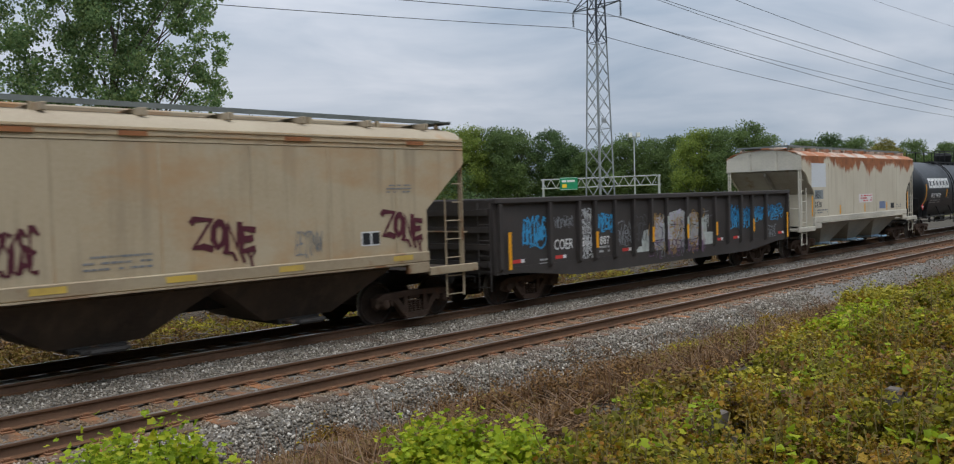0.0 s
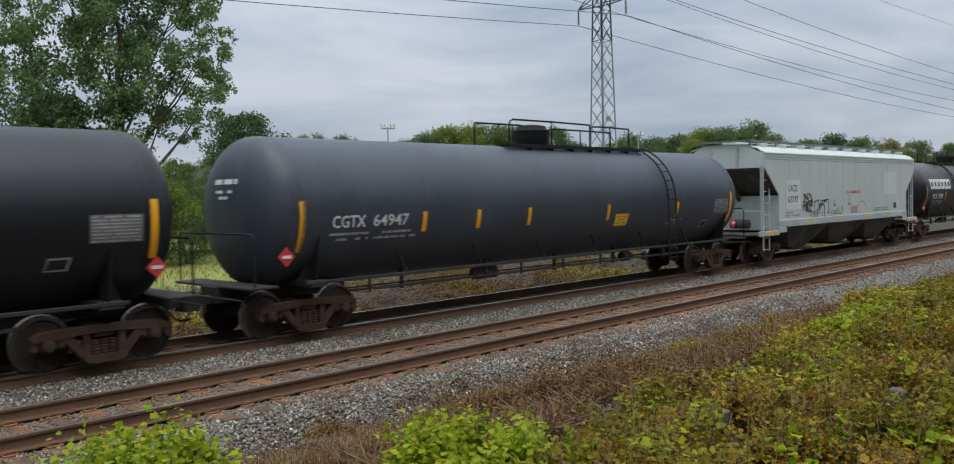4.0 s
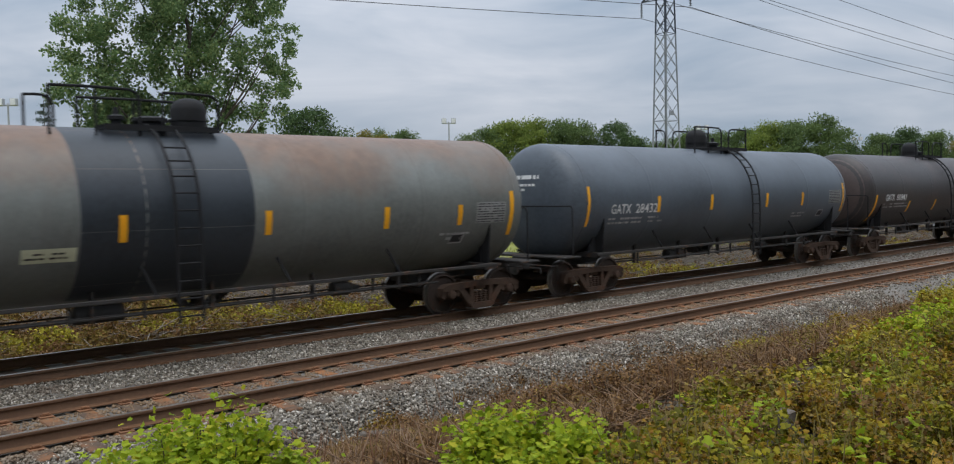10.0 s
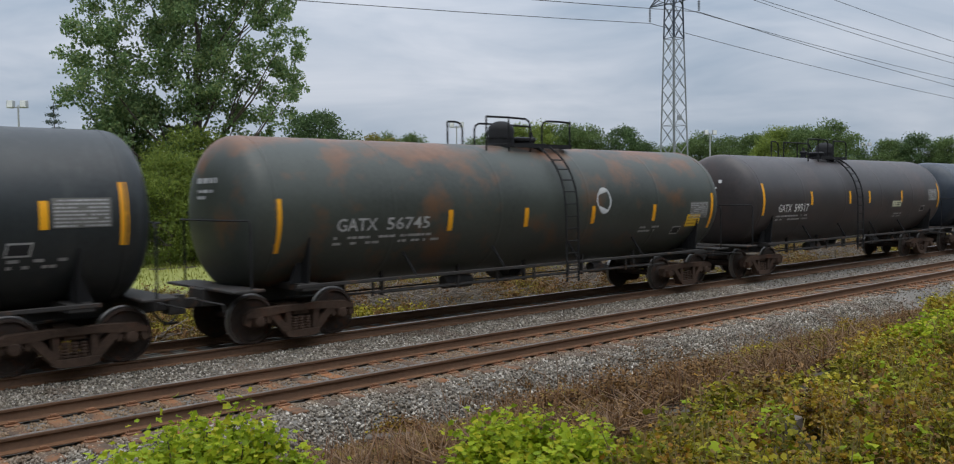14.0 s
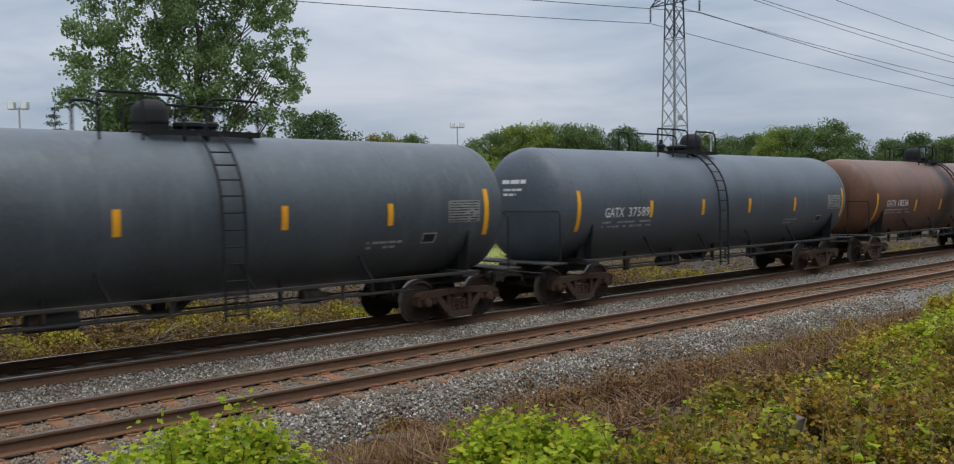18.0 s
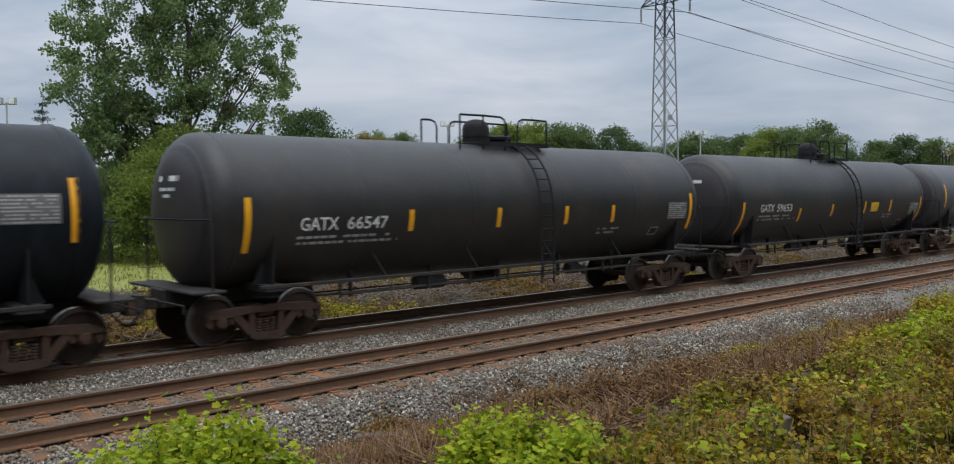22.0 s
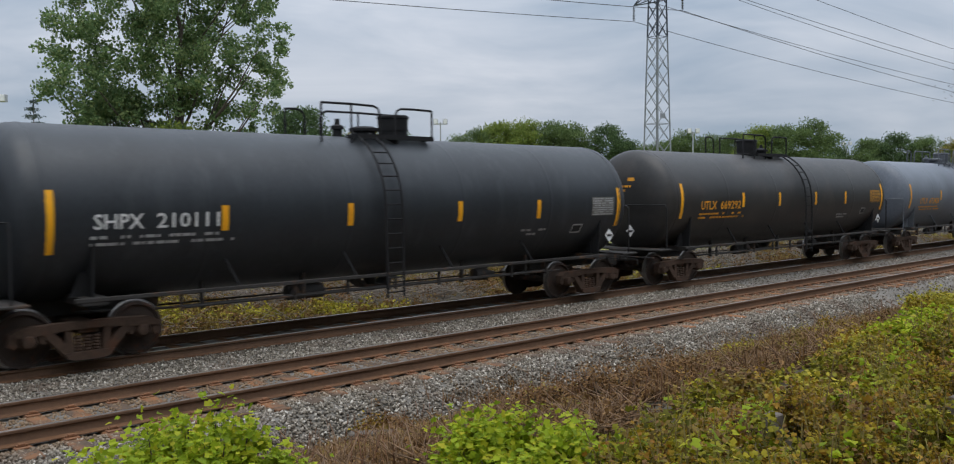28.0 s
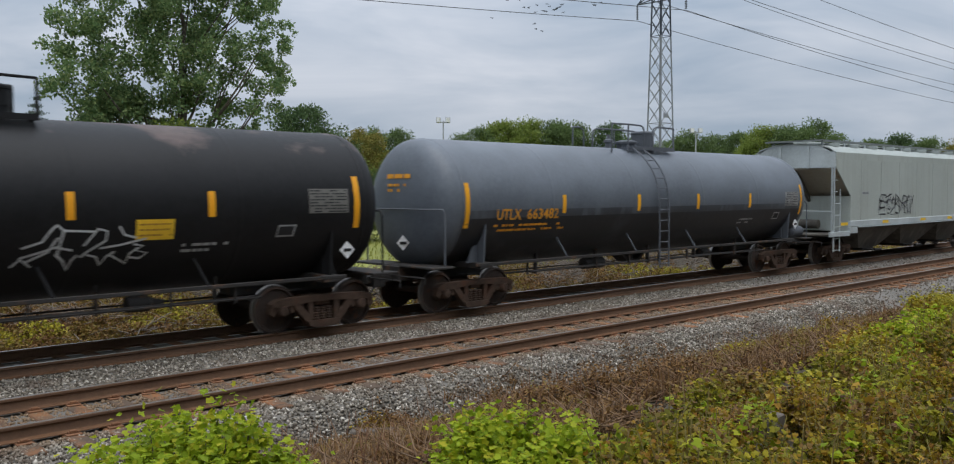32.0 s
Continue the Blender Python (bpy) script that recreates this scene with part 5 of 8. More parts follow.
def soot_run(m, x, wide, colour):
    """Spilled cargo that has run down the shell below the manway."""
    n, l = m.node_tree.nodes, m.node_tree.links
    b = n["Principled BSDF"]
    old = b.inputs["Base Color"].links[0].from_socket
    co = n.new("ShaderNodeTexCoord")
    _, raw = noise_fac(n, l, co.outputs["Object"], 0.9, 0.3, 0.7, 5.0, 0.6)
    pos = n.new("ShaderNodeSeparateXYZ")
    l.new(co.outputs["Object"], pos.inputs[0])
    off = n.new("ShaderNodeMath")
    off.operation = "MULTIPLY_ADD"
    off.inputs[1].default_value, off.inputs[2].default_value = 1.6, -0.8 - x
    l.new(raw, off.inputs[0])
    add = n.new("ShaderNodeMath")
    add.operation = "ADD"
    l.new(off.outputs[0], add.inputs[0])
    l.new(pos.outputs["X"], add.inputs[1])
    far = n.new("ShaderNodeMath")
    far.operation = "ABSOLUTE"
    l.new(add.outputs[0], far.inputs[0])
    r = n.new("ShaderNodeMapRange")
    r.inputs["From Min"].default_value, r.inputs["From Max"].default_value, r.inputs["To Max"].default_value = wide, wide * 0.2, 0.92
    l.new(far.outputs[0], r.inputs["Value"])
    l.new(mixed(n, l, r.outputs["Result"], old, colour), b.inputs["Base Color"])


crown_wear(p_rustgrey, (0.19, 0.115, 0.075), 2.7, 3.9, 0.45)
crown_wear(p_black_dust, (0.12, 0.09, 0.078), 3.1, 4.2, 0.4)
crown_wear(p_mottled, (0.17, 0.078, 0.038), 3.5, 4.0, 0.85)
crown_wear(p_scraped, (0.11, 0.08, 0.072), 3.72, 4.05, 0.6)
soot_run(p_brown, 0.15, 0.75, (0.012, 0.011, 0.011))
rust_from_roof(p_cream, 1.985, 2.06, (0.40, 0.145, 0.055))
p_grey_hop = worn("hopper_grey", (0.53, 0.575, 0.535), dark=(0.46, 0.495, 0.455), light=(0.61, 0.65, 0.61), rough=0.6, big=0.4, streak=(0.44, 0.47, 0.44), streak_lo=0.5, streak_hi=0.85)
p_grey_old = worn("hopper_grey_old", (0.41, 0.445, 0.405), dark=(0.34, 0.365, 0.33), light=(0.48, 0.515, 0.475), rough=0.7, big=0.4, streak=(0.33, 0.34, 0.30), streak_lo=0.5, streak_hi=0.85)
p_trim_beige = worn("trim_beige", (0.38, 0.31, 0.205), dark=(0.26, 0.19, 0.12), rough=0.7, spots=(0.24, 0.12, 0.055), spot_scale=1.3)
p_trim_cream = worn("trim_cream", (0.58, 0.54, 0.45), rough=0.7)
end_sheet_paint = worn("end_sheet", (0.36, 0.33, 0.27), dark=(0.24, 0.20, 0.14), light=(0.44, 0.41, 0.35), rough=0.8, big=0.7, spots=(0.24, 0.16, 0.09), spot_scale=1.2)
p_trim_grey = worn("trim_grey", (0.46, 0.50, 0.50), rough=0.6)
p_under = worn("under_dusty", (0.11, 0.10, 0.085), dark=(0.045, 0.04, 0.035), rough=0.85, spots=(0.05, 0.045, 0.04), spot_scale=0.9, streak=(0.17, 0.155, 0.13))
# brown underside, its base colour darkened to carry the deep shade below the body
p_under_shaded = worn("under_brown", (0.085, 0.06, 0.042), dark=(0.045, 0.032, 0.024), rough=0.9, spots=(0.055, 0.042, 0.033), spot_scale=0.9, streak=(0.11, 0.08, 0.055))
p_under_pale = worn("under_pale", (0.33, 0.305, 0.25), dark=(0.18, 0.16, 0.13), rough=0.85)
p_gate_blue = worn("gate_blue", (0.22, 0.36, 0.50), dark=(0.30, 0.33, 0.35), rough=0.7)
p_gondola = worn("gondola_black", (0.056, 0.048, 0.044), rough=0.7, spots=(0.065, 0.052, 0.046), spot_scale=1.2, big=0.8)
rust_paint = worn("rust_sheet", (0.34, 0.13, 0.05), dark=(0.24, 0.085, 0.035), light=(0.42, 0.2, 0.09), rough=0.9, big=1.5)
spray_maroon = worn("spray_maroon", (0.10, 0.018, 0.03), rough=0.6, bump=0)
spray_black = worn("spray_black", (0.03, 0.03, 0.032), rough=0.6, bump=0)
spray_blue = worn("spray_blue", (0.05, 0.33, 0.62), rough=0.6, bump=0)
spray_white = worn("spray_white", (0.55, 0.56, 0.56), rough=0.7, bump=0, big=3.0)
spray_lilac = worn("spray_lilac", (0.48, 0.46, 0.58), dark=(0.40, 0.33, 0.25), light=(0.6, 0.6, 0.62), rough=0.7, bump=0, big=2.5, spots=(0.22, 0.18, 0.35), spot_scale=2.0)
spray_ochre = worn("spray_ochre", (0.42, 0.26, 0.08), rough=0.7, bump=0)
spray_dull = worn("spray_dull", (0.22, 0.23, 0.24), rough=0.7, bump=0, big=3.0)
red_letters = worn("red_letters", (0.62, 0.10, 0.08), rough=0.6, bump=0)
black_letters = worn("black_letters", (0.03, 0.035, 0.04), rough=0.6, bump=0)
band_dark = tank_paint("band_dark", (0.034, 0.042, 0.052))
band_brown = tank_paint("band_brown", (0.044, 0.032, 0.025), spots=(0.06, 0.042, 0.03), lo=0.5, hi=0.7)


def logo_blocks(car, skin, x0, x1, z, high):
    """A bold white trade mark, drawn as six plain open squares."""
    g = Geo()
    w, t = (x1 - x0) / 6, 0.135
    zl, zh = z - high / 2, z + high / 2
    for k in range(6):
        a, c = x0 + k * w, x0 + (k + 0.91) * w
        for xa, xb, za, zb in ((a, c, zl, zl + t), (a, c, zh - t, zh), (a, a + t, zl + t, zh - t), (c - t, c, zl + t, zh - t)):
            cells = 3
            base = len(g.v)
            g.v += [skin.put(x, za + (zb - za) * i / cells, 0.006) for i in range(cells + 1) for x in (xa, xb)]
            g.f += [(base + 2 * i, base + 2 * i + 1, base + 2 * i + 3, base + 2 * i + 2) for i in range(cells)]
    part("trade_mark", make_mesh("trade_mark", g, 0, fix=False), white_paint, car, "bold white trade mark")


# --- the cars in order, front first ---
A = dict(tan=7.06, r=1.49, zc=2.44, depth=0.62)
B = dict(tan=8.75, r=1.55, zc=2.48, depth=0.76)
C = dict(tan=7.75, r=1.49, zc=2.44, depth=0.64)


def red_placards(car, skin, head):
    for x in (-B["tan"] - 0.35, B["tan"] + 0.12):
        diamond(car, x, -1.48, 1.62, 0.19, placard_red, label="red diamond hazard placard")
        part("placard_panel", kept("placard_panel", lambda: Geo().slab([(-0.1, -0.03), (0.1, -0.03), (0.1, 0.03), (-0.1, 0.03)], -0.009, 0.0)), placard_white, car, at=(x, -1.488, 1.62))


def white_placards(half):
    def make(car, skin, head):
        for x, y in ((-half - 0.87, -0.45), (half - 0.4, -1.46)):
            diamond(car, x, y, 1.58, 0.17, placard_white, label="white diamond hazard placard")
            part("placard_panel", kept("placard_panel_dark", lambda: Geo().slab([(-0.09, -0.03), (0.09, -0.03), (0.09, 0.03), (-0.09, 0.03)], -0.009, 0.0)), panel_black, car, at=(x, y - 0.008, 1.58))
    return make


def with_all(*makers):
    def make(car, skin, head):
        for f in makers:
            f(car, skin, head)
    return make


def lpg_words(car, skin, head):
    word(car, skin, "LIQUEFIED PETROLEUM GAS", 5.5, 7.3, 2.2, 0.13, white_paint)


# where the ladder stands when it is not just behind the middle
LADDERS = {"GATX 56721": -0.78, "GATX 60841": 0.52, "GATX 72246": -0.65, "GATX 59517": -0.61, "GATX 37589": -0.76, "GATX 37691": 0.52}


def build_train():
    hopper_car(6.06, 7.09, 8.24, 7.05, p_beige, p_trim_beige, p_under_shaded, "weathered beige covered hopper with maroon graffiti", extras=beige_marks, roof_paint=roof_beige)
    gondola_car(23.70, 6.50, 8.28, p_gondola, "black ribbed gondola covered with blue and lilac graffiti", gondola_marks)
    hopper_car(39.97, 5.58, 6.75, 5.55, p_cream, p_trim_cream, p_under_pale, "cream covered hopper with rust running off its roof", side_top=3.78, roof=4.34, curved=True, extras=cream_marks, gates=p_gate_blue, ribs=4, foot=0.5, roof_paint=rust_roof)
    tank_car(57.62, 8.10, paint=p_black, fit_paint=p_fit_black, marks=(-8.62, -5.0, -2.77, -0.6, 2.36, 5.28, 8.83), zm=2.28, text="PROX 94738", tx=(-7.74, -6.09), tz=2.17, ink=white_paint,
             label="glossy black pressure tank car with white lettering", lpg=True, extras=with_all(procor_mark, red_placards, sprayed_four), seed=4, lad=-4.23, **B)
    tank_car(78.18, 8.32, paint=p_slate_mid, fit_paint=p_fit_black, marks=(-8.75, -5.51, -3.77, -1.92, 1.5, 5.18, 8.6), zm=2.18, text="CGTX 64947", tx=(-8.03, -5.99), tz=2.25, ink=white_paint,
             label="dark slate pressure tank car with a dull finish", lpg=True, extras=with_all(red_placards, yellow_plate(2.2, 1.95)), seed=5, lad=4.6, **B)
    hopper_car(97.50, 7.09, 8.24, 7.05, p_grey_hop, p_trim_grey, p_under, "pale grey covered hopper with black scrawled graffiti", extras=grey_marks)
    tank_car(116.75, 8.08, paint=p_black_dust, fit_paint=p_fit_black, marks=(-8.72, -5.45, -2.51, 0.16, 2.83, 5.3, 8.74), zm=2.2, text="PROX 33888", tx=(-7.76, -6.0), tz=2.19, ink=white_paint,
             label="black pressure tank car with faint rusty dust", lpg=True, extras=with_all(procor_mark, red_placards, pale_plate(-3.3, 2.24), yellow_plate(6.0, 1.75)), seed=7, lad=-4.23, **B)
    tank_car(136.90, 8.05, paint=p_black, fit_paint=p_fit_black, marks=(-8.5, -5.44, -2.64, 0.1, 2.7, 5.16, 8.7), zm=2.22, text="PROX 33995", tx=(-7.69, -5.97), tz=2.21, ink=white_paint,
             label="black pressure tank car with chalky scrawls", lpg=True, extras=with_all(procor_mark, red_placards, lpg_words, pale_plate(1.1, 2.2), sprayed_eight), seed=8, lad=-4.23, **B)
    rows = (
        (155.41, p_rustgrey, p_fit_black, (-6.95, -3.93, -1.8, 0.79, 3.43, 5.39, 6.95), 2.22, "GATX 56721", (-6.15, -4.25), 2.05, dull_white, "grey tank car with a rusty tint and a dark middle band", with_all(painted_band(-2.45, 0.52, band_dark, -70, 250), pale_plate(-2.9, 1.85), grey_head, dark_head_plate)),
        (172.03, p_bluegrey, p_fit_black, (-6.98, -4.03, -1.44, 1.71, 4.01, 7.0), 2.29, "GATX 28432", (-6.07, -4.1), 2.2, white_paint, "blue-grey tank car with worn white lettering", None),
        (188.74, p_brownblack, p_fit_black, (-6.85, -3.62, -0.88, 1.97, 6.98), 1.82, "GATX 60841", (-6.02, -4.07), 2.2, white_paint, "brownish black tank car with low orange strips", brown_head),
        (205.42, p_black_green, p_fit_black, (-6.9, -3.83, -1.19, 0.57, 4.44, 5.8, 7.0), 2.5, "GATX 72246", (-5.95, -3.95), 2.09, white_paint, "blue-black tank car with wide orange strips", None),
        (222.14, p_mottled, p_fit_black, (-6.98, -2.9, -0.61, 1.74, 4.23, 6.96), 2.2, "GATX 56745", (-5.73, -3.46), 2.18, dull_white, "dark tank car mottled with large orange rust patches", with_all(peeled_spot, yellow_plate(6.1, 1.95))),
        (238.92, p_brownblack, p_fit_black, (-6.95, -3.89, -1.09, 0.48, 3.31, 6.98), 2.48, "GATX 59517", (-6.03, -4.08), 2.18, white_paint, "brownish black tank car with bright lettering", pale_plate(2.9, 2.2)),
        (255.58, p_navy, p_fit_black, (-6.95, -3.9, -0.76, 1.6, 4.05, 6.98), 2.25, "GATX 56729", (-5.97, -4.0), 2.11, dull_white, "dark navy tank car with chalk writing along its side", chalk_words),
        (272.28, p_slate, p_fit_black, (-6.61, -3.94, -1.17, 1.83, 4.2, 6.8), 2.37, "GATX 56772", (-5.9, -4.05), 2.24, white_paint, "slate grey tank car with clean white lettering", None),
        (289.03, p_bluegrey, p_fit_black, (-6.88, -3.99, -1.57, 0.9, 3.64, 6.97), 2.31, "GATX 37589", (-5.9, -4.07), 2.25, white_paint, "blue-grey tank car in smooth paint", None),
        (305.75, p_brown, p_fit_black, (-6.91, -3.36, -0.82, 1.98, 4.32, 6.98), 2.1, "GATX 18256", (-6.07, -4.13), 2.21, white_paint, "red-brown tank car with sooty streaks", None),
        (322.46, p_black_blue, p_fit_black, (-6.85, -3.43, -0.46, 1.72, 4.57, 6.98), 2.53, "GATX 37761", (-6.02, -4.1), 2.11, white_paint, "blue-black tank car with a white tag on its side", sprayed_small),
        (339.20, p_black_dusty, p_fit_black, (-6.85, -3.16, -0.64, 1.64, 3.43, 6.92), 2.2, "GATX 66547", (-5.78, -3.76), 2.19, white_paint, "dusty black tank car with bright lettering", taupe_head),
        (355.96, p_black_dusty, p_fit_black, (-6.95, -3.32, -0.99, 1.66, 3.95, 6.92), (1.9, 1.95, 2.06, 2.12, 2.15, 1.98), "GATX 59653", (-5.95, -3.94), 2.2, white_paint, "dusty black tank car with a yellow notice", with_all(yellow_plate(2.5, 2.12), taupe_head)),
        (372.63, p_taupe, p_fit_black, (-6.92, -3.81, -0.68, 1.92, 4.59, 6.98), 2.48, "GATX 37691", (-5.86, -3.88), 2.19, white_paint, "dark slate tank car with a brown band over its middle", with_all(painted_band(-2.48, 0.95, band_brown, 4, 176), painted_band(0.95, 2.2, band_brown, -18, 176), painted_band(-3.8, 0.95, p_slate_dark, -75, 4), painted_band(2.2, 7.0, p_navy_dark, -75, 255), taupe_head)),
        (389.36, p_pale, p_fit_grey, (-6.91, -3.5, -1.47, 1.69, 3.67, 6.95), 2.4, "UTLX 669275", (-5.81, -3.7), 2.18, amber_paint, "pale blue-grey tank car with amber lettering", white_placards(7.03)),
    )
    for i, (u, p, fp, marks, zm, text, tx, tz, ink, label, ex) in enumerate(rows):
        tank_car(u, 6.31, paint=p, fit_paint=fp, marks=marks, zm=zm, text=text, tx=tx, tz=tz, ink=ink, label=label, extras=ex, seed=20 + i, flip=text.startswith("U"), lad=LADDERS.get(text, -0.41 if text.startswith("U") else 0.77), **A)
    tank_car(406.70, 7.0, paint=p_pale_b, fit_paint=p_fit_black, marks=(-7.6, -4.27, -1.19, 2.34, 4.84, 7.61), zm=2.38, text="SHQX 6020", tx=(-6.5, -3.86), tz=1.92, ink=white_paint,
             label="worn grey tank car with brown rust clouds", extras=white_placards(7.72), seed=60, flip=True, lad=-0.39, **C)
    rows = (
        (424.11, p_slate_dark, p_fit_black, (-6.96, -4.08, -1.44, 1.44, 3.95, 7.0), 2.31, "SHPX 210111", (-6.31, -4.19), 2.3, white_paint, "dark slate tank car with white placards", white_placards(7.03), False),
        (440.88, p_black_dusty, p_fit_black, (-6.84, -3.5, -1.2, 1.35, 3.7, 6.9), 2.42, "UTLX 669292", (-5.86, -3.65), 2.28, amber_paint, "dusty black tank car with amber lettering", white_placards(7.03), True),
        (457.66, p_pale, p_fit_grey, (-6.89, -3.5, -1.51, 1.49, 3.68, 6.95), 2.42, "UTLX 672426", (-5.85, -3.68), 2.2, amber_paint, "pale blue-grey tank car with faded amber lettering", white_placards(7.03), True),
        (474.43, p_scraped, p_fit_black, (-6.88, -3.51, -1.36, 1.51, 3.83, 6.85), 2.51, "UTLX 674320", (-5.87, -3.68), 2.19, amber_paint, "black tank car with scraped top and a white tag", with_all(white_placards(7.03), sprayed_last, yellow_plate(2.85, 2.1)), True),
    )
    for i, (u, p, fp, marks, zm, text, tx, tz, ink, label, ex, flip) in enumerate(rows):
        tank_car(u, 6.31, paint=p, fit_paint=fp, marks=marks, zm=zm, text=text, tx=tx, tz=tz, ink=ink, label=label, extras=ex, seed=70 + i, flip=True, lad=0.53 if i == 1 else -0.48, **A)
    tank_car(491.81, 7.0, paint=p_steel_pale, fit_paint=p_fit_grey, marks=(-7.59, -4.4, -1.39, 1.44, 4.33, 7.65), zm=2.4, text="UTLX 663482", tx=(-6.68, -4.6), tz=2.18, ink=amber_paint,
             label="steel grey tank car with a dark lower half and amber lettering", extras=with_all(painted_band(-7.75, 7.75, p_lower_dark, -80, -13), painted_band(-7.75, 7.75, p_lower_edge, -13, -6), white_placards(7.72)), seed=90, flip=True, lad=-0.46, **C)
    hopper_car(510.1, 7.09, 8.24, 7.05, p_grey_old, p_trim_grey, p_under, "pale grey covered hopper with a black tag", curved=True, extras=last_marks, roof_paint=roof_grey)


p_slate_dark = tank_paint("slate_dark", (0.029, 0.034, 0.040), streak=(0.045, 0.05, 0.056))
p_slate_mid = tank_paint("slate_mid", (0.058, 0.068, 0.084), streak=(0.06, 0.068, 0.082))
p_taupe = tank_paint("taupe", (0.075, 0.072, 0.076), spots=(0.055, 0.06, 0.068), lo=0.45, hi=0.65)
p_taupe_dark = tank_paint("taupe_dark", (0.05, 0.044, 0.046))
p_taupe_head = tank_paint("taupe_head", (0.11, 0.082, 0.074), spots=(0.075, 0.056, 0.05), lo=0.5, hi=0.7)
p_head_grey = tank_paint("head_grey", (0.120, 0.138, 0.142))
p_black_green = tank_paint("black_green", (0.028, 0.034, 0.036), streak=(0.046, 0.05, 0.05))
# dark lower part of the steel grey shell and its mid-toned upper edge
p_lower_dark = tank_paint("soot_coat", (0.022, 0.024, 0.027), spots=(0.045, 0.05, 0.056), lo=0.55, hi=0.75)
p_lower_edge = tank_paint("soot_edge", (0.06, 0.067, 0.077), spots=(0.11, 0.125, 0.145), lo=0.5, hi=0.65, scale=1.4, stretch=(1.0, 1.0, 0.3))
p_steel_pale = tank_paint("steel_pale", (0.13, 0.148, 0.172), streak=(0.10, 0.115, 0.135))
roof_grey = worn("roof_grey", (0.33, 0.36, 0.34), dark=(0.27, 0.29, 0.275), rough=0.75, big=0.6)
roof_beige = worn("roof_beige", (0.36, 0.30, 0.21), dark=(0.28, 0.22, 0.15), light=(0.44, 0.37, 0.27), rough=0.8, big=0.6, spots=(0.34, 0.20, 0.10), spot_scale=0.7)
rust_roof = worn("rust_roof", (0.44, 0.39, 0.33), dark=(0.36, 0.24, 0.17), light=(0.5, 0.42, 0.35), rough=0.8, big=0.8, spots=(0.34, 0.13, 0.055), spot_scale=0.9, spot_lo=0.44, spot_hi=0.54)


def procor_mark(car, skin, head):
    logo_blocks(car, skin, -8.15, -4.56, 2.83, 0.52)
    patch(car, skin, -4.78, -4.5, 2.02, 2.28, dull_white, "stencil_frame", "small white framed square")
    patch(car, skin, -4.75, -4.53, 2.05, 2.25, panel_black, "stencil_field", lift=0.009)


def yellow_plate(x, z):
    def make(car, skin, head):
        patch(car, skin, x - 0.32, x + 0.32, z - 0.17, z + 0.17, panel_yellow, "warning_plate", "yellow warning notice")
        for k in range(3):
            bars(car, skin, x - 0.27, x + 0.27, z - 0.09 + k * 0.09, 0.03, amber_panel, k)
    return make


def pale_plate(x, z):
    def make(car, skin, head):
        patch(car, skin, x - 0.4, x + 0.4, z - 0.11, z + 0.11, panel_pale, "notice_plate", "pale yellow notice")
        bars(car, skin, x - 0.35, x + 0.35, z + 0.03, 0.03, panel_black, 1)
        bars(car, skin, x - 0.35, x + 0.35, z - 0.04, 0.03, panel_black, 2)
    return make


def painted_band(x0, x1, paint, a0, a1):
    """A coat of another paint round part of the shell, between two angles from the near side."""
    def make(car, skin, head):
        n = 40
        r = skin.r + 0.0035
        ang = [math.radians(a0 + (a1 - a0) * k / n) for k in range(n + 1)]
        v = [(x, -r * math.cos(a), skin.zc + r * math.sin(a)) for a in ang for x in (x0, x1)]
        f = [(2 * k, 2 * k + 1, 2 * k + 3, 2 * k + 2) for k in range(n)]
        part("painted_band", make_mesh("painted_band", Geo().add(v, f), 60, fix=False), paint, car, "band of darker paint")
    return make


def dark_head_plate(car, skin, head):
    patch(car, head, -0.55, 0.35, 2.72, 3.22, panel_black, "head_panel", "black panel on the tank end", cols=6, rows=6)


def painted_head(car, head, material, label):
    g = Geo()
    n, m = 36, 8
    v = [head.put(1.46 * (q / m) * math.cos(2 * math.pi * k / n), head.zc + 1.46 * (q / m) * math.sin(2 * math.pi * k / n), 0.004) for q in range(m + 1) for k in range(n)]
    f = [(q * n + k, q * n + (k + 1) % n, (q + 1) * n + (k + 1) % n, (q + 1) * n + k) for q in range(1, m) for k in range(n)] + [tuple(n + k for k in range(n))]
    part("painted_head", make_mesh("painted_head", g.add(v, f), 60, fix=False), material, car, label)


def brown_head(car, skin, head):
    painted_head(car, head, p_taupe_head, "faded red-brown tank end")


def taupe_head(car, skin, head):
    painted_head(car, head, p_taupe_dark, "dull taupe tank end")


def grey_head(car, skin, head):
    painted_head(car, head, p_head_grey, "plain blue-grey tank end")


def peeled_spot(car, skin, head):
    g = Geo()
    n = 18
    v = [skin.put(2.15 + 0.28 * math.cos(2 * math.pi * k / n) * (1 + 0.08 * math.sin(k * 5)), 2.55 + 0.33 * math.sin(2 * math.pi * k / n)) for k in range(n)]
    part("round_patch", make_mesh("round_patch", g.add(v, [tuple(range(n))]), 0, fix=False), spray_white, car, "round patch of flaking white paint")


def chalk_words(car, skin, head):
    word(car, skin, "ANCIENT ASTRONAUTS", -5.9, -2.4, 1.55, 0.2, spray_dull, "chalk_writing")
    word(car, skin, "EZEKI", -1.45, -0.5, 1.5, 0.2, spray_dull, "chalk_writing")
    word(car, skin, "2 KINGS 2:11", 1.2, 2.9, 1.5, 0.18, spray_dull, "chalk_writing")
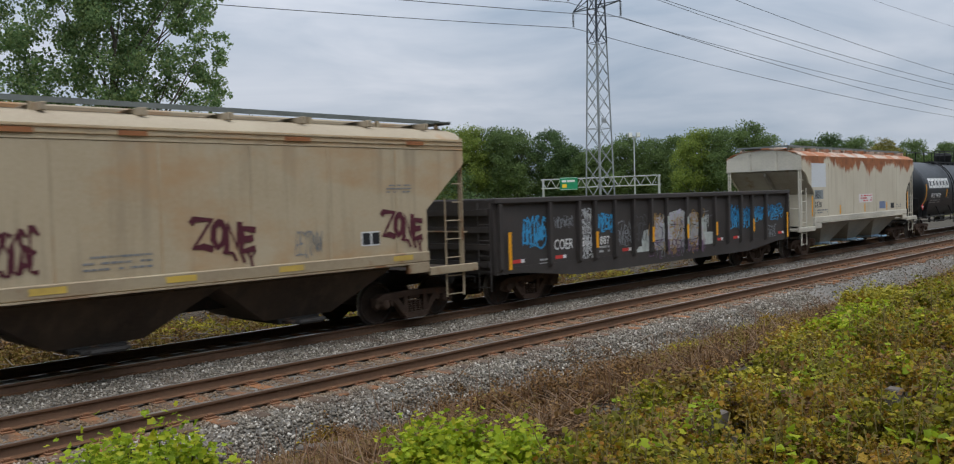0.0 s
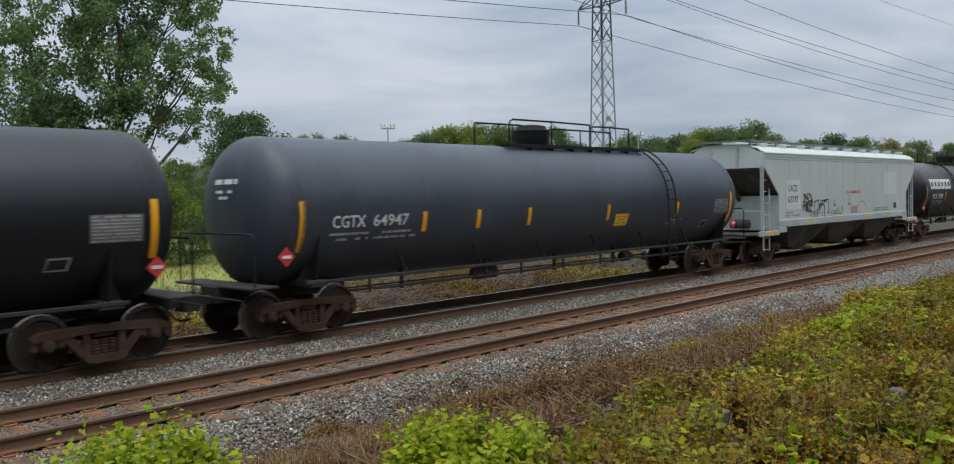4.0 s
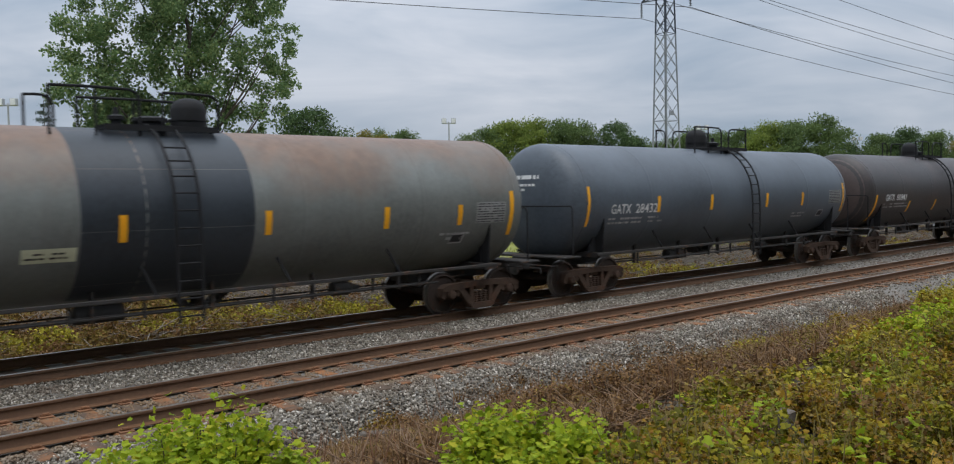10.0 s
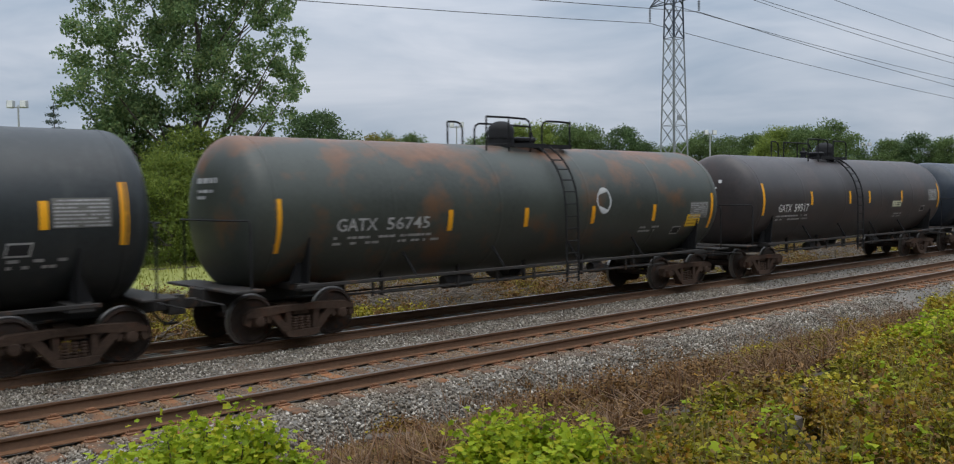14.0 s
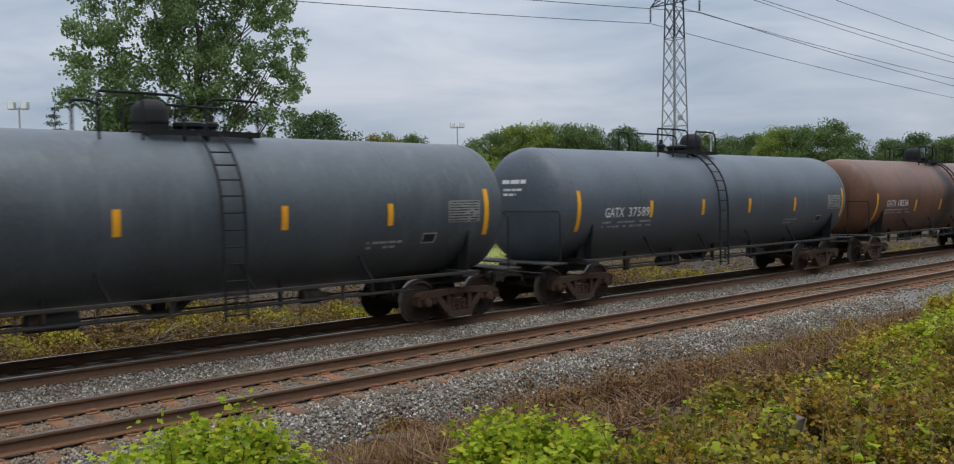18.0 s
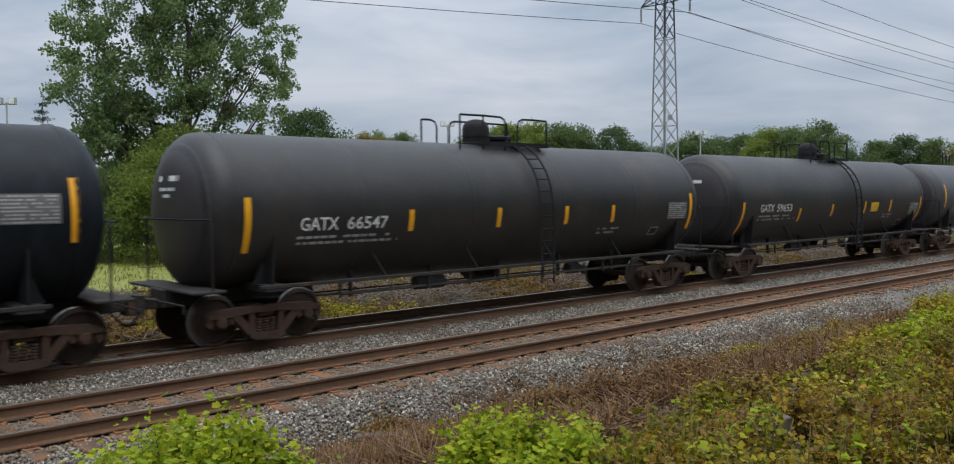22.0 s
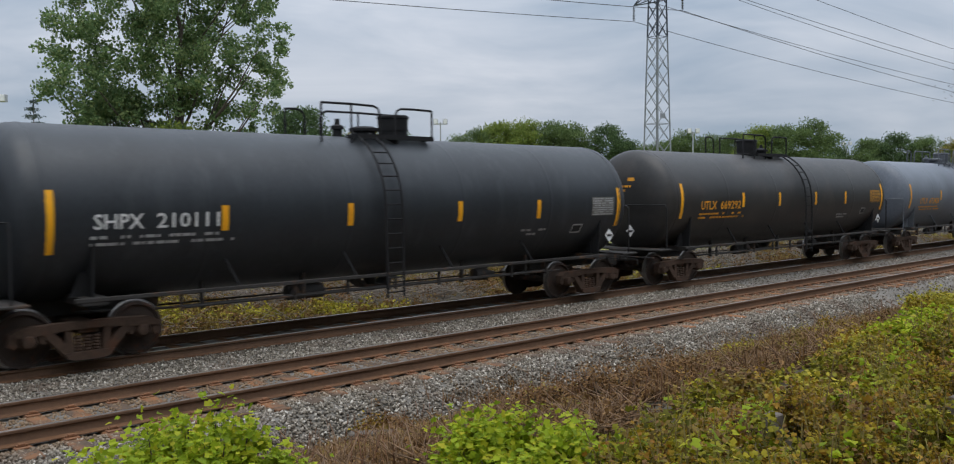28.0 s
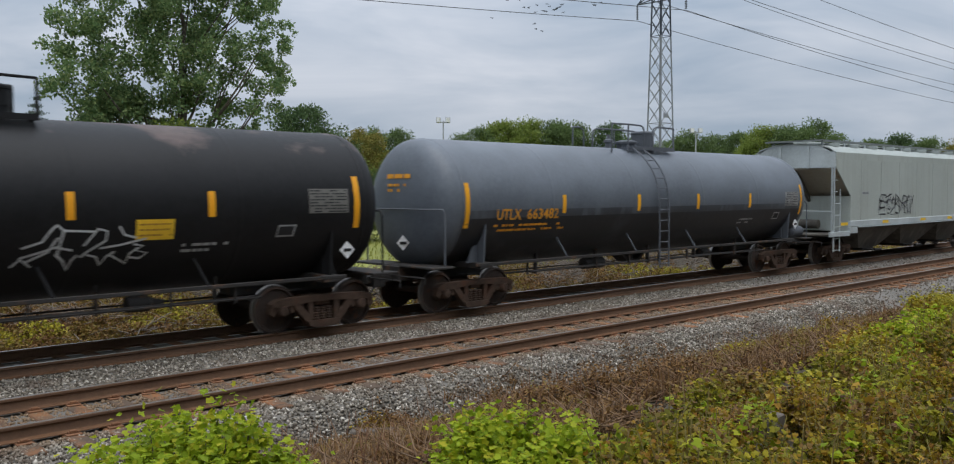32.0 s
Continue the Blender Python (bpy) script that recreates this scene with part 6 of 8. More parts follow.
    word(car, skin, "ISAIAH", 3.6, 4.9, 1.5, 0.2, spray_dull, "chalk_writing")


def sprayed_four(car, skin, head):
    scrawl(car, skin, -2.95, -2.35, 1.75, 2.2, spray_white, 41, 5, 0.03, "white sprayed tag")
    scrawl(car, skin, -0.3, 0.9, 1.9, 2.25, spray_blue, 42, 4, 0.05, "blue sprayed tag")
    scrawl(car, skin, 3.3, 4.0, 1.55, 1.95, spray_white, 43, 7, 0.035, "white sprayed tag")
    yellow_plate(-1.2, 2.32)(car, skin, head)


def sprayed_eight(car, skin, head):
    scrawl(car, skin, -3.65, -2.95, 2.45, 2.8, spray_dull, 44, 4, 0.025, "faint chalk tag")
    word(car, skin, "MAGOO/12", -3.55, -0.7, 1.78, 0.3, spray_dull, "chalk_writing")


def sprayed_small(car, skin, head):
    scrawl(car, skin, 2.0, 2.75, 1.75, 2.2, spray_white, 45, 6, 0.03, "white sprayed tag")
    patch(car, skin, 3.5, 4.3, 1.9, 2.3, spray_dull, "smeared_panel", "smeared white panel", slant=0.1)


def sprayed_last(car, skin, head):
    sprayed(car, skin, 0.7, 2.75, 1.5, 2.25, spray_white, 0.035, STAR_TAG, "large angular white sprayed tag")


STAR_TAG = (((0.0, 0.12), (0.06, 0.28), (0.14, 0.1)), ((0.05, 0.3), (0.16, 0.38), (0.3, 0.5), (0.42, 0.42)), ((0.06, 0.5), (0.2, 0.62), (0.26, 0.86), (0.3, 0.96), (0.35, 0.84), (0.33, 0.6), (0.31, 0.3)),
            ((0.1, 0.22), (0.24, 0.4), (0.31, 0.7)), ((0.3, 0.36), (0.36, 0.2), (0.4, 0.0), (0.42, 0.2), (0.46, 0.32)), ((0.34, 0.84), (0.48, 0.82), (0.58, 0.8)), ((0.5, 0.5), (0.6, 0.86), (0.67, 0.8), (0.66, 0.6), (0.52, 0.36), (0.48, 0.26)),
            ((0.52, 0.32), (0.6, 0.26), (0.64, 0.08), (0.68, 0.26), (0.74, 0.36)), ((0.62, 0.44), (0.78, 0.5), (0.98, 0.62)), ((0.76, 0.9), (0.8, 0.72), (0.9, 0.64)), ((0.7, 0.3), (0.84, 0.08), (0.86, 0.3), (0.92, 0.42)),
            ((0.88, 0.5), (0.96, 0.46), (0.9, 0.36), (1.0, 0.3), (0.94, 0.18), (0.86, 0.22)))


def sill_marks(car, skin, xs):
    for x in xs:
        patch(car, skin, x - 0.28, x + 0.28, 1.43, 1.54, faded_yellow if car.get("label", "").startswith("weathered") else panel_yellow, "reflector", "yellow reflective strip", lift=0.03, rows=1, cols=1)


SPRAYED_WORD = ((((0.0, 0.85), (0.15, 1.0), (0.9, 0.95), (0.1, 0.1), (0.5, 0.12), (0.95, 0.0)),), (((0.5, 1.0), (0.15, 0.75), (0.1, 0.3), (0.4, 0.0), (0.8, 0.2), (0.95, 0.65), (0.7, 0.95), (0.4, 1.0)),),
                (((0.05, 0.0), (0.2, 0.95), (0.65, 0.1), (0.85, 1.0)),), (((0.95, 0.9), (0.2, 1.0), (0.15, 0.5), (0.1, 0.0), (0.9, 0.1)), ((0.1, 0.5), (0.8, 0.55))))


def beige_marks(car, skin):
    scrawl(car, skin, -1.9, -1.1, 1.75, 2.45, spray_maroon, 11, 6, 0.08, "maroon sprayed tag")
    for x, w in ((1.42, 1.3), (5.74, 1.18)):
        for k, (a, b, z0, z1) in enumerate(((0.0, 0.34, 1.95, 2.5), (0.3, 0.52, 1.98, 2.44), (0.5, 0.78, 1.9, 2.42), (0.72, 1.0, 1.88, 2.3))):
            sprayed(car, Flat(skin.half + 0.002 * k), x + a * w, x + b * w, z0, z1, spray_maroon, 0.12, SPRAYED_WORD[k], "maroon sprayed letter")
        sprayed(car, Flat(skin.half + 0.01), x + 0.45 * w, x + w, 1.62, 1.92, spray_maroon, 0.05, (((0.0, 0.9), (0.3, 0.8), (0.4, 0.3)), ((0.5, 1.0), (0.62, 0.2)), ((0.7, 0.9), (0.8, 0.4), (0.95, 0.9)), ((0.8, 0.5), (0.84, -0.1))), "maroon sprayed flourish")
    scrawl(car, skin, -5.5, -3.6, 1.7, 2.6, spray_maroon, 14, 7, 0.08, "maroon sprayed tag")
    scrawl(car, skin, 3.57, 4.16, 1.7, 2.2, spray_dull, 15, 6, 0.028, "faint grey tag")
    for k in range(3):
        bars(car, skin, 5.9, 6.6, 3.05 - k * 0.07, 0.03, spray_dull, k)
        bars(car, skin, -0.45, 0.7, 1.95 - k * 0.1, 0.035, spray_dull, k + 4)
    patch(car, skin, 5.18, 5.68, 1.8, 2.1, white_paint, "data_square", "small white data square")
    for a in (5.22, 5.47):
        patch(car, skin, a, a + 0.2, 1.83, 2.07, panel_black, "data_square_field", lift=0.009)
    for k, (x, w) in enumerate(((-4.8, 0.5), (-1.8, 0.7), (0.2, 0.5), (3.4, 0.6), (6.5, 0.5))):
        patch(car, Flat(1.59), x, x + w, 3.92, 4.0, rust_paint, "rust_stain", "orange rust stain", lift=0.03, rows=1, cols=1)
    sill_marks(car, skin, (-6.0, -3.4, -1.0, 1.2, 3.45, 6.3))


BLOCK_LETTERS = (((0.0, 0.0), (0.06, 0.42), (0.03, 0.9), (0.3, 1.0), (0.32, 0.3), (0.35, 0.75), (0.45, 0.95), (0.95, 1.0), (0.98, 0.35), (0.9, 0.3)),
                 ((0.42, 0.55), (0.5, 0.75), (0.68, 0.72), (0.7, 0.1)), ((0.14, 0.1), (0.2, 0.7), (0.24, 0.1)), ((0.5, 0.1), (0.53, 0.4)), ((0.3, 0.7), (0.85, 0.98)))
SMALL_TAG = (((0.0, 0.7), (0.3, 0.8)), ((0.15, 0.75), (0.12, 0.1)), ((0.4, 0.6), (0.55, 0.8), (0.5, 0.4), (0.35, 0.1), (0.6, 0.1)), ((0.95, 0.7), (0.75, 0.75), (0.75, 0.4), (0.95, 0.45), (0.9, 0.0)))
LOOSE_SCRIPT = (((0.0, 0.0), (0.04, 0.6), (0.1, 0.2), (0.16, 0.6), (0.2, 0.1)), ((0.38, 0.5), (0.28, 0.5), (0.26, 0.15), (0.36, 0.1), (0.4, 0.5), (0.42, 0.1)),
                ((0.46, 0.3), (0.55, 0.55), (0.5, 0.65), (0.47, 0.2), (0.58, 0.1)), ((0.62, 0.9), (0.64, 0.1)), ((0.75, 0.5), (0.68, 0.3), (0.8, 0.1), (0.95, 0.4), (0.98, 0.8), (0.88, 0.95)))


def sprayed(car, skin, x0, x1, z0, z1, material, thick, lines, label):
    """Round-ended sprayed lines given in a box from 0 to 1."""
    g = Geo()
    lift = 0.009
    for line in lines:
        pts = [Vector((x0 + a * (x1 - x0), z0 + b * (z1 - z0))) for a, b in line]
        n = len(pts)
        for i in range(n):
            d = (pts[i] - pts[i - 1]).normalized() if i else (pts[1] - pts[0]).normalized()
            e = (pts[i + 1] - pts[i]).normalized() if i < n - 1 else d
            m = d + e
            o = Vector((-m.y, m.x)).normalized() * thick / 2 if m.length > 0.2 else Vector((-d.y, d.x)) * thick / 2
            for s in (-1, 1):
                q = pts[i] + o * s
                g.v.append(skin.put(q.x, q.y, lift))
        base = len(g.v) - 2 * n
        g.f += [(base + 2 * i, base + 2 * i + 2, base + 2 * i + 3, base + 2 * i + 1) for i in range(n - 1)]
        lift += 0.0007
    part("graffiti", make_mesh("graffiti", g, 0, fix=False), material, car, label)


def grey_marks(car, skin):
    pale = worn("patch_pale", (0.60, 0.63, 0.61), dark=(0.54, 0.57, 0.55), rough=0.6, bump=0)
    patch(car, skin, -6.42, -5.2, 1.95, 3.08, pale, "repaint_patch", "paler repainted square", lift=0.004)
    word(car, skin, "GACX", -6.32, -5.49, 2.76, 0.25, black_letters)
    word(car, skin, "63737", -6.33, -5.43, 2.34, 0.25, black_letters)
    patch(car, skin, 4.03, 5.6, 2.42, 3.42, pale, "repaint_patch", "paler repainted square", lift=0.004)
    word(car, skin, "DO NOT HAMMER ON CAR", -0.64, 1.05, 2.55, 0.13, red_letters)
    for k, z in enumerate((2.22, 2.0, 1.86)):
        scrawl(car, skin, -4.98, -4.12, z, z + 0.3, spray_black, 31 + k, 4, 0.05, "black sprayed tag")
    sprayed(car, skin, -4.98, -4.1, 1.82, 2.55, spray_black, 0.035, (((0.1, 0.5), (0.15, 0.85), (0.5, 1.0), (0.85, 0.85), (0.95, 0.5), (0.8, 0.15), (0.5, 0.0), (0.2, 0.15), (0.1, 0.5)),), "round black sprayed tag")
    sprayed(car, skin, -3.95, -2.45, 1.48, 2.28, spray_black, 0.055, BLOCK_LETTERS, "black outlined block letters")
    sprayed(car, skin, -4.42, -3.85, 1.62, 1.9, spray_black, 0.035, SMALL_TAG, "small black tag")
    sprayed(car, skin, -2.28, -1.0, 1.62, 2.0, spray_black, 0.035, LOOSE_SCRIPT, "black looping script")
    sprayed(car, skin, -2.05, -1.7, 1.98, 2.3, spray_black, 0.035, (((0.1, 0.4), (0.4, 0.0), (0.9, 0.3)), ((0.45, 0.0), (0.3, 1.0))), "black arrow mark")
    sprayed(car, skin, -0.5, 0.0, 2.0, 2.42, spray_black, 0.03, (((0.0, 0.3), (0.4, 0.0), (0.9, 0.2)), ((0.4, 0.0), (0.5, 1.0))), "black arrow mark")
    sprayed(car, skin, 0.62, 1.7, 1.72, 2.15, spray_black, 0.022, (((0.0, 0.0), (0.02, 0.55), (0.3, 0.9), (0.7, 1.0), (1.0, 0.4), (1.0, 0.1)),), "thin black curve")
    for k in range(2):
        bars(car, skin, -6.5, -5.3, 1.84 - k * 0.11, 0.05, spray_dull, 3 + k)
        bars(car, skin, 2.6, 4.6, 1.8 - k * 0.1, 0.045, spray_dull, 8 + k)
    patch(car, skin, 5.2, 5.6, 1.74, 2.0, black_letters, "data_square", "small black data square")
    patch(car, skin, -0.1, 0.6, 1.66, 1.95, worn("pink_panel", (0.45, 0.33, 0.32), rough=0.6, bump=0), "data_panel", "faded pink notice")
    sill_marks(car, skin, (-4.37, -1.3, 1.75, 4.47))
    for x in (-7.8, 7.8):
        patch(car, skin, x - 0.48, x + 0.48, 1.09, 1.18, panel_yellow, "reflector", "yellow reflective strip", lift=0.03, rows=1, cols=1)


def last_marks(car, skin):
    for j in range(3):
        scrawl(car, skin, -4.6, -1.4, 1.75 + 0.12 * j, 2.35 + 0.1 * j, (spray_black, spray_dull, spray_black)[j], 51 + j, 6, 0.045, "black and grey sprayed tag", lift=0.01 + 0.004 * j)
    bars(car, skin, -6.4, -5.4, 2.6, 0.08, spray_dull, 5)
    sill_marks(car, skin, (-7.6, -4.0, -0.2, 2.9, 5.3, 7.7))


def cream_marks(car, skin):
    patch(car, skin, -5.9, -4.45, 2.78, 3.74, worn("patch_light", (0.66, 0.68, 0.70), dark=(0.6, 0.62, 0.63), rough=0.6, bump=0), "repaint_patch", "pale blue-grey repainted square", lift=0.003)
    patch(car, skin, -5.6, -4.75, 2.3, 2.66, worn("patch_grey", (0.30, 0.33, 0.34), rough=0.6, bump=0), "repaint_patch", "grey repainted square", lift=0.004)
    word(car, skin, "AEX", -5.55, -5.0, 2.47, 0.26, black_letters)
    word(car, skin, "1828", -5.57, -4.92, 2.08, 0.25, black_letters)
    patch(car, skin, -0.8, 0.88, 2.05, 2.42, worn("pale_notice", (0.82, 0.77, 0.75), dark=(0.7, 0.64, 0.62), rough=0.6, bump=0), "notice", "white notice with red writing", lift=0.004)
    for k in range(3):
        bars(car, skin, -0.72, 0.8, 2.13 + k * 0.11, 0.06, red_letters, k)
    patch(car, skin, 1.78, 2.59, 1.72, 2.05, worn("blue_notice", (0.20, 0.25, 0.40), rough=0.6, bump=0), "notice", "small blue notice", lift=0.004)
    patch(car, skin, 3.32, 3.77, 1.7, 1.95, panel_black, "data_square", "small black data square")
    for x in (-5.85, -2.94, -0.08, 2.77, 5.76):
        big = abs(x) > 5.5
        patch(car, skin, x - 0.06, x + 0.06, 1.62, 2.44 if big else 2.0, orange_film, "reflector", "orange reflective strip", rows=1, cols=1)
    for k in range(2):
        bars(car, skin, -5.6, -4.3, 1.85 - k * 0.1, 0.05, spray_dull, k)
        bars(car, skin, 3.9, 4.8, 1.85 - k * 0.1, 0.04, spray_dull, k + 3)


RING = tuple((0.5 + 0.5 * math.cos(k * 0.7), 0.5 + 0.5 * math.sin(k * 0.7)) for k in range(10))
spray_pale = worn("spray_pale", (0.52, 0.56, 0.53), dark=(0.25, 0.27, 0.25), rough=0.7, bump=0, big=3.0)
spray_grey = worn("spray_grey", (0.46, 0.46, 0.52), dark=(0.26, 0.22, 0.2), light=(0.5, 0.5, 0.55), rough=0.7, bump=0, big=2.0, spots=(0.30, 0.22, 0.13), spot_scale=3.0)
spray_plum = worn("spray_plum", (0.16, 0.10, 0.16), rough=0.7, bump=0, big=3.0)
spray_faint = worn("spray_faint", (0.10, 0.10, 0.10), rough=0.7, bump=0, big=3.0)
spray_deep = worn("spray_deep", (0.02, 0.16, 0.34), rough=0.6, bump=0)


def blob(car, skin, x0, x1, z0, z1, material, seed, lift, label):
    """A filled patch of spray paint with an uneven edge."""
    n = 26
    cx, cz, rx, rz = (x0 + x1) / 2, (z0 + z1) / 2, (x1 - x0) / 2, (z1 - z0) / 2
    v = []
    for k in range(n):
        a = 2 * math.pi * k / n
        w = 1 + 0.28 * noise.noise((math.cos(a) * 1.6, math.sin(a) * 1.6, seed))
        c, q = math.cos(a), math.sin(a)
        v.append(skin.put(cx + rx * w * math.copysign(abs(c) ** 0.6, c), cz + rz * w * math.copysign(abs(q) ** 0.6, q), lift))
    v.append(skin.put(cx, cz, lift))
    part("graffiti", make_mesh("graffiti", Geo().add(v, [(k, (k + 1) % n, n) for k in range(n)]), 0, fix=False), material, car, label)


def gondola_marks(car, skin):
    word(car, skin, "COER", -6.0, -5.18, 1.45, 0.28, white_paint)
    word(car, skin, "801", -4.8, -4.36, 1.45, 0.24, white_paint)
    word(car, skin, "887", -3.95, -3.49, 1.45, 0.24, white_paint)
    for k in range(2):
        scrawl(car, skin, -7.24, -6.34, 1.45 + 0.1 * k, 2.22, spray_blue, 21 + 80 * k, 6, 0.05, "blue sprayed tag")
        scrawl(car, skin, -4.02, -3.2, 1.72, 2.19, spray_blue, 23 + 80 * k, 5, 0.06, "blue sprayed tag")
    sprayed(car, skin, -6.75, -6.32, 1.4, 1.95, spray_blue, 0.04, (RING,), "blue sprayed ring")
    sprayed(car, skin, -3.5, -3.16, 1.64, 2.1, spray_blue, 0.04, (RING,), "blue sprayed ring")
    sprayed(car, skin, -7.1, -6.4, 1.38, 1.6, spray_blue, 0.03, (((0, 0.9), (0.4, 0.6), (0.8, 0.0), (1.0, 0.6)),), "blue underline")
    scrawl(car, skin, -5.96, -5.16, 1.87, 2.19, spray_dull, 27, 6, 0.03, "faint grey tag")
    scrawl(car, skin, -5.9, -5.2, 1.92, 2.12, spray_dull, 29, 5, 0.025, "faint grey tag")
    for k in range(5):
        scrawl(car, skin, -4.84, -4.36, 0.78 + 0.31 * k, 1.1 + 0.31 * k, spray_white, 122 + k, 3, 0.04, "white sprayed totem")
        scrawl(car, skin, -4.8, -4.4, 0.8 + 0.31 * k, 1.14 + 0.31 * k, spray_white, 142 + k, 2, 0.03, "white sprayed totem")
    for k in range(2):
        scrawl(car, skin, -3.16, -2.42, 1.24 + 0.1 * k, 1.7 + 0.25 * k, spray_dull, 24 + 50 * k, 5, 0.035, "pale sprayed outline")
        scrawl(car, skin, -2.2, -1.6, 1.3 + 0.2 * k, 1.9 + 0.2 * k, spray_faint, 28 + 50 * k, 3, 0.03, "faint pale outline")
    for k, (x0, x1, z0, z1) in enumerate(((-2.15, -1.5, 0.7, 1.15), (-1.8, -1.35, 0.9, 1.6), (1.65, 2.05, 1.1, 1.75), (1.75, 2.5, 0.95, 1.45))):
        blob(car, skin, x0, x1, z0, z1, spray_pale, 300 + k, 0.004 + 0.0004 * k, "pale green-white sprayed cloud")
    for k, (x0, x1, z0, z1) in enumerate(((-1.3, -0.62, 0.7, 2.05), (-0.95, 0.0, 0.72, 1.7), (-0.42, 0.6, 0.72, 2.15), (0.1, 0.95, 0.75, 1.5), (0.72, 1.5, 0.75, 2.05), (0.3, 0.75, 1.2, 2.12), (1.2, 1.9, 0.8, 1.5))):
        blob(car, skin, x0, x1, z0, z1, (spray_lilac, spray_grey, spray_lilac)[k % 3], 320 + k, 0.006 + 0.0005 * k, "lilac and grey sprayed lettering")
    for k, (x0, x1, z0, z1, m) in enumerate(((-1.25, -0.6, 1.8, 2.12, spray_ochre), (-0.5, 0.5, 1.85, 2.18, spray_pale), (0.72, 1.5, 1.75, 2.1, spray_ochre), (1.6, 2.1, 1.3, 2.05, spray_pale), (-1.3, -0.4, 0.9, 1.2, spray_ochre),
                                             (0.5, 1.4, 0.8, 1.2, spray_plum), (-0.5, 0.3, 0.75, 1.1, spray_plum), (-0.2, 0.4, 1.25, 1.6, spray_ochre), (-1.0, 1.3, 1.0, 1.9, spray_pale), (-1.2, 1.5, 0.85, 1.9, spray_black))):
        scrawl(car, skin, x0, x1, z0, z1, m, 340 + k, 5, 0.035, "sprayed outline and drips", lift=0.012 + 0.001 * k)
    sprayed(car, skin, 1.6, 2.6, 1.6, 2.1, spray_dull, 0.025, (((0.0, 0.9), (0.6, 1.0)), ((0.4, 0.5), (1.0, 0.8), (0.95, 0.4))), "pale sprayed flourish")
    for k, (x0, x1, z0, z1) in enumerate(((3.68, 4.3, 1.42, 2.25), (4.6, 5.1, 1.45, 2.14), (5.35, 6.15, 1.62, 2.16), (6.55, 7.75, 1.6, 2.24))):
        for j in range(3):
            scrawl(car, skin, x0, x1, z0 + 0.12 * j, z1 - 0.1 * (2 - j), spray_blue if j < 2 else spray_deep, 70 + k + 30 * j, 4, 0.055, "blue sprayed tag", lift=0.01 + 0.003 * j)
    for j in range(2):
        scrawl(car, skin, 6.56, 7.25, 0.85 + 0.2 * j, 1.2 + 0.25 * j, spray_dull, 75 + j, 4, 0.035, "pale sprayed outline")
    for k, x in enumerate((-0.51, 0.68, 1.56)):
        for j, (z0, z1, m) in enumerate(((0.92, 1.3, spray_plum), (1.3, 1.75, spray_lilac), (1.75, 2.02, spray_pale))):
            patch(car, skin, x - 0.05, x + 0.05, z0 - 0.06 * k, z1 - 0.06 * k, m, "graffiti", "lilac spray paint over a post", lift=0.124, rows=1, cols=1)
    for k in range(7):
        scrawl(car, skin, -1.5 + 0.42 * k, -0.9 + 0.46 * k, 1.45 - 0.1 * (k % 3), 2.16 - 0.12 * (k % 2), (spray_ochre, spray_white, spray_pale)[k % 3], 400 + k, 3, 0.03, "ochre and white outlines", lift=0.022 + 0.001 * k)
        scrawl(car, skin, -1.5 + 0.44 * k, -0.8 + 0.44 * k, 0.8, 1.3, (spray_plum, spray_dull, spray_ochre)[k % 3], 420 + k, 3, 0.035, "plum and ochre outlines", lift=0.03 + 0.001 * k)
    for x in (-7.88, -4.24, -1.38, 0.64, 2.52, 5.21, 7.98):
        end = abs(x) > 7
        patch(car, skin, x - 0.06, x + 0.06, 0.95 if end else 1.27, 1.87 if end else 1.72, orange_film, "reflector", "orange reflective strip", lift=0.135, rows=1, cols=1)
    for x in (-7.5, -5.8, -2.7, 2.85, 4.05, 7.6):
        patch(car, skin, x - 0.16, x + 0.16, 1.08, 1.17, placard_red, "reflector", "red reflective strip", rows=1, cols=1)
        patch(car, skin, x + 0.16, x + 0.3, 1.08, 1.17, placard_white, "reflector", "white reflective strip", rows=1, cols=1)
    for k in range(2):
        bars(car, skin, -4.1, -3.5, 1.27 - k * 0.12, 0.06, dull_white, 1 + k)
        bars(car, skin, -6.6, -6.2, 1.1 - k * 0.1, 0.05, dull_white, 4 + k)


build_train()

# ---------- trees, shrubs and weeds ----------
WIDE_V = [(0, 0, 0), (.42, .42, .10), (0, .5, -.03), (-.42, .42, .10), (0, 1, -.08)]
leaf_poplar = leafy("poplar_leaves", ((0.10, 0.17, 0.07), (0.17, 0.26, 0.105), (0.25, 0.34, 0.15), (0.34, 0.40, 0.16)), through=0.45)
leaf_dark = leafy("dark_leaves", ((0.055, 0.092, 0.04), (0.09, 0.145, 0.055), (0.13, 0.185, 0.07)), through=0.3)
leaf_mid = leafy("mid_leaves", ((0.085, 0.13, 0.05), (0.135, 0.195, 0.068), (0.19, 0.25, 0.09)), through=0.4)
leaf_willow = leafy("willow_leaves", ((0.14, 0.18, 0.10), (0.20, 0.24, 0.14), (0.27, 0.29, 0.18)))
leaf_light = leafy("light_leaves", ((0.14, 0.19, 0.045), (0.21, 0.275, 0.058), (0.29, 0.34, 0.075)), through=0.5)
leaf_yellow = leafy("yellowing_leaves", ((0.15, 0.16, 0.04), (0.24, 0.21, 0.05), (0.30, 0.24, 0.06)))
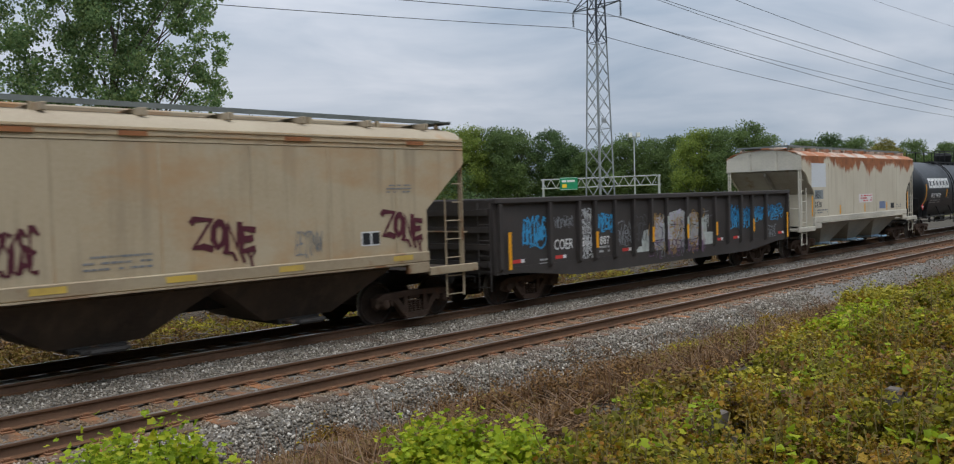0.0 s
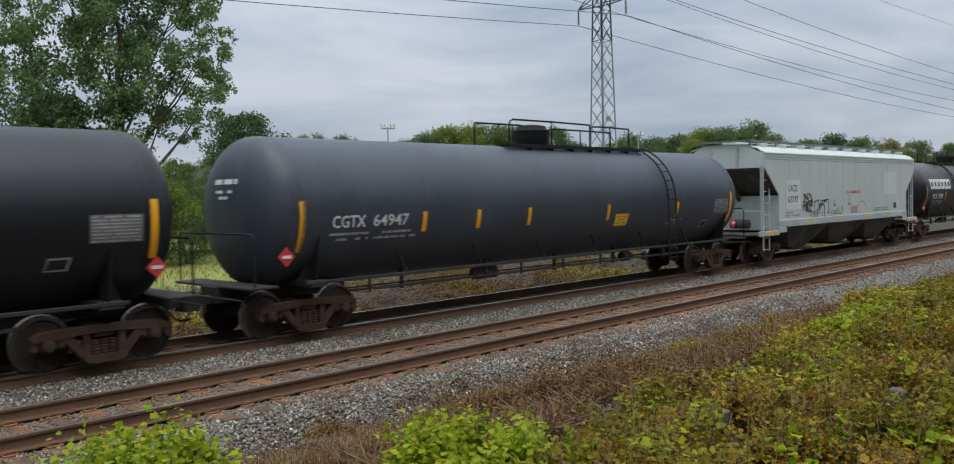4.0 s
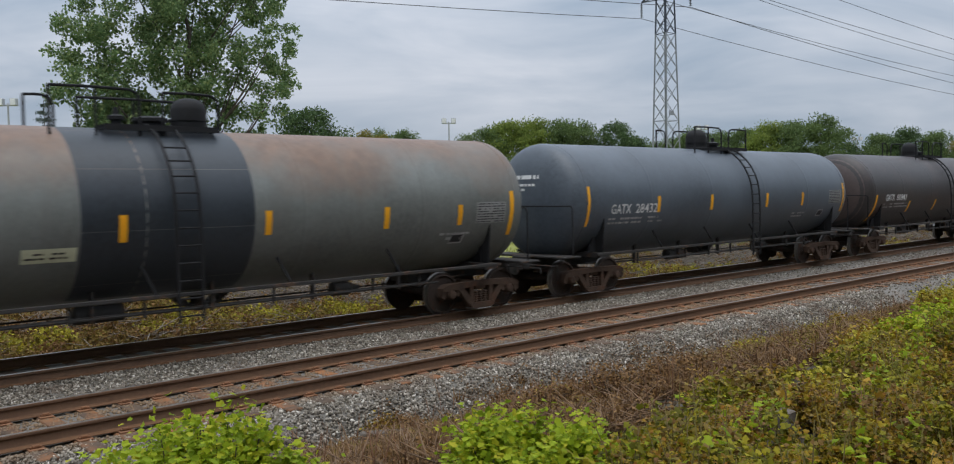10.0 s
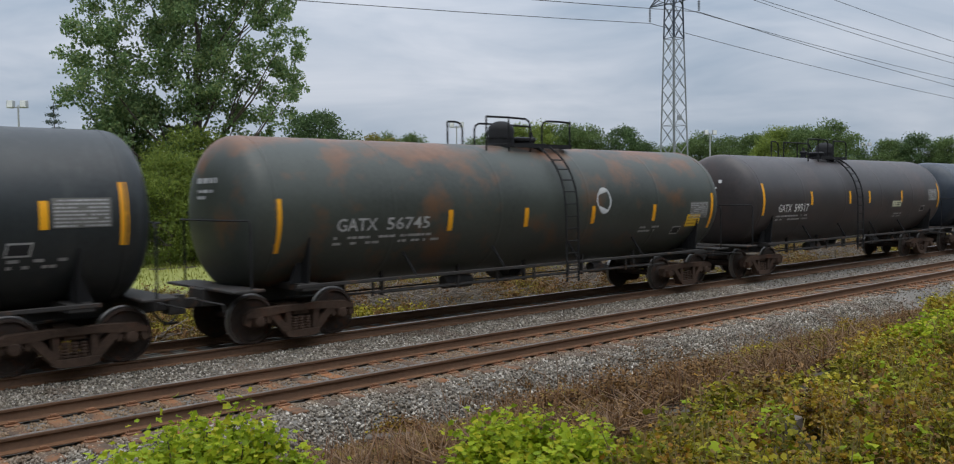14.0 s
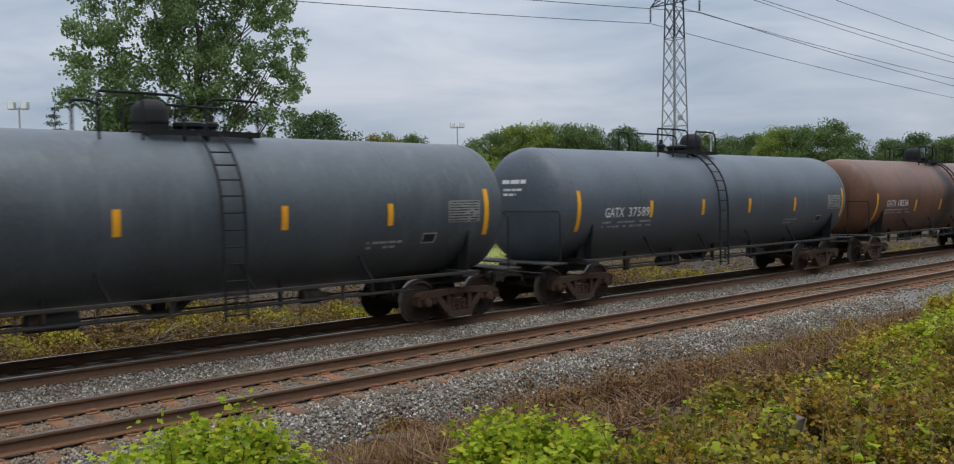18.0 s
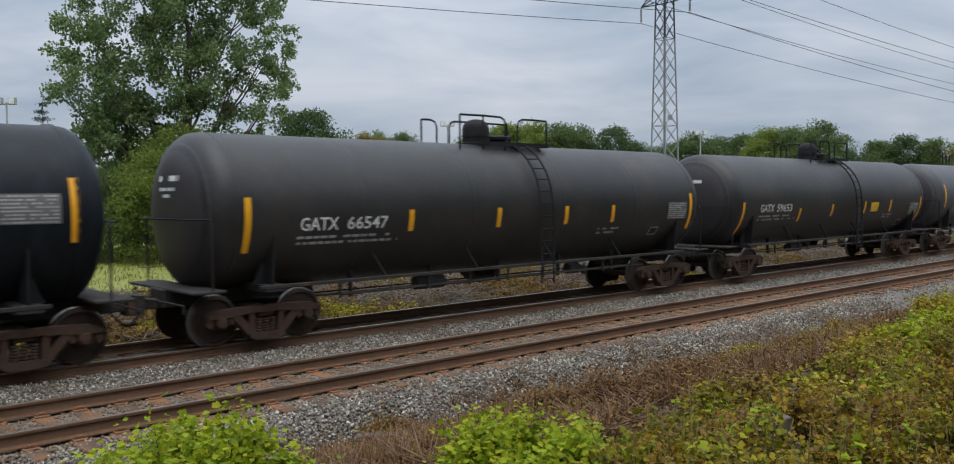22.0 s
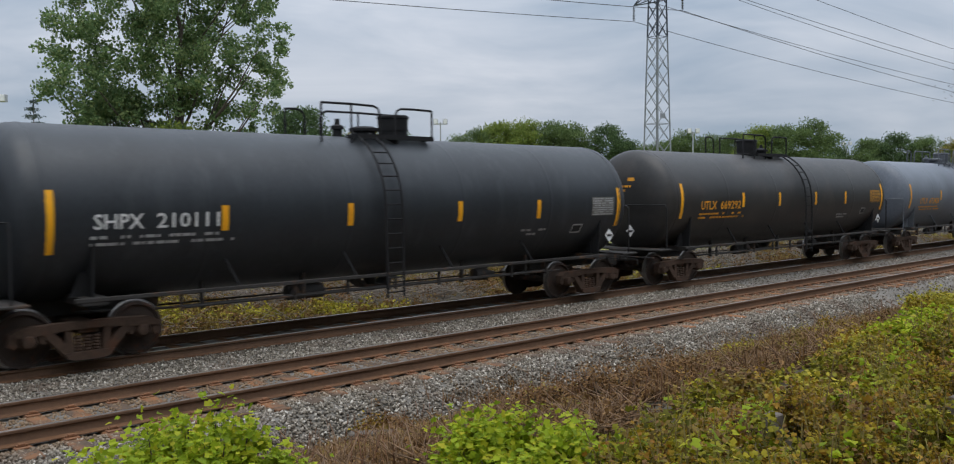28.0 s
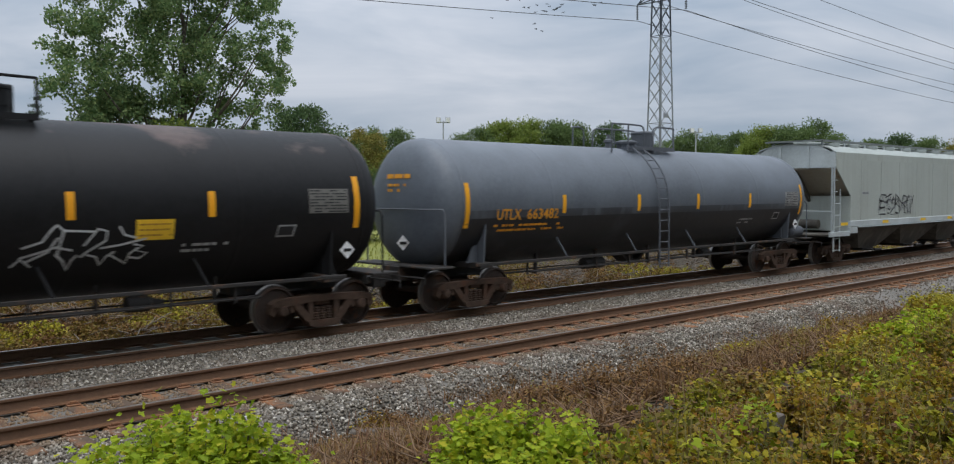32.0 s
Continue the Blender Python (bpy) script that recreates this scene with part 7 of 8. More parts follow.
leaf_needle = leafy("needles", ((0.09, 0.12, 0.105), (0.15, 0.185, 0.16)), through=0.35)


def crown_mesh(name, seed, height, radius, base, leaves, leaf, clumps, lean=0.0):
    """Leaves in clumps inside an uneven crown; returns the mesh and the middle of each clump."""
    rng = np.random.default_rng(seed)
    h = height - base
    t = rng.beta(1.5, 1.35, clumps)
    prof = np.sin(np.pi * np.clip(t * 0.93 + 0.05, 0, 1)) ** 0.65
    a = rng.uniform(0, 2 * np.pi, clumps)
    rr = 0.86 * radius * prof * np.sqrt(rng.uniform(0.08, 1.0, clumps)) * (1 + 0.22 * np.sin(3 * a + seed) + 0.12 * np.sin(5 * a + t * 9))
    cen = np.stack([rr * np.cos(a) + lean * t, rr * np.sin(a), base + h * t], 1)
    size = radius * rng.uniform(0.17, 0.33, clumps)
    pick = rng.integers(0, clumps, leaves)
    off = rng.normal(size=(leaves, 3))
    off /= np.linalg.norm(off, axis=1)[:, None]
    off *= (rng.uniform(0, 1, leaves) ** 0.45)[:, None] * size[pick][:, None] * np.array([1, 1, 0.75])
    me = scattered(name, LEAF_V, LEAF_F, cen[pick] + off, spins(rng, leaves), leaf * rng.uniform(0.65, 1.35, leaves))
    return me, cen


def trunk_geo(seed, height, r, crown, count=16):
    rng = random.Random(seed)
    g = Geo()
    pts = [Vector((0.25 * noise.noise((seed, k * 0.6, 0)) * k / 3, 0.25 * noise.noise((seed, k * 0.6, 8)) * k / 3, height * 0.86 * k / 8 - 0.15)) for k in range(9)]
    g.pipe(pts, [r * (1.25 if k == 0 else 1) * (1 - 0.86 * k / 8) for k in range(9)], 9)
    picks = sorted(range(len(crown)), key=lambda i: rng.random())[:count]
    for i in picks:
        c = Vector(crown[i])
        start = max(0.18 * height, c.z - rng.uniform(0.18, 0.35) * height)
        k = min(7.99, max(0, (start + 0.15) / (height * 0.86) * 8))
        p = pts[int(k)].lerp(pts[int(k) + 1], k - int(k))
        mid = p.lerp(c, 0.5) + Vector((0, 0, -0.04 * height))
        rr = r * (1 - 0.86 * k / 8)
        g.pipe([p, p.lerp(mid, 0.6), mid.lerp(c, 0.4), c], [rr * 0.5, rr * 0.36, rr * 0.22, rr * 0.06], 6)
    return g


def tree(label, at, height, radius, base, material, seed, leaves, leaf, clumps, trunk=0.22, key=None, group="", turn=0.0, scale=1.0, category="tree"):
    ob = thing("tree", label, category, group, at=at, rz=turn)
    if key and ("crown", key) in KEPT:
        me, tg = KEPT[("crown", key)], KEPT[("trunk", key)]
    else:
        me, cen = crown_mesh("crown", seed, height, radius, base, leaves, leaf, clumps)
        tg = make_mesh("trunk", trunk_geo(seed, height, trunk, cen, min(18, clumps)))
        if key:
            KEPT[("crown", key)], KEPT[("trunk", key)] = me, tg
    part("trunk", tg, bark, ob)
    part("crown", me, material, ob)
    ob.scale = (scale, scale, scale)
    return ob


# lobes of the tall poplar: across, height, radius
LOBES = ((-5.4, 9.2, 1.5), (-3.8, 11.4, 2.1), (-2.6, 7.4, 2.2), (-3.2, 5.0, 2.0), (0.0, 13.2, 2.5), (0.6, 16.2, 2.4), (2.9, 13.4, 1.9), (3.7, 10.8, 1.7), (5.2, 9.5, 1.3), (4.3, 7.6, 1.2),
         (1.7, 9.3, 1.6), (-1.2, 10.2, 2.0), (-3.3, 14.6, 1.9), (3.3, 15.6, 1.7), (2.3, 7.4, 1.3), (-1.5, 17.6, 1.9), (1.0, 18.6, 1.4), (-2.3, 3.0, 1.7), (-4.6, 7.0, 1.4), (-0.6, 6.6, 1.3),
         (-5.2, 12.6, 1.5), (-5.6, 14.6, 1.5), (-6.2, 10.4, 1.0), (-1.4, 12.6, 1.8), (1.3, 11.4, 1.6), (0.2, 8.4, 1.4), (-0.4, 15.2, 2.0), (5.0, 11.8, 1.2), (4.6, 14.2, 1.5), (-3.4, 9.4, 1.6))


def big_poplar(at):
    ob = thing("tree", "tall poplar with airy green crown and a few yellow leaves", "tree", at=at)
    rng = np.random.default_rng(3)
    across, away = np.array([0.914, -0.407, 0]), np.array([0.407, 0.914, 0])
    cen, size = [], []
    for a, z, r in LOBES:
        for k in range(15):
            d = rng.normal(size=3)
            d *= r * rng.uniform(0.35, 0.95) / np.linalg.norm(d)
            cen.append(across * (a * 0.98) + away * rng.uniform(-2.6, 2.6) + np.array([0, 0, z]) + d)
            size.append(r * rng.uniform(0.18, 0.44))
    cen, size = np.array(cen), np.array(size)
    n = 64000
    pick = rng.choice(len(cen), n, p=size ** 2 / (size ** 2).sum())
    off = rng.normal(size=(n, 3))
    off *= (rng.uniform(0, 1, n) ** 0.4 / np.linalg.norm(off, axis=1) * size[pick])[:, None]
    part("crown", scattered("crown", WIDE_V, LEAF_F, cen[pick] + off, spins(rng, n), 0.165 * rng.uniform(0.6, 1.35, n)), leaf_poplar, ob)
    part("trunk", trunk_geo(3, 19.0, 0.30, cen[::6], 34), bark, ob)


def bearing(az, dist, z=-0.5):
    return (dist * math.sin(radians(az)), dist * math.cos(radians(az)), z)


WOOD_WEST = (
    (11.7, 100, 7.1, "m"), (13.8, 100, 7.6, "m"), (15.7, 105, 7.2, "d"), (17.6, 100, 7.2, "m"), (20, 110, 7.7, "m"), (22.1, 110, 7.7, "d"),
    (24.6, 110, 7.7, "m"), (27.2, 105, 7.8, "m"), (29.6, 105, 8.6, "m"), (29, 78, 5.9, "w"), (31.4, 92, 12.2, "R"), (33.5, 96, 8.6, "d"), (35.3, 100, 10.0, "y"),
    (36, 160, 14.3, "m"), (37.6, 160, 14.3, "m"), (39, 150, 11.9, "d"), (36.5, 110, 7.8, "l"), (39.5, 110, 7.7, "d"), (41.6, 152, 12.6, "m"),
    (43, 152, 14.0, "m"), (44.4, 152, 15.5, "l"),
)
WOOD_EAST = (
    (46.2, 152, 15.2, "l"), (48, 152, 15.0, "m"), (49.4, 152, 14.5, "m"), (51.5, 152, 14.4, "d"), (52.7, 152, 12.0, "d"), (53.9, 150, 10.6, "m"),
    (55, 150, 11.2, "m"), (56.4, 152, 12.9, "m"), (58, 152, 12.3, "m"), (59.5, 152, 12.9, "m"), (61, 132, 12.0, "l"), (62.4, 132, 12.1, "m"),
    (64.1, 128, 12.4, "m"), (65.5, 170, 10.6, "d"), (67.2, 170, 12.2, "m"), (68.7, 170, 12.6, "d"), (70.3, 170, 11.9, "m"), (71.8, 175, 11.5, "y"),
    (73.3, 180, 11.4, "m"), (75.1, 190, 11.4, "m"),
)


def build_trees():
    big_poplar((20.4, 45.7, -0.5))
    tree("young poplar sprouting under the tall one", bearing(20.2, 49.5), 8.5, 3.3, 0.6, leaf_poplar, 9, 7000, 0.25, 60, 0.16)
    # fresh green shrubs at the poplar's foot
    for i, (az, d, sc) in enumerate(((19.5, 46, 0.85), (22.2, 44.5, 1.0), (25.0, 45, 0.95), (27.6, 46.5, 0.8), (16.6, 47, 0.75), (23.6, 47.5, 1.25), (13.5, 46, 0.8))):
        tree("fresh green shrub round the foot of the poplar", bearing(az, d), 5.2, 3.0, 0.0, leaf_light if i % 3 else leaf_mid, 33, 9000, 0.15, 90, 0.08, key="fresh%d" % (i % 2), group="shrubs under the poplar", turn=i * 97, scale=sc, category="shrub")
    # hedge of shrubs behind the field
    for i in range(15):
        az = 8 + i * 2.6
        tree("dense green shrub at the edge of the field", bearing(az, 54 + (i * 7) % 5), 5.2, 3.2, 0.0, (leaf_mid, leaf_dark, leaf_light)[(i * 5) % 3], 30, 7000, 0.17, 90, 0.08, key="shrub%d" % (i % 3), group="shrubs along the field", turn=i * 77, scale=0.75 + 0.12 * ((i * 3) % 4), category="shrub")
    # far wood: heading, distance, height, kind
    kinds = {"m": (leaf_mid, "full green tree in the wood beyond the road"), "d": (leaf_dark, "dark green maple in the wood beyond the road"), "l": (leaf_light, "light green tree in the wood beyond the road"),
             "R": (leaf_dark, "broad dark maple with a rounded crown"), "w": (leaf_willow, "feathery grey-green willow before the wood"), "y": (leaf_yellow, "yellowing tree far along the line")}
    for i, (az, d, hgt, kind) in enumerate(WOOD_WEST + WOOD_EAST):
        k = i % 5
        mat, lab = kinds[kind]
        tree(lab, bearing(az, d), 12.0, 5.0, 0.2, mat, 50 + k, 19000, 0.29, 140, 0.2, key="far%d" % k, group="wood beyond the road", turn=i * 67, scale=hgt / 12.0)
    for i in range(34):
        az = 7 + i * 2.1
        tree("tree in the hazy far wood", bearing(az, 205 + (i * 37) % 23), 12.0, 5.0, 0.2, (leaf_mid, leaf_dark)[i % 2], 50, 5200, 0.52, 85, 0.2, key="far%d" % (i % 5), group="far wood", turn=i * 41, scale=0.86 + 0.05 * (i % 4))
    # unseen tree belt closing the near side, added to darken tank reflections
    for i in range(27):
        tree("unseen leafy tree behind the bank that darkens tank reflections", (-62 + 6.6 * i, -13.5 - 2.5 * ((i * 5) % 4) / 3, 1.1), 12.0, 5.0, 0.2, (leaf_mid, leaf_dark)[i % 2], 50, 5200, 0.52, 85, 0.2, key="far%d" % (i % 5), group="trees behind the bank", turn=i * 53, scale=1.12 + 0.06 * (i % 4))
    # unseen wood left of the poplar, added so the tank ends reflect dark
    for i in range(18):
        tree("unseen leafy tree beside the field that darkens tank ends", bearing(-82 + 4.9 * i, 47 + (i * 11) % 9), 12.0, 5.0, 0.2, (leaf_mid, leaf_dark, leaf_mid)[i % 3], 50, 5200, 0.52, 85, 0.2, key="far%d" % (i % 5), group="wood beside the field", turn=i * 83, scale=1.05 + 0.08 * (i % 4))
    # spruce
    sp = thing("tree", "slender dark spruce standing above the shrubs", "tree", at=(23.35, 81.73, -0.5))
    rng2 = np.random.default_rng(2)
    spots = []
    limbs = Geo()
    for w in range(15):
        zc = 1.6 + 9.9 * (w / 14) ** 0.9
        reach = 3.7 * (1.04 - w / 14) ** 0.8
        for k in range(6):
            a = rng2.uniform(0, 2 * np.pi)
            r = reach * rng2.uniform(0.6, 1.12)
            tip = Vector((r * math.cos(a), r * math.sin(a), zc + 0.18 * r - 0.10 * r * r))
            mid = Vector((0.5 * r * math.cos(a), 0.5 * r * math.sin(a), zc + 0.02 * r))
            limbs.pipe([(0, 0, zc), mid, tip], [0.03, 0.02, 0.008], 4)
            for t in np.linspace(0.2, 1.0, max(5, int(r * 9))):
                p = (Vector((0, 0, zc)).lerp(mid, t * 2) if t < 0.5 else mid.lerp(tip, t * 2 - 1))
                for _ in range(5):
                    spots.append((p.x + rng2.normal(0, 0.13), p.y + rng2.normal(0, 0.13), p.z - abs(rng2.normal(0, 0.14))))
    pl = np.array(spots)
    part("crown", scattered("crown", LEAF_V, LEAF_F, pl, spins(rng2, len(pl)), 0.2 * rng2.uniform(0.6, 1.3, len(pl))), leaf_needle, sp)
    part("boughs", limbs, bark, sp)
    part("trunk", Geo().rod((0, 0, -0.1), (0, 0, 11.9), 0.16, 0.02, 8), bark, sp)


build_trees()

# ---------- pylon and its wires ----------
pylon_steel = worn("pylon_steel", (0.25, 0.265, 0.29), dark=(0.13, 0.14, 0.155), light=(0.42, 0.435, 0.46), rough=0.6, metal=0.2, big=0.3)
# darker steel for legs, braces and arms above about 17 m
pylon_dark = worn("pylon_tarred_steel", (0.055, 0.065, 0.085), dark=(0.03, 0.036, 0.05), light=(0.09, 0.10, 0.12), rough=0.6, metal=0.2, big=0.3)
PYLON = Vector((65.3, 46.2, -0.5))
LINE = Vector((0.992, -0.128, 0)).normalized()
ARM = Vector((0.128, 0.992, 0)).normalized()


def build_pylon():
    py = thing("power_pylon", "tall steel lattice pylon, grey below and dark above", "pylon", at=PYLON)
    top = 30.5

    def corner(i, z):
        w = (1.95 - 0.042 * z) / 2 if z < 24 else (1.95 - 0.042 * 24) / 2 * (1 - (z - 24) / 7.5)
        a = ((1, 1), (-1, 1), (-1, -1), (1, -1))[i]
        return LINE * (a[0] * w) + ARM * (a[1] * w) + Vector((0, 0, z))
    levels = [0.0]
    while levels[-1] < top - 1.2:
        levels.append(levels[-1] + (2.1 if levels[-1] < 4 else 1.8 - 0.02 * levels[-1]))
    for i in range(4):
        part("leg", Geo().pipe([corner(i, z) for z in levels if z < 18.6], 0.07, 4), pylon_steel, py)
        part("leg", Geo().pipe([corner(i, z) for z in levels if z > 16.9], 0.074, 4), pylon_dark, py)
    for i in range(4):
        j = (i + 1) % 4
        face = part("face_lacing", Geo().pipe([corner(i, 0) * 0.5 + corner(j, 0) * 0.5 + Vector((0, 0, 0.1)), corner(i, 0.4)], 0.03, 4), pylon_steel, py)
        for k in range(len(levels) - 1):
            a, b = levels[k], levels[k + 1]
            steel = pylon_steel if a < 17.0 else pylon_dark
            part("brace", Geo().rod(corner(i, a), corner(j, b), 0.033, n=4), steel, face)
            part("brace", Geo().rod(corner(j, a), corner(i, b), 0.033, n=4), steel, face)
            if k % 5 == 0 and k:
                part("strut", Geo().rod(corner(i, a), corner(j, a), 0.033, n=4), steel, face)
    part("notice_plate", Geo().box(-0.35, 0.35, -0.02, 0.02, -0.2, 0.2), pylon_steel, py, at=LINE * -0.2 - ARM * 0.82 + Vector((0, 0, 9.9)))
    tips = []
    for z, reach, near_sag, far_sag in ((20.3, 2.9, 26.7, 23.3), (22.8, 3.5, 22.7, 22.7), (25.8, 2.9, 29.5, 29.5)):
        for s in (-1, 1):
            tip = ARM * (s * reach) + Vector((0, 0, z))
            arm = part("cross_arm", Geo().rod(corner(0, z) * 0.5 + corner(3, z) * 0.5, tip, 0.05, n=4), pylon_dark, py)
            for i in ((0, 1) if s > 0 else (2, 3)):
                part("arm_chord", Geo().rod(corner(i, z), tip, 0.05, n=4), pylon_dark, arm)
                part("arm_chord", Geo().rod(corner(i, z + 1.3), tip, 0.05, n=4), pylon_dark, arm)
            ins = part("insulator_string", Geo().turned([q for k in range(9) for q in ((-0.15 * k - 0.05, 0.03), (-0.15 * k - 0.09, 0.12), (-0.15 * k - 0.12, 0.12), (-0.15 * k - 0.14, 0.03))], 10, "z"), cable_dark, py, at=tip)
            tips.append((PYLON + tip + Vector((0, 0, -1.45)), near_sag if s < 0 else far_sag))
    tips.append((PYLON + Vector((0, 0, top)), 20.0))
    for p, sag in tips:
        for s in (-1, 1):
            pts = []
            for k in range(25):
                t = k / 24
                q = p + LINE * (s * 250 * t)
                q.z += -(sag if s > 0 else 16.0) * t * (1 - t)
                pts.append(q)
            ob = part("power_cable", Geo().pipe(pts, 0.028 if p is not tips[-1][0] else 0.018, 5), cable_dark)
            tagged(ob, "dark overhead power cable hanging between pylons", "cable", "overhead cables")
    for s in (-1, 1):
        copy_thing(py, pose(*(PYLON + LINE * (s * 250)), 0, 0, 0))


build_pylon()


def floodlight(at, height, turn):
    ob = thing("floodlight_mast", "tall grey mast with a pair of floodlights", "floodlight", "floodlight masts", at=at, rz=turn)
    part("mast", kept("mast", lambda: Geo().rod((0, 0, 0), (0, 0, 12.0), 0.14, 0.08, 10)), galvanised, ob)
    part("cross_bar", kept("cross_bar", lambda: Geo().box(-0.75, 0.75, -0.05, 0.05, 11.75, 11.87)), galvanised, ob)
    for x in (-0.6, 0.6):
        lamp = part("lamp_head", kept("lamp_head", lambda: Geo().box(-0.3, 0.3, -0.25, 0.25, -0.35, 0.35, 0.05)), galvanised, ob, at=(x, -0.1, 12.1))
        part("lamp_glass", kept("lamp_glass", lambda: Geo().box(-0.24, 0.24, -0.27, -0.252, -0.28, 0.28)), placard_white, lamp)
    ob.scale = (1, 1, height / 12.0)


for at, hgt in (((71.55, 83.55, -0.5), 12.1), ((21.9, 87.3, -0.5), 12.0), ((109, 70.9, -0.5), 11.8), ((155.4, 69.0, -0.5), 11.4)):
    floodlight(at, hgt, -40)


def build_gantry():
    a, b = Vector(bearing(51.0, 120)), Vector(bearing(58.5, 112))
    ob = thing("sign_gantry", "white steel truss gantry with a green road sign", "road sign", at=a)
    d = b - a
    ln = d.length
    ob.rotation_euler = (0, 0, math.atan2(d.y, d.x))
    for x in (0.0, ln):
        part("gantry_post", Geo().rod((x, 0, 0), (x, 0, 5.6), 0.16, n=10), galvanised, ob)
    for z in (4.3, 5.5):
        for y in (-0.5, 0.5):
            part("truss_chord", Geo().rod((0, y, z), (ln, y, z), 0.07, n=6), galvanised, ob)
    n = 22
    for k in range(n):
        x0, x1 = ln * k / n, ln * (k + 1) / n
        z0, z1 = (4.3, 5.5) if k % 2 else (5.5, 4.3)
        part("truss_web", Geo().rod((x0, -0.5, z0), (x1, -0.5, z1), 0.05, n=5), galvanised, ob)
    sign_green = worn("sign_green", (0.01, 0.24, 0.12), rough=0.5, bump=0)
    x = ln * 0.18
    sign = part("sign_panel", Geo().box(x, x + 2.7, -0.72, -0.64, 4.0, 5.7, 0.02), sign_green, ob, "green road sign")
    part("sign_border", Geo().box(x + 0.06, x + 2.64, -0.728, -0.724, 5.6, 5.64).box(x + 0.06, x + 2.64, -0.728, -0.724, 4.06, 4.10), placard_white, sign)
    part("sign_line", Geo().box(x + 0.3, x + 1.0, -0.729, -0.724, 5.05, 5.35).box(x + 1.15, x + 2.3, -0.729, -0.724, 5.05, 5.35), placard_white, sign)
    part("route_shield", Geo().box(x + 0.35, x + 1.05, -0.729, -0.724, 4.3, 4.8), panel_yellow, sign)


build_gantry()


# ---------- weeds on the near bank and along the line ----------
weed_green = leafy("weed_green", ((0.095, 0.056, 0.009), (0.27, 0.185, 0.016), (0.42, 0.31, 0.022), (0.30, 0.125, 0.02), (0.33, 0.265, 0.018)), through=0.35)
weed_dull = leafy("weed_dull", ((0.10, 0.07, 0.022), (0.20, 0.15, 0.032), (0.22, 0.11, 0.04), (0.27, 0.21, 0.04)))
weed_bright = leafy("weed_bright", ((0.17, 0.24, 0.016), (0.30, 0.40, 0.024), (0.42, 0.50, 0.03), (0.52, 0.46, 0.035)), through=0.45)
weed_deep = leafy("weed_deep", ((0.08, 0.08, 0.011), (0.175, 0.165, 0.015), (0.29, 0.265, 0.02), (0.40, 0.335, 0.024)), through=0.35)
weed_brown = leafy("weed_brown", ((0.06, 0.032, 0.014), (0.18, 0.095, 0.036), (0.32, 0.185, 0.07), (0.15, 0.075, 0.028)))
green_stem = worn("green_stem", (0.15, 0.125, 0.03), dark=(0.09, 0.055, 0.02), rough=0.9, big=2.0)
dry_red = worn("dry_red", (0.15, 0.068, 0.034), dark=(0.085, 0.04, 0.02), rough=0.95, big=2.0)
weed_yellow = leafy("weed_yellow", ((0.20, 0.20, 0.03), (0.36, 0.31, 0.03), (0.50, 0.40, 0.04)))
weed_orange = leafy("weed_orange", ((0.35, 0.19, 0.03), (0.40, 0.24, 0.03), (0.25, 0.20, 0.04)))
dead_grass = leafy("dead_grass", ((0.07, 0.04, 0.022), (0.22, 0.135, 0.068), (0.35, 0.235, 0.125), (0.20, 0.10, 0.05)), through=0.2)
dry_stalk = worn("dry_stalk", (0.155, 0.088, 0.046), dark=(0.052, 0.028, 0.016), light=(0.34, 0.225, 0.13), rough=0.95, big=2.0)
grey_stick = worn("grey_stick", (0.185, 0.15, 0.118), dark=(0.09, 0.07, 0.055), light=(0.33, 0.29, 0.25), rough=0.95, big=2.0)
BLADE_V = [(-.5, 0, 0), (.5, 0, 0), (.35, .1, .55), (-.35, .1, .55), (0, .3, 1.0)]
BLADE_F = [(0, 1, 2, 3), (3, 2, 4)]


def lands(x, y):
    return np.array([max(land_z(a, b), ballast_top(b) - 0.03) if 9.1 < b < 10.6 else land_z(a, b) for a, b in zip(x, y)])


def leaf_carpet(name, label, material, seed, x, y, high, leaf, per, category="weeds"):
    """Weeds: upright stems of leaves standing at (x, y), each up to 'high' tall."""
    rng = np.random.default_rng(seed)
    n = len(x)
    z = lands(x, y)
    lump = np.array([max(0.12, 0.8 + 0.8 * noise.noise((a * 0.7, b * 0.7, seed)) + 1.25 * noise.noise((a * 1.9, b * 1.9, seed))) for a, b in zip(x, y)])
    h = np.asarray(high) * rng.uniform(0.45, 1.0, n) * lump
    rep = np.repeat(np.arange(n), per)
    t = rng.uniform(0.1, 1, n * per) ** 0.7
    sway = rng.normal(0, 0.10, (n, 2))
    pl = np.stack([x[rep] + sway[rep, 0] * t + rng.normal(0, 0.07, n * per), y[rep] + sway[rep, 1] * t + rng.normal(0, 0.07, n * per), z[rep] + h[rep] * t], 1)
    me = scattered(name, WIDE_V, LEAF_F, pl, spins(rng, n * per, 1.25), leaf * rng.uniform(0.6, 1.4, n * per))
    tagged(part(name, me, material, label=label), kind="stuff", category=category)


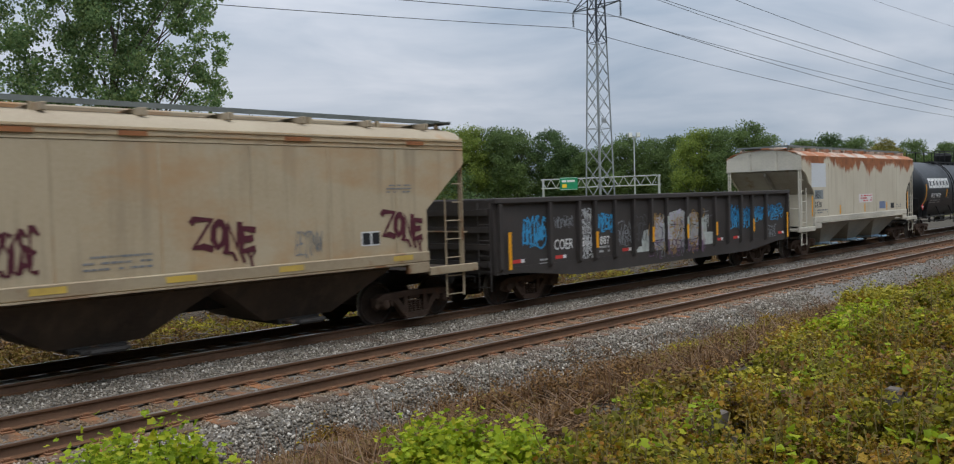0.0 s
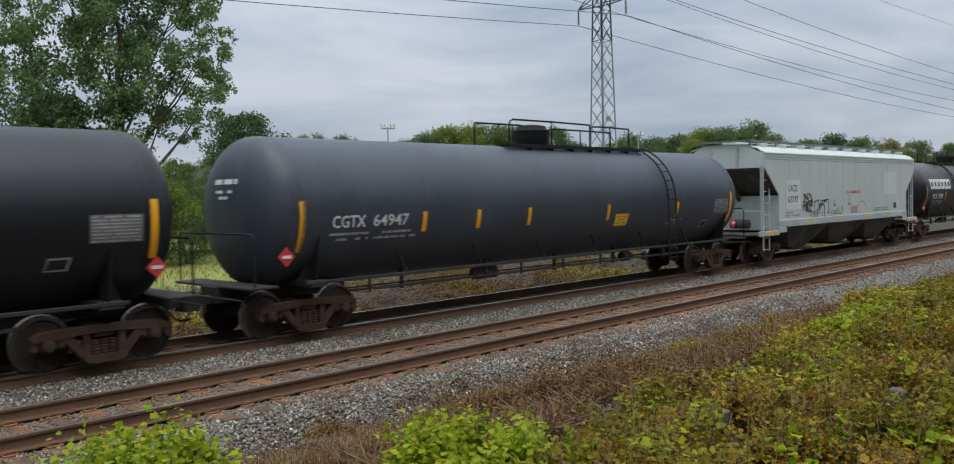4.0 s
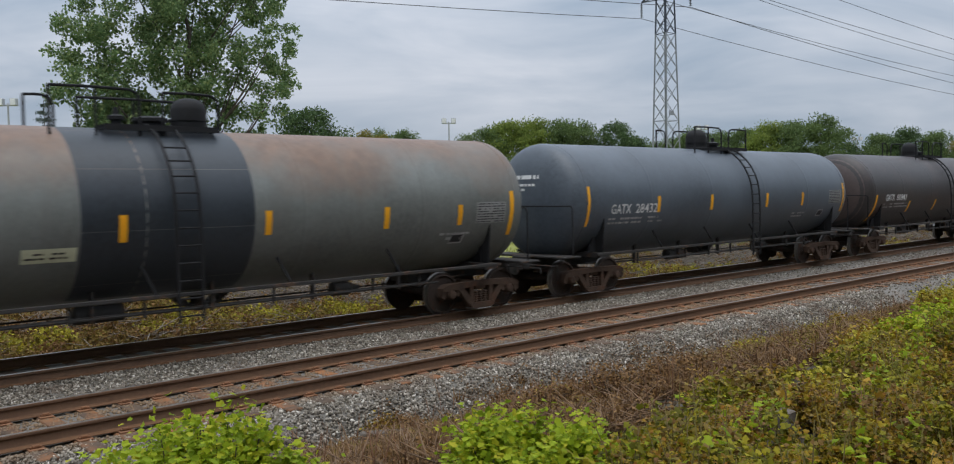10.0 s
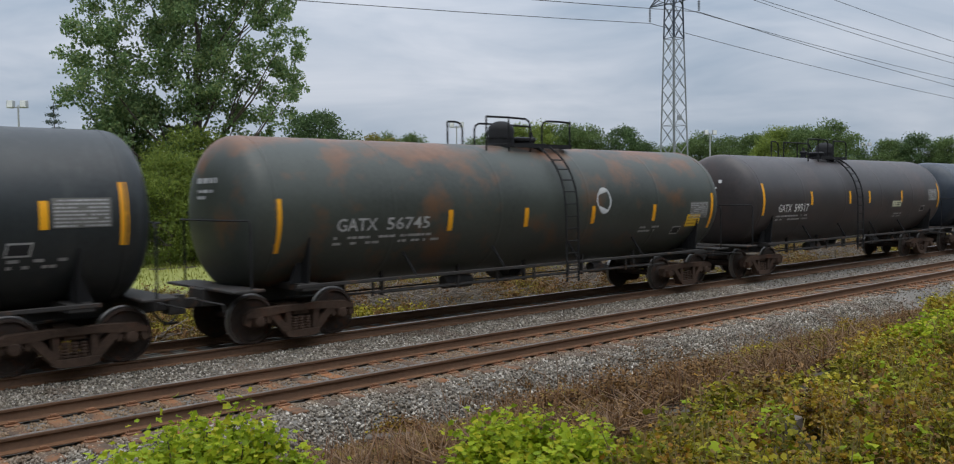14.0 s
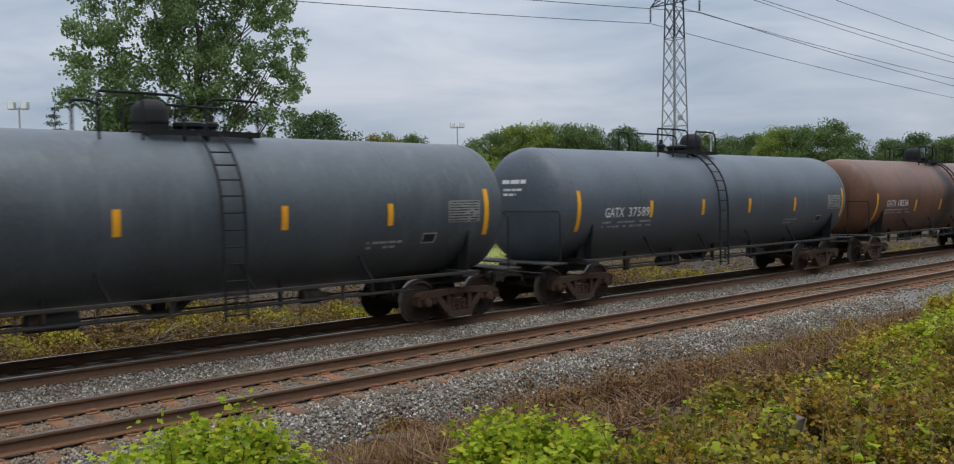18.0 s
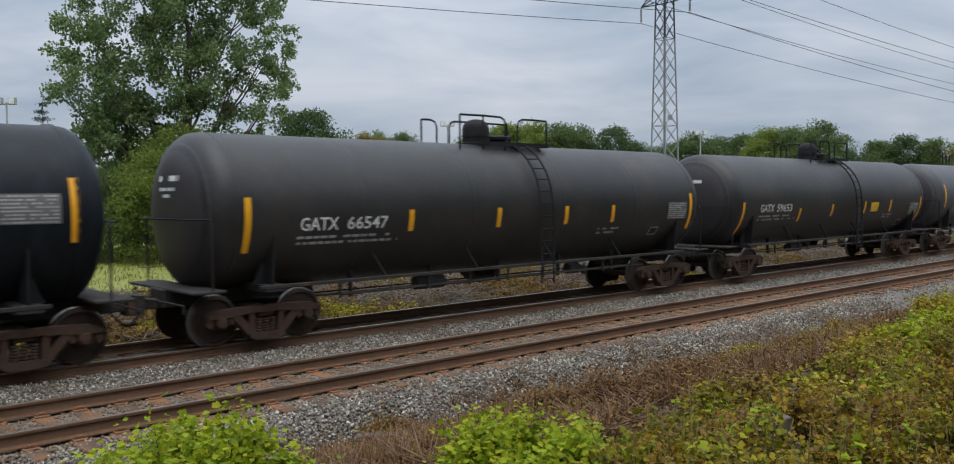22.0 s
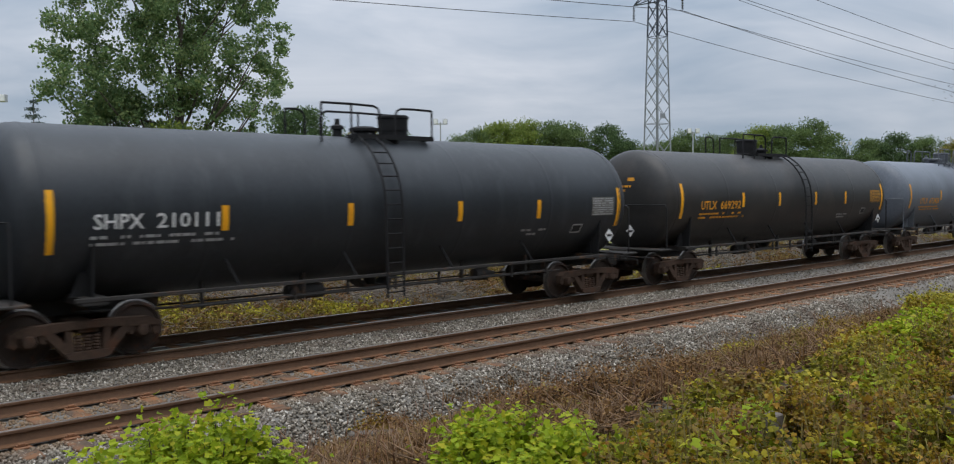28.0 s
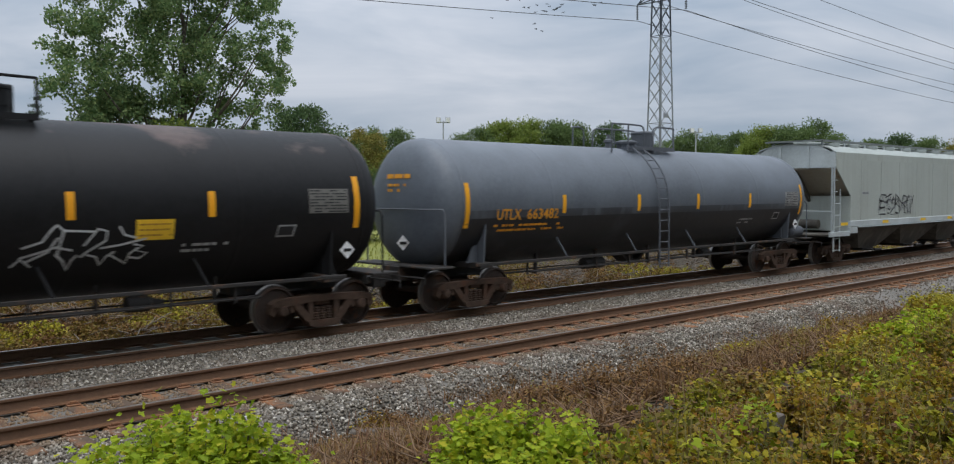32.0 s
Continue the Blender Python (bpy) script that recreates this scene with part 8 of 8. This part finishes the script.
def sticks(name, label, material, seed, x, y, lift, length, thick, tilt, category, lean=0.0):
    rng = np.random.default_rng(seed)
    n = len(x)
    z = lands(x, y) + lift * rng.uniform(0, 1, n)
    size = np.stack([np.full(n, thick) * rng.uniform(0.6, 1.5, n), np.full(n, thick) * rng.uniform(0.6, 1.5, n), length * rng.uniform(0.4, 1.2, n)], 1)
    v = [(-.5, -.5, 0), (.5, -.5, 0), (.5, .5, 0), (-.5, .5, 0), (-.2, -.2, 1), (.2, -.2, 1), (.2, .2, 1), (-.2, .2, 1)]
    me = scattered(name, v, STONE_F, np.stack([x, y, z], 1), spins(rng, n, tilt, lean), size)
    tagged(part(name, me, material, label=label), kind="stuff", category=category)


POSTS = ((5.95, 3.17), (7.05, 2.26))


LOBED_V = [(0, 0, 0), (.36, .10, .05), (.24, .36, .02), (.46, .62, .10), (0, 1, -.10), (-.46, .62, .10), (-.24, .36, .02), (-.36, .10, .05), (0, .45, -.05)]
LOBED_F = [(0, 1, 8), (1, 2, 8), (2, 3, 8), (3, 4, 8), (4, 5, 8), (5, 6, 8), (6, 7, 8), (7, 0, 8)]
EDGE = ((3, 6, 8, 12, 16, 19, 46), (4.4, 4.5, 4.6, 5.0, 5.9, 6.7, 7.6))


def plants(name, label, material, stalk, seed, x, y, high, leaf, per, lobed, category="weeds", bare=0.3, wide=0.34):
    """Leafy plants: bent stems with leaves set round them, bare at the foot and full at the top; near ones get lobed leaves."""
    rng = np.random.default_rng(seed)
    n = len(x)
    z = lands(x, y)
    h = np.asarray(high) * rng.uniform(0.55, 1.15, n)
    bend = rng.normal(0, 0.20, (n, 2)) * h[:, None]
    who = np.repeat(np.arange(n), per)
    t = bare + (1 - bare) * rng.random(n * per) ** 0.75
    az = rng.uniform(0, 2 * np.pi, n * per)
    reach = wide * h[who] * (1.15 - 0.75 * t) * rng.uniform(0.25, 1.0, n * per)
    out = np.stack([np.cos(az), np.sin(az)], 1)
    foot = np.stack([x, y, z], 1)[who]
    place = foot + np.concatenate([bend[who] * (t * t)[:, None] + out * reach[:, None], (h[who] * t + 0.25 * reach)[:, None]], 1)
    dip = rng.normal(-0.25, 0.5, n * per)
    fwd = np.concatenate([out * np.cos(dip)[:, None], np.sin(dip)[:, None]], 1)
    side = np.stack([-np.sin(az), np.cos(az), 0 * az], 1)
    up = np.cross(side, -fwd)
    roll = rng.normal(0, 0.55, n * per)[:, None]
    sx = side * np.cos(roll) + up * np.sin(roll)
    nz = np.cross(sx, fwd)
    spin = np.stack([sx, fwd, nz], 2)
    shape = (LOBED_V, LOBED_F) if lobed else (WIDE_V, LEAF_F)
    me = scattered(name, *shape, place, spin, leaf * rng.uniform(0.55, 1.4, n * per))
    tagged(part(name, me, material, label=label), kind="stuff", category=category)
    if stalk:
        lean = np.concatenate([bend, h[:, None]], 1)
        lens = np.linalg.norm(lean, axis=1)
        lz = lean / lens[:, None]
        lx = np.cross(lz, np.array([0.3, 0.9, 0.1]))
        lx /= np.linalg.norm(lx, axis=1)[:, None]
        turn = np.stack([lx, np.cross(lz, lx), lz], 2)
        v = [(-.5, -.5, 0), (.5, -.5, 0), (.5, .5, 0), (-.5, .5, 0), (-.25, -.25, 1), (.25, -.25, 1), (.25, .25, 1), (-.25, .25, 1)]
        me = scattered(name + "_stems", v, STONE_F, np.stack([x, y, z - 0.02], 1), turn, np.stack([np.full(n, 0.008), np.full(n, 0.008), lens], 1))
        tagged(part(name + "_stems", me, stalk, label="bent brown stems under the leaves"), kind="stuff", category="weed stems")


def tufts(name, label, material, seed, x, y, blades, length, width, splay, category="dry grass"):
    """Tufts of arching blades that lean out from one root."""
    rng = np.random.default_rng(seed)
    n = len(x)
    who = np.repeat(np.arange(n), blades)
    m = n * blades
    grow = rng.uniform(0.55, 1.25, n)[who]
    root = np.stack([x, y, lands(x, y)], 1)[who] + np.concatenate([rng.normal(0, 0.045, (m, 2)), np.zeros((m, 1))], 1)
    az, lean = rng.uniform(0, 2 * np.pi, m), np.abs(rng.normal(splay, 0.4, m))
    up = np.stack([np.sin(lean) * np.cos(az), np.sin(lean) * np.sin(az), np.cos(lean)], 1)
    sx = np.stack([-np.sin(az), np.cos(az), 0 * az], 1)
    size = np.stack([width * rng.uniform(0.6, 1.4, m), length * grow * 0.6, length * grow * rng.uniform(0.5, 1.2, m)], 1)
    me = scattered(name, BLADE_V, BLADE_F, root, np.stack([sx, np.cross(up, sx), up], 2), size)
    tagged(part(name, me, material, label=label), kind="stuff", category=category)


def bank_edge(x):
    """Where the living weeds give way to the dead strip by the gravel."""
    return np.interp(x, *EDGE)


def speckle(x, y, fx, fy, seed):
    return np.array([noise.noise((a * fx, b * fy, seed)) for a, b in zip(x, y)])


def build_weeds():
    rng = np.random.default_rng(21)
    n = 11000
    x = 3.2 * np.exp(rng.uniform(0, 1, n) * math.log(46 / 3.2))
    y = rng.uniform(0.6, 9.2, n)
    keep = (x / y > 0.5) & (np.hypot(x, y) > 4.0)
    for px, py in POSTS:
        d = math.hypot(px, py)
        along, side = (x * px + y * py) / d, np.abs(x * py - y * px) / d
        keep &= ~((side < 0.2) & (along < d + 0.1) & (along > d - 1.3))
    keep &= (x / y > 1.22 + 0.12 * np.sin(x * 1.7)) | (y > 6.2)
    x, y = x[keep], y[keep]
    soft = speckle(x, y, 0.5, 0.8, 2)
    room = bank_edge(x) - y - 0.9 * soft
    lush = room > 0
    # patches: bare gaps, height and tone change over half a metre to two metres
    gap = speckle(x, y, 1.5, 1.5, 13) + 0.5 * speckle(x, y, 3.4, 3.4, 17)
    tone = speckle(x, y, 0.45, 0.6, 4) + 0.6 * speckle(x, y, 1.6, 1.6, 9) + rng.normal(0, 0.12, len(x))
    grow = np.clip(room / 1.6, 0.35, 1.0) * np.clip(0.85 + 0.75 * gap, 0.4, 1.35)
    near = np.hypot(x, y) < 10.5
    stand = lush & (gap > -0.42)
    kinds = (("green_weeds", "fresh green broad-leaved weeds on the bank", weed_deep, stand & (tone > 0.06), 0.46, 0.039, 42),
             ("weed_bank", "olive and yellowing weeds tangled on the bank", weed_green, stand & (tone <= 0.16) & (tone > -0.30), 0.42, 0.029, 54),
             ("brown_weeds", "withered brown and russet weeds among the green", weed_brown, stand & (tone <= -0.20), 0.42, 0.029, 40))
    for i, (name, label, mat, sel, high, leaf, per) in enumerate(kinds):
        plants(name, label, mat, green_stem, 22 + i, x[sel & near], y[sel & near], high * grow[sel & near], leaf, per, True)
        far = sel & ~near
        plants(name, label, mat, green_stem, 42 + i, x[far], y[far], high * grow[far], leaf * 1.25, per - 12, False)
    # tall seedy stems above the rest, and russet ones by the dead strip
    sel = lush & (rng.random(len(x)) < 0.28)
    plants("tall_weeds", "tall thin weeds with small narrow olive leaves", weed_dull, green_stem, 29, x[sel], y[sel], 0.60 * grow[sel], 0.030, 30, False, bare=0.1, wide=0.13)
    sel = lush & (room < 1.2) & (rng.random(len(x)) < 0.3)
    plants("russet_weeds", "russet dying weeds at the rim of the green bank", weed_orange, dry_stalk, 39, x[sel], y[sel], 0.34 * grow[sel], 0.034, 22, False, bare=0.1, wide=0.2)
    sel = lush & (rng.random(len(x)) < 0.05) & (x < 22)
    plants("lime_weeds", "bright lime leaves among the weeds", weed_bright, green_stem, 32, x[sel], y[sel], 0.5 * grow[sel], 0.056, 22, True)
    sel = lush & (rng.random(len(x)) < 0.03) & (np.hypot(x - 7.5, y - 2.5) < 3.0)
    plants("orange_weeds", "scattered orange autumn leaves among the weeds", weed_orange, dry_stalk, 24, x[sel], y[sel], 0.42, 0.05, 18, True)
    # the bank goes on round and behind the camera
    q = 5200
    xr, yr = rng.uniform(-16, 20, q), rng.uniform(-9, 8.6, q)
    out = ((np.hypot(xr, yr) < 3.9) & (np.hypot(xr, yr) > 0.5)) | (yr < 0.45) | (xr < -2.0)
    leaf_carpet("weeds_round_bank", "knee-high olive weeds covering the rest of the bank", weed_green, 38, xr[out], yr[out], 0.4, 0.065, 8)
    # the dead strip next to the gravel: matted stalks, tan tufts, leaf litter, a few low living weeds at its outer rim
    m = 33000
    xs = 3.0 * np.exp(rng.uniform(0, 1, m) * math.log(34 / 3.0))
    ys = rng.uniform(4.6, 10.25, m)
    verge = np.interp(xs, (3, 5.5, 9, 14, 18, 25), (0.3, 0.65, 1.1, 1.1, 0.8, 0.4))
    soft = speckle(xs, ys, 0.5, 0.8, 2)
    clump = speckle(xs, ys, 1.3, 1.3, 23) + 0.5 * speckle(xs, ys, 3.1, 3.1, 27)
    past = ys + 0.9 * soft - bank_edge(xs)
    dead = (past > -0.25) & (rng.random(m) < np.interp(ys - verge + 0.7 * clump + 0.5 * soft, (7.2, 8.3, 9.0), (1.0, 0.4, 0.0)))
    mat_ = dead & (clump > -0.12)
    sticks("dry_brush", "matted dry brown stalks beside the gravel", dry_stalk, 25, xs[mat_][::3], ys[mat_][::3], 0.12, 0.42, 0.013, 0.25, "dry brush", 1.36)
    sel = dead & (clump > 0.12) & (rng.random(m) < 0.22)
    tufts("dry_tufts", "tan tufts of dead grass beside the gravel", dead_grass, 51, xs[sel], ys[sel], 24, 0.28, 0.013, 1.05)
    sel = dead & (clump > 0.28) & (rng.random(m) < 0.2)
    tufts("russet_tufts", "rust-brown tufts of dead weeds", weed_brown, 52, xs[sel], ys[sel], 18, 0.25, 0.02, 0.8, "dead weeds")
    sel = dead & (clump > -0.1) & (rng.random(m) < 0.2)
    plants("withered_leaves", "withered brown leaf litter among dry stalks", weed_brown, None, 37, xs[sel], ys[sel], 0.20, 0.042, 14, False, "dead weeds", 0.05, 0.7)
    rim = (past > 0.2) & (ys > 6.2) & (ys < 8.5 + 0.5 * verge) & (speckle(xs, ys, 0.7, 1.1, 61) > -0.08) & (rng.random(m) < 0.4)
    tufts("edge_grass", "low yellow-green grass at the rim of the gravel", weed_yellow, 53, xs[rim], ys[rim], 14, 0.15, 0.012, 0.7, "grass")
    rim = rim & (rng.random(m) < 0.5)
    plants("dull_weeds", "low olive weeds fading at the track edge", weed_dull, None, 23, xs[rim], ys[rim], 0.22, 0.036, 18, False)
    sel = dead & (rng.random(m) < 0.02)
    sticks("dry_stems", "upright dry reddish stems", dry_red, 33, xs[sel], ys[sel], 0.02, 0.5, 0.007, 0.45, "dry stems")
    # a rotten piece of timber in the dead strip
    lx, ly = 6.35, 8.7
    log = thing("fallen_timber", "rotten grey piece of timber lying in dry stalks", "timber", at=(lx, ly, land_z(lx, ly) + 0.16), rz=-32)
    g = Geo().box(-0.34, 0.34, -0.07, 0.07, -0.05, 0.05, 0.015)
    g.v = [(a + 0.03 * noise.noise((b * 20, c * 20, 2)), b + 0.015 * noise.noise((a * 6, c * 9, 1)), c + 0.02 * noise.noise((a * 4, b * 9, 7))) for a, b, c in g.v]
    part("timber", g, bark, log)
    # one tall bare stalk
    ob = thing("dry_stalk", "single tall bare stalk of a dead weed", "weed", at=(8.6, 8.0, land_z(8.6, 8.0)))
    part("stem", Geo().pipe([(0, 0, -0.05), (0.01, 0, 0.4), (0.0, 0.01, 0.85)], [0.008, 0.006, 0.003], 5), dry_stalk, ob)
    # behind the train
    k = 12500
    xb = 2.0 * np.exp(rng.uniform(0, 1, k) * math.log(70 / 2.0))
    yb = rng.uniform(18.6, 27.5, k)
    soft = np.array([noise.noise((a * 0.25, b * 0.35, 6)) for a, b in zip(xb, yb)])
    piled = (soft < 0.1) & (yb > 19.9)
    sticks("cut_brush", "piles of grey cut branches behind the tracks", grey_stick, 26, xb[piled], yb[piled], 0.4, 1.1, 0.018, 0.22, "brush pile", 1.42)
    sel = (soft > 0.12) | (rng.random(k) < 0.07) | ((yb < 21.0) & (soft > -0.2) & (rng.random(k) < 0.45))
    leaf_carpet("trackside_weeds", "low dull green weeds behind the tracks", weed_dull, 27, xb[sel], yb[sel], 0.42, 0.07, 20)
    sel = (soft > 0.3) & (yb < 22)
    leaf_carpet("yellow_weeds", "yellow flowering weeds behind the tracks", weed_yellow, 28, xb[sel], yb[sel], 0.5, 0.07, 22)
    sel = ((np.abs(soft - 0.12) < 0.11) | (rng.random(k) < 0.12)) & (yb < 24)
    leaf_carpet("rusty_weeds", "reddish brown weeds behind the tracks", weed_brown, 35, xb[sel], yb[sel], 0.45, 0.07, 20)
    g = 22000
    xg, yg = rng.uniform(3, 60, g), rng.uniform(26, 52, g)
    zz = lands(xg, yg)
    size = np.stack([np.full(g, 0.05), np.full(g, 0.3), rng.uniform(0.12, 0.26, g)], 1)
    me = scattered("meadow_grass", BLADE_V, BLADE_F, np.stack([xg, yg, zz], 1), spins(rng, g, 0.25), size)
    tagged(part("meadow_grass", me, leafy("meadow", ((0.2, 0.22, 0.045), (0.27, 0.28, 0.06), (0.33, 0.31, 0.085))), label="pale green meadow grass"), kind="stuff", category="grass")


build_weeds()


def bush(label, at, radius, high, seed, leaves, leaf, material=None, group="bright bushes by the camera", stems=14):
    rng = np.random.default_rng(seed)
    ob = thing("bush", label, "bush", group, at=at)
    tips = []
    for k in range(stems):
        a, r = rng.uniform(0, 6.28), radius * rng.uniform(0.1, 1) ** 0.6
        tip = Vector((r * math.cos(a), r * math.sin(a), high * (1 - 0.45 * (r / radius) ** 2) * rng.uniform(0.75, 1.0)))
        foot = Vector((tip.x * 0.25, tip.y * 0.25, -0.05))
        part("stem", Geo().pipe([foot, foot.lerp(tip, 0.5) + Vector((tip.x * 0.12, tip.y * 0.12, 0.0)), tip], [0.012, 0.008, 0.003], 5), bark, ob)
        tips.append((foot, tip))
    i = rng.integers(0, stems, leaves)
    t = rng.uniform(0.35, 1.02, leaves) ** 0.7
    f, p = np.array([q[0][:] for q in tips]), np.array([q[1][:] for q in tips])
    pl = f[i] + (p[i] - f[i]) * t[:, None] + rng.normal(0, 0.075, (leaves, 3))
    part("foliage", scattered("foliage", LOBED_V, LOBED_F, pl, spins(rng, leaves, 0.75), leaf * rng.uniform(0.6, 1.35, leaves)), material or weed_bright, ob)


bush("bright lime-green leafy bush at the edge of the bank", (2.21, 4.92, 0.5), 0.68, 0.9, 61, 9500, 0.047, stems=44)
bush("second lime-green bush among dry stalks", (3.86, 3.78, 0.66), 0.60, 0.66, 62, 8500, 0.045, stems=40)
for k, (bx, by, br, bh, bm, lab) in enumerate(((10.9, 4.0, 0.6, 0.30, weed_bright, "tall lime-green bush on the bank"), (13.6, 4.6, 0.5, 0.26, weed_bright, "small lime-green bush on the bank"),
                                               (12.7, 3.45, 0.7, 0.6, weed_deep, "dark green leafy shrub on the bank"), (4.65, 1.5, 0.28, 0.2, weed_orange, "bush with orange and yellow autumn leaves"),
                                               (17.0, 5.9, 0.7, 0.5, weed_yellow, "yellowing bush near the gravel"))):
    bush(lab, (bx, by, land_z(bx, by) - 0.02), br, bh, 70 + k, 3000, 0.055, bm, "bushes on the bank")
for k, (bx, by, br, bh) in enumerate(((8.1, 6.45, 0.55, 0.5), (8.75, 6.15, 0.5, 0.46), (7.35, 6.75, 0.45, 0.36), (9.9, 6.5, 0.45, 0.34), (8.5, 8.4, 0.6, 0.34), (6.9, 9.2, 0.36, 0.3))):
    bush("heap of reddish dead brush beside the gravel", (bx, by, land_z(bx, by) - 0.04), br, bh, 120 + k, 2200, 0.034, weed_brown, "heaps of dead brush", 40)
for k, (bx, by, br, bh) in enumerate(((10.9, 7.75, 0.4, 0.2), (9.2, 8.5, 0.35, 0.26), (6.75, 9.35, 0.25, 0.3), (11.6, 7.45, 0.5, 0.26), (12.5, 7.1, 0.4, 0.22), (13.6, 7.7, 0.5, 0.26), (14.6, 7.35, 0.55, 0.3), (16.4, 7.9, 0.5, 0.28), (18.2, 8.2, 0.6, 0.3))):
    bush("low olive tuft of weeds creeping onto the gravel", (bx, by, land_z(bx, by) - 0.03), br, bh, 130 + k, 1100, 0.036, (weed_dull, weed_yellow, weed_green)[k % 3], "weeds creeping onto the gravel", 16)
clumps = random.Random(12)
for k in range(16):
    bx = 6.5 + 13 * clumps.random() ** 1.2
    by = min(0.30 * bx + clumps.uniform(0.2, 2.6), float(np.interp(bx, (6, 8, 12, 16, 19), (3.9, 4.2, 4.6, 5.5, 6.3))))
    bush("clump of yellow-green weeds on the bank", (bx, by, land_z(bx, by) - 0.02), clumps.uniform(0.25, 0.45), clumps.uniform(0.3, 0.48), 90 + k, 1400, 0.04, (weed_dull, weed_yellow, weed_green, weed_deep)[k % 4], "bushes on the bank")


post_wood = worn("post_wood", (0.13, 0.105, 0.082), dark=(0.06, 0.048, 0.04), light=(0.24, 0.21, 0.18), rough=0.95, big=4.0, bump=0.5)


def post(at, high):
    ob = thing("wooden_post", "weathered grey stump of a wooden post", "post", "old posts on the bank", at=at)
    g = Geo().box(-0.06, 0.06, -0.055, 0.055, -0.3, high, 0.012)
    g.v = [(a + 0.01 * noise.noise((a * 20, b * 20, c * 4)), b, c + 0.012 * noise.noise((a * 30, b * 30, 1)) * (c > 0)) for a, b, c in g.v]
    part("shaft", g, post_wood, ob)


for px, py in POSTS:
    post((px, py, land_z(px, py) - 0.1), 0.32)


# ---------- a flock of small birds ----------
BIRDS = []
bird_dark = worn("bird_feathers", (0.03, 0.03, 0.035), rough=0.8, bump=0)


def build_birds():
    rng = random.Random(77)
    body = make_mesh("body", Geo().turned([(-0.13, 0.005), (-0.08, 0.035), (0.0, 0.045), (0.08, 0.03), (0.12, 0.02), (0.15, 0.004)], 8, "x"))
    wings = [make_mesh("wing", Geo().slab_x([(0, 0), (s * 0.10, 0.05), (s * 0.20, 0.03), (s * 0.20, 0.022), (s * 0.10, 0.038), (0, -0.012)], -0.05, 0.05)) for s in (-1, 1)]
    for k in range(36):
        ob = thing("bird", "small dark bird flying in a loose flock", "bird", "flock of birds")
        part("body", body, bird_dark, ob)
        for w in wings:
            part("wing", w, bird_dark, ob)
        BIRDS.append((ob, Vector((rng.gauss(0, 1.9), rng.gauss(0, 2.2), rng.gauss(0, 1.1)))))


build_birds()
# ---------- movement ----------
SPEEDS = ((0, 14.95), (3, 14.90), (6, 14.82), (10, 14.74), (20, 14.69), (32, 14.62))


def travelled(t):
    """Metres the train has gone after t seconds."""
    total = 0.0
    for (t0, v0), (t1, v1) in zip(SPEEDS, SPEEDS[1:]):
        if t <= t0:
            break
        e = min(t, t1)
        ve = v0 + (v1 - v0) * (e - t0) / (t1 - t0)
        total += (v0 + ve) / 2 * (e - t0)
    return total


FLOCK = ((0, 956.6, 12.7, 26.3), (6, 787.5, 21.7, 24.8), (12, 618.3, 30.7, 23.3), (18, 449.2, 39.7, 21.8), (24, 280.0, 48.7, 20.3), (28, 167.3, 54.7, 19.3), (29, 139.1, 56.2, 19.1), (29.5, 125.4, 57.6, 18.1), (30, 110.9, 57.7, 16.6), (30.5, 95.9, 57.9, 16.3), (31, 85.3, 56.0, 16.8), (31.5, 72.0, 57.3, 18.2), (32, 59.9, 56.0, 19.9))


def motions():
    seconds = [0.5 * k for k in range(65)]
    for car, u in CARS:
        walk(car, [(t, pose(u - travelled(t), TRAIN_Y, FAR_Z)) for t in seconds])
    turns = [(k / FPS, -math.degrees(travelled(k / FPS) / 0.457)) for k in range(32 * FPS + 1)]
    for sx in (-0.89, 0.89):
        rows = [(t, pose(sx, 0, 0.457, 0, a, 0)) for t, a in turns]
        same = [w for w, x in WHEELSETS if x == sx]
        walk(same[0], rows)
        first = same[0].animation_data
        for w in same[1:]:
            w.rotation_mode = "QUATERNION"
            keys = w.animation_data_create()
            keys.action = first.action
            keys.action_slot = first.action_slot

    for k, (bird, off) in enumerate(BIRDS):
        rows = []
        for i, (t, x, y, z) in enumerate(FLOCK):
            a, c = FLOCK[max(i - 1, 0)], FLOCK[min(i + 1, len(FLOCK) - 1)]
            heading = math.degrees(math.atan2(c[2] - a[2], c[1] - a[1]))
            sway = 0.5 * math.sin(1.7 * t + 2.3 * k)
            rows.append((t, pose(x + off.x, y + off.y + sway, z + off.z + 0.5 * sway, 25 * sway, -10, heading)))
        walk(bird, rows)


motions()
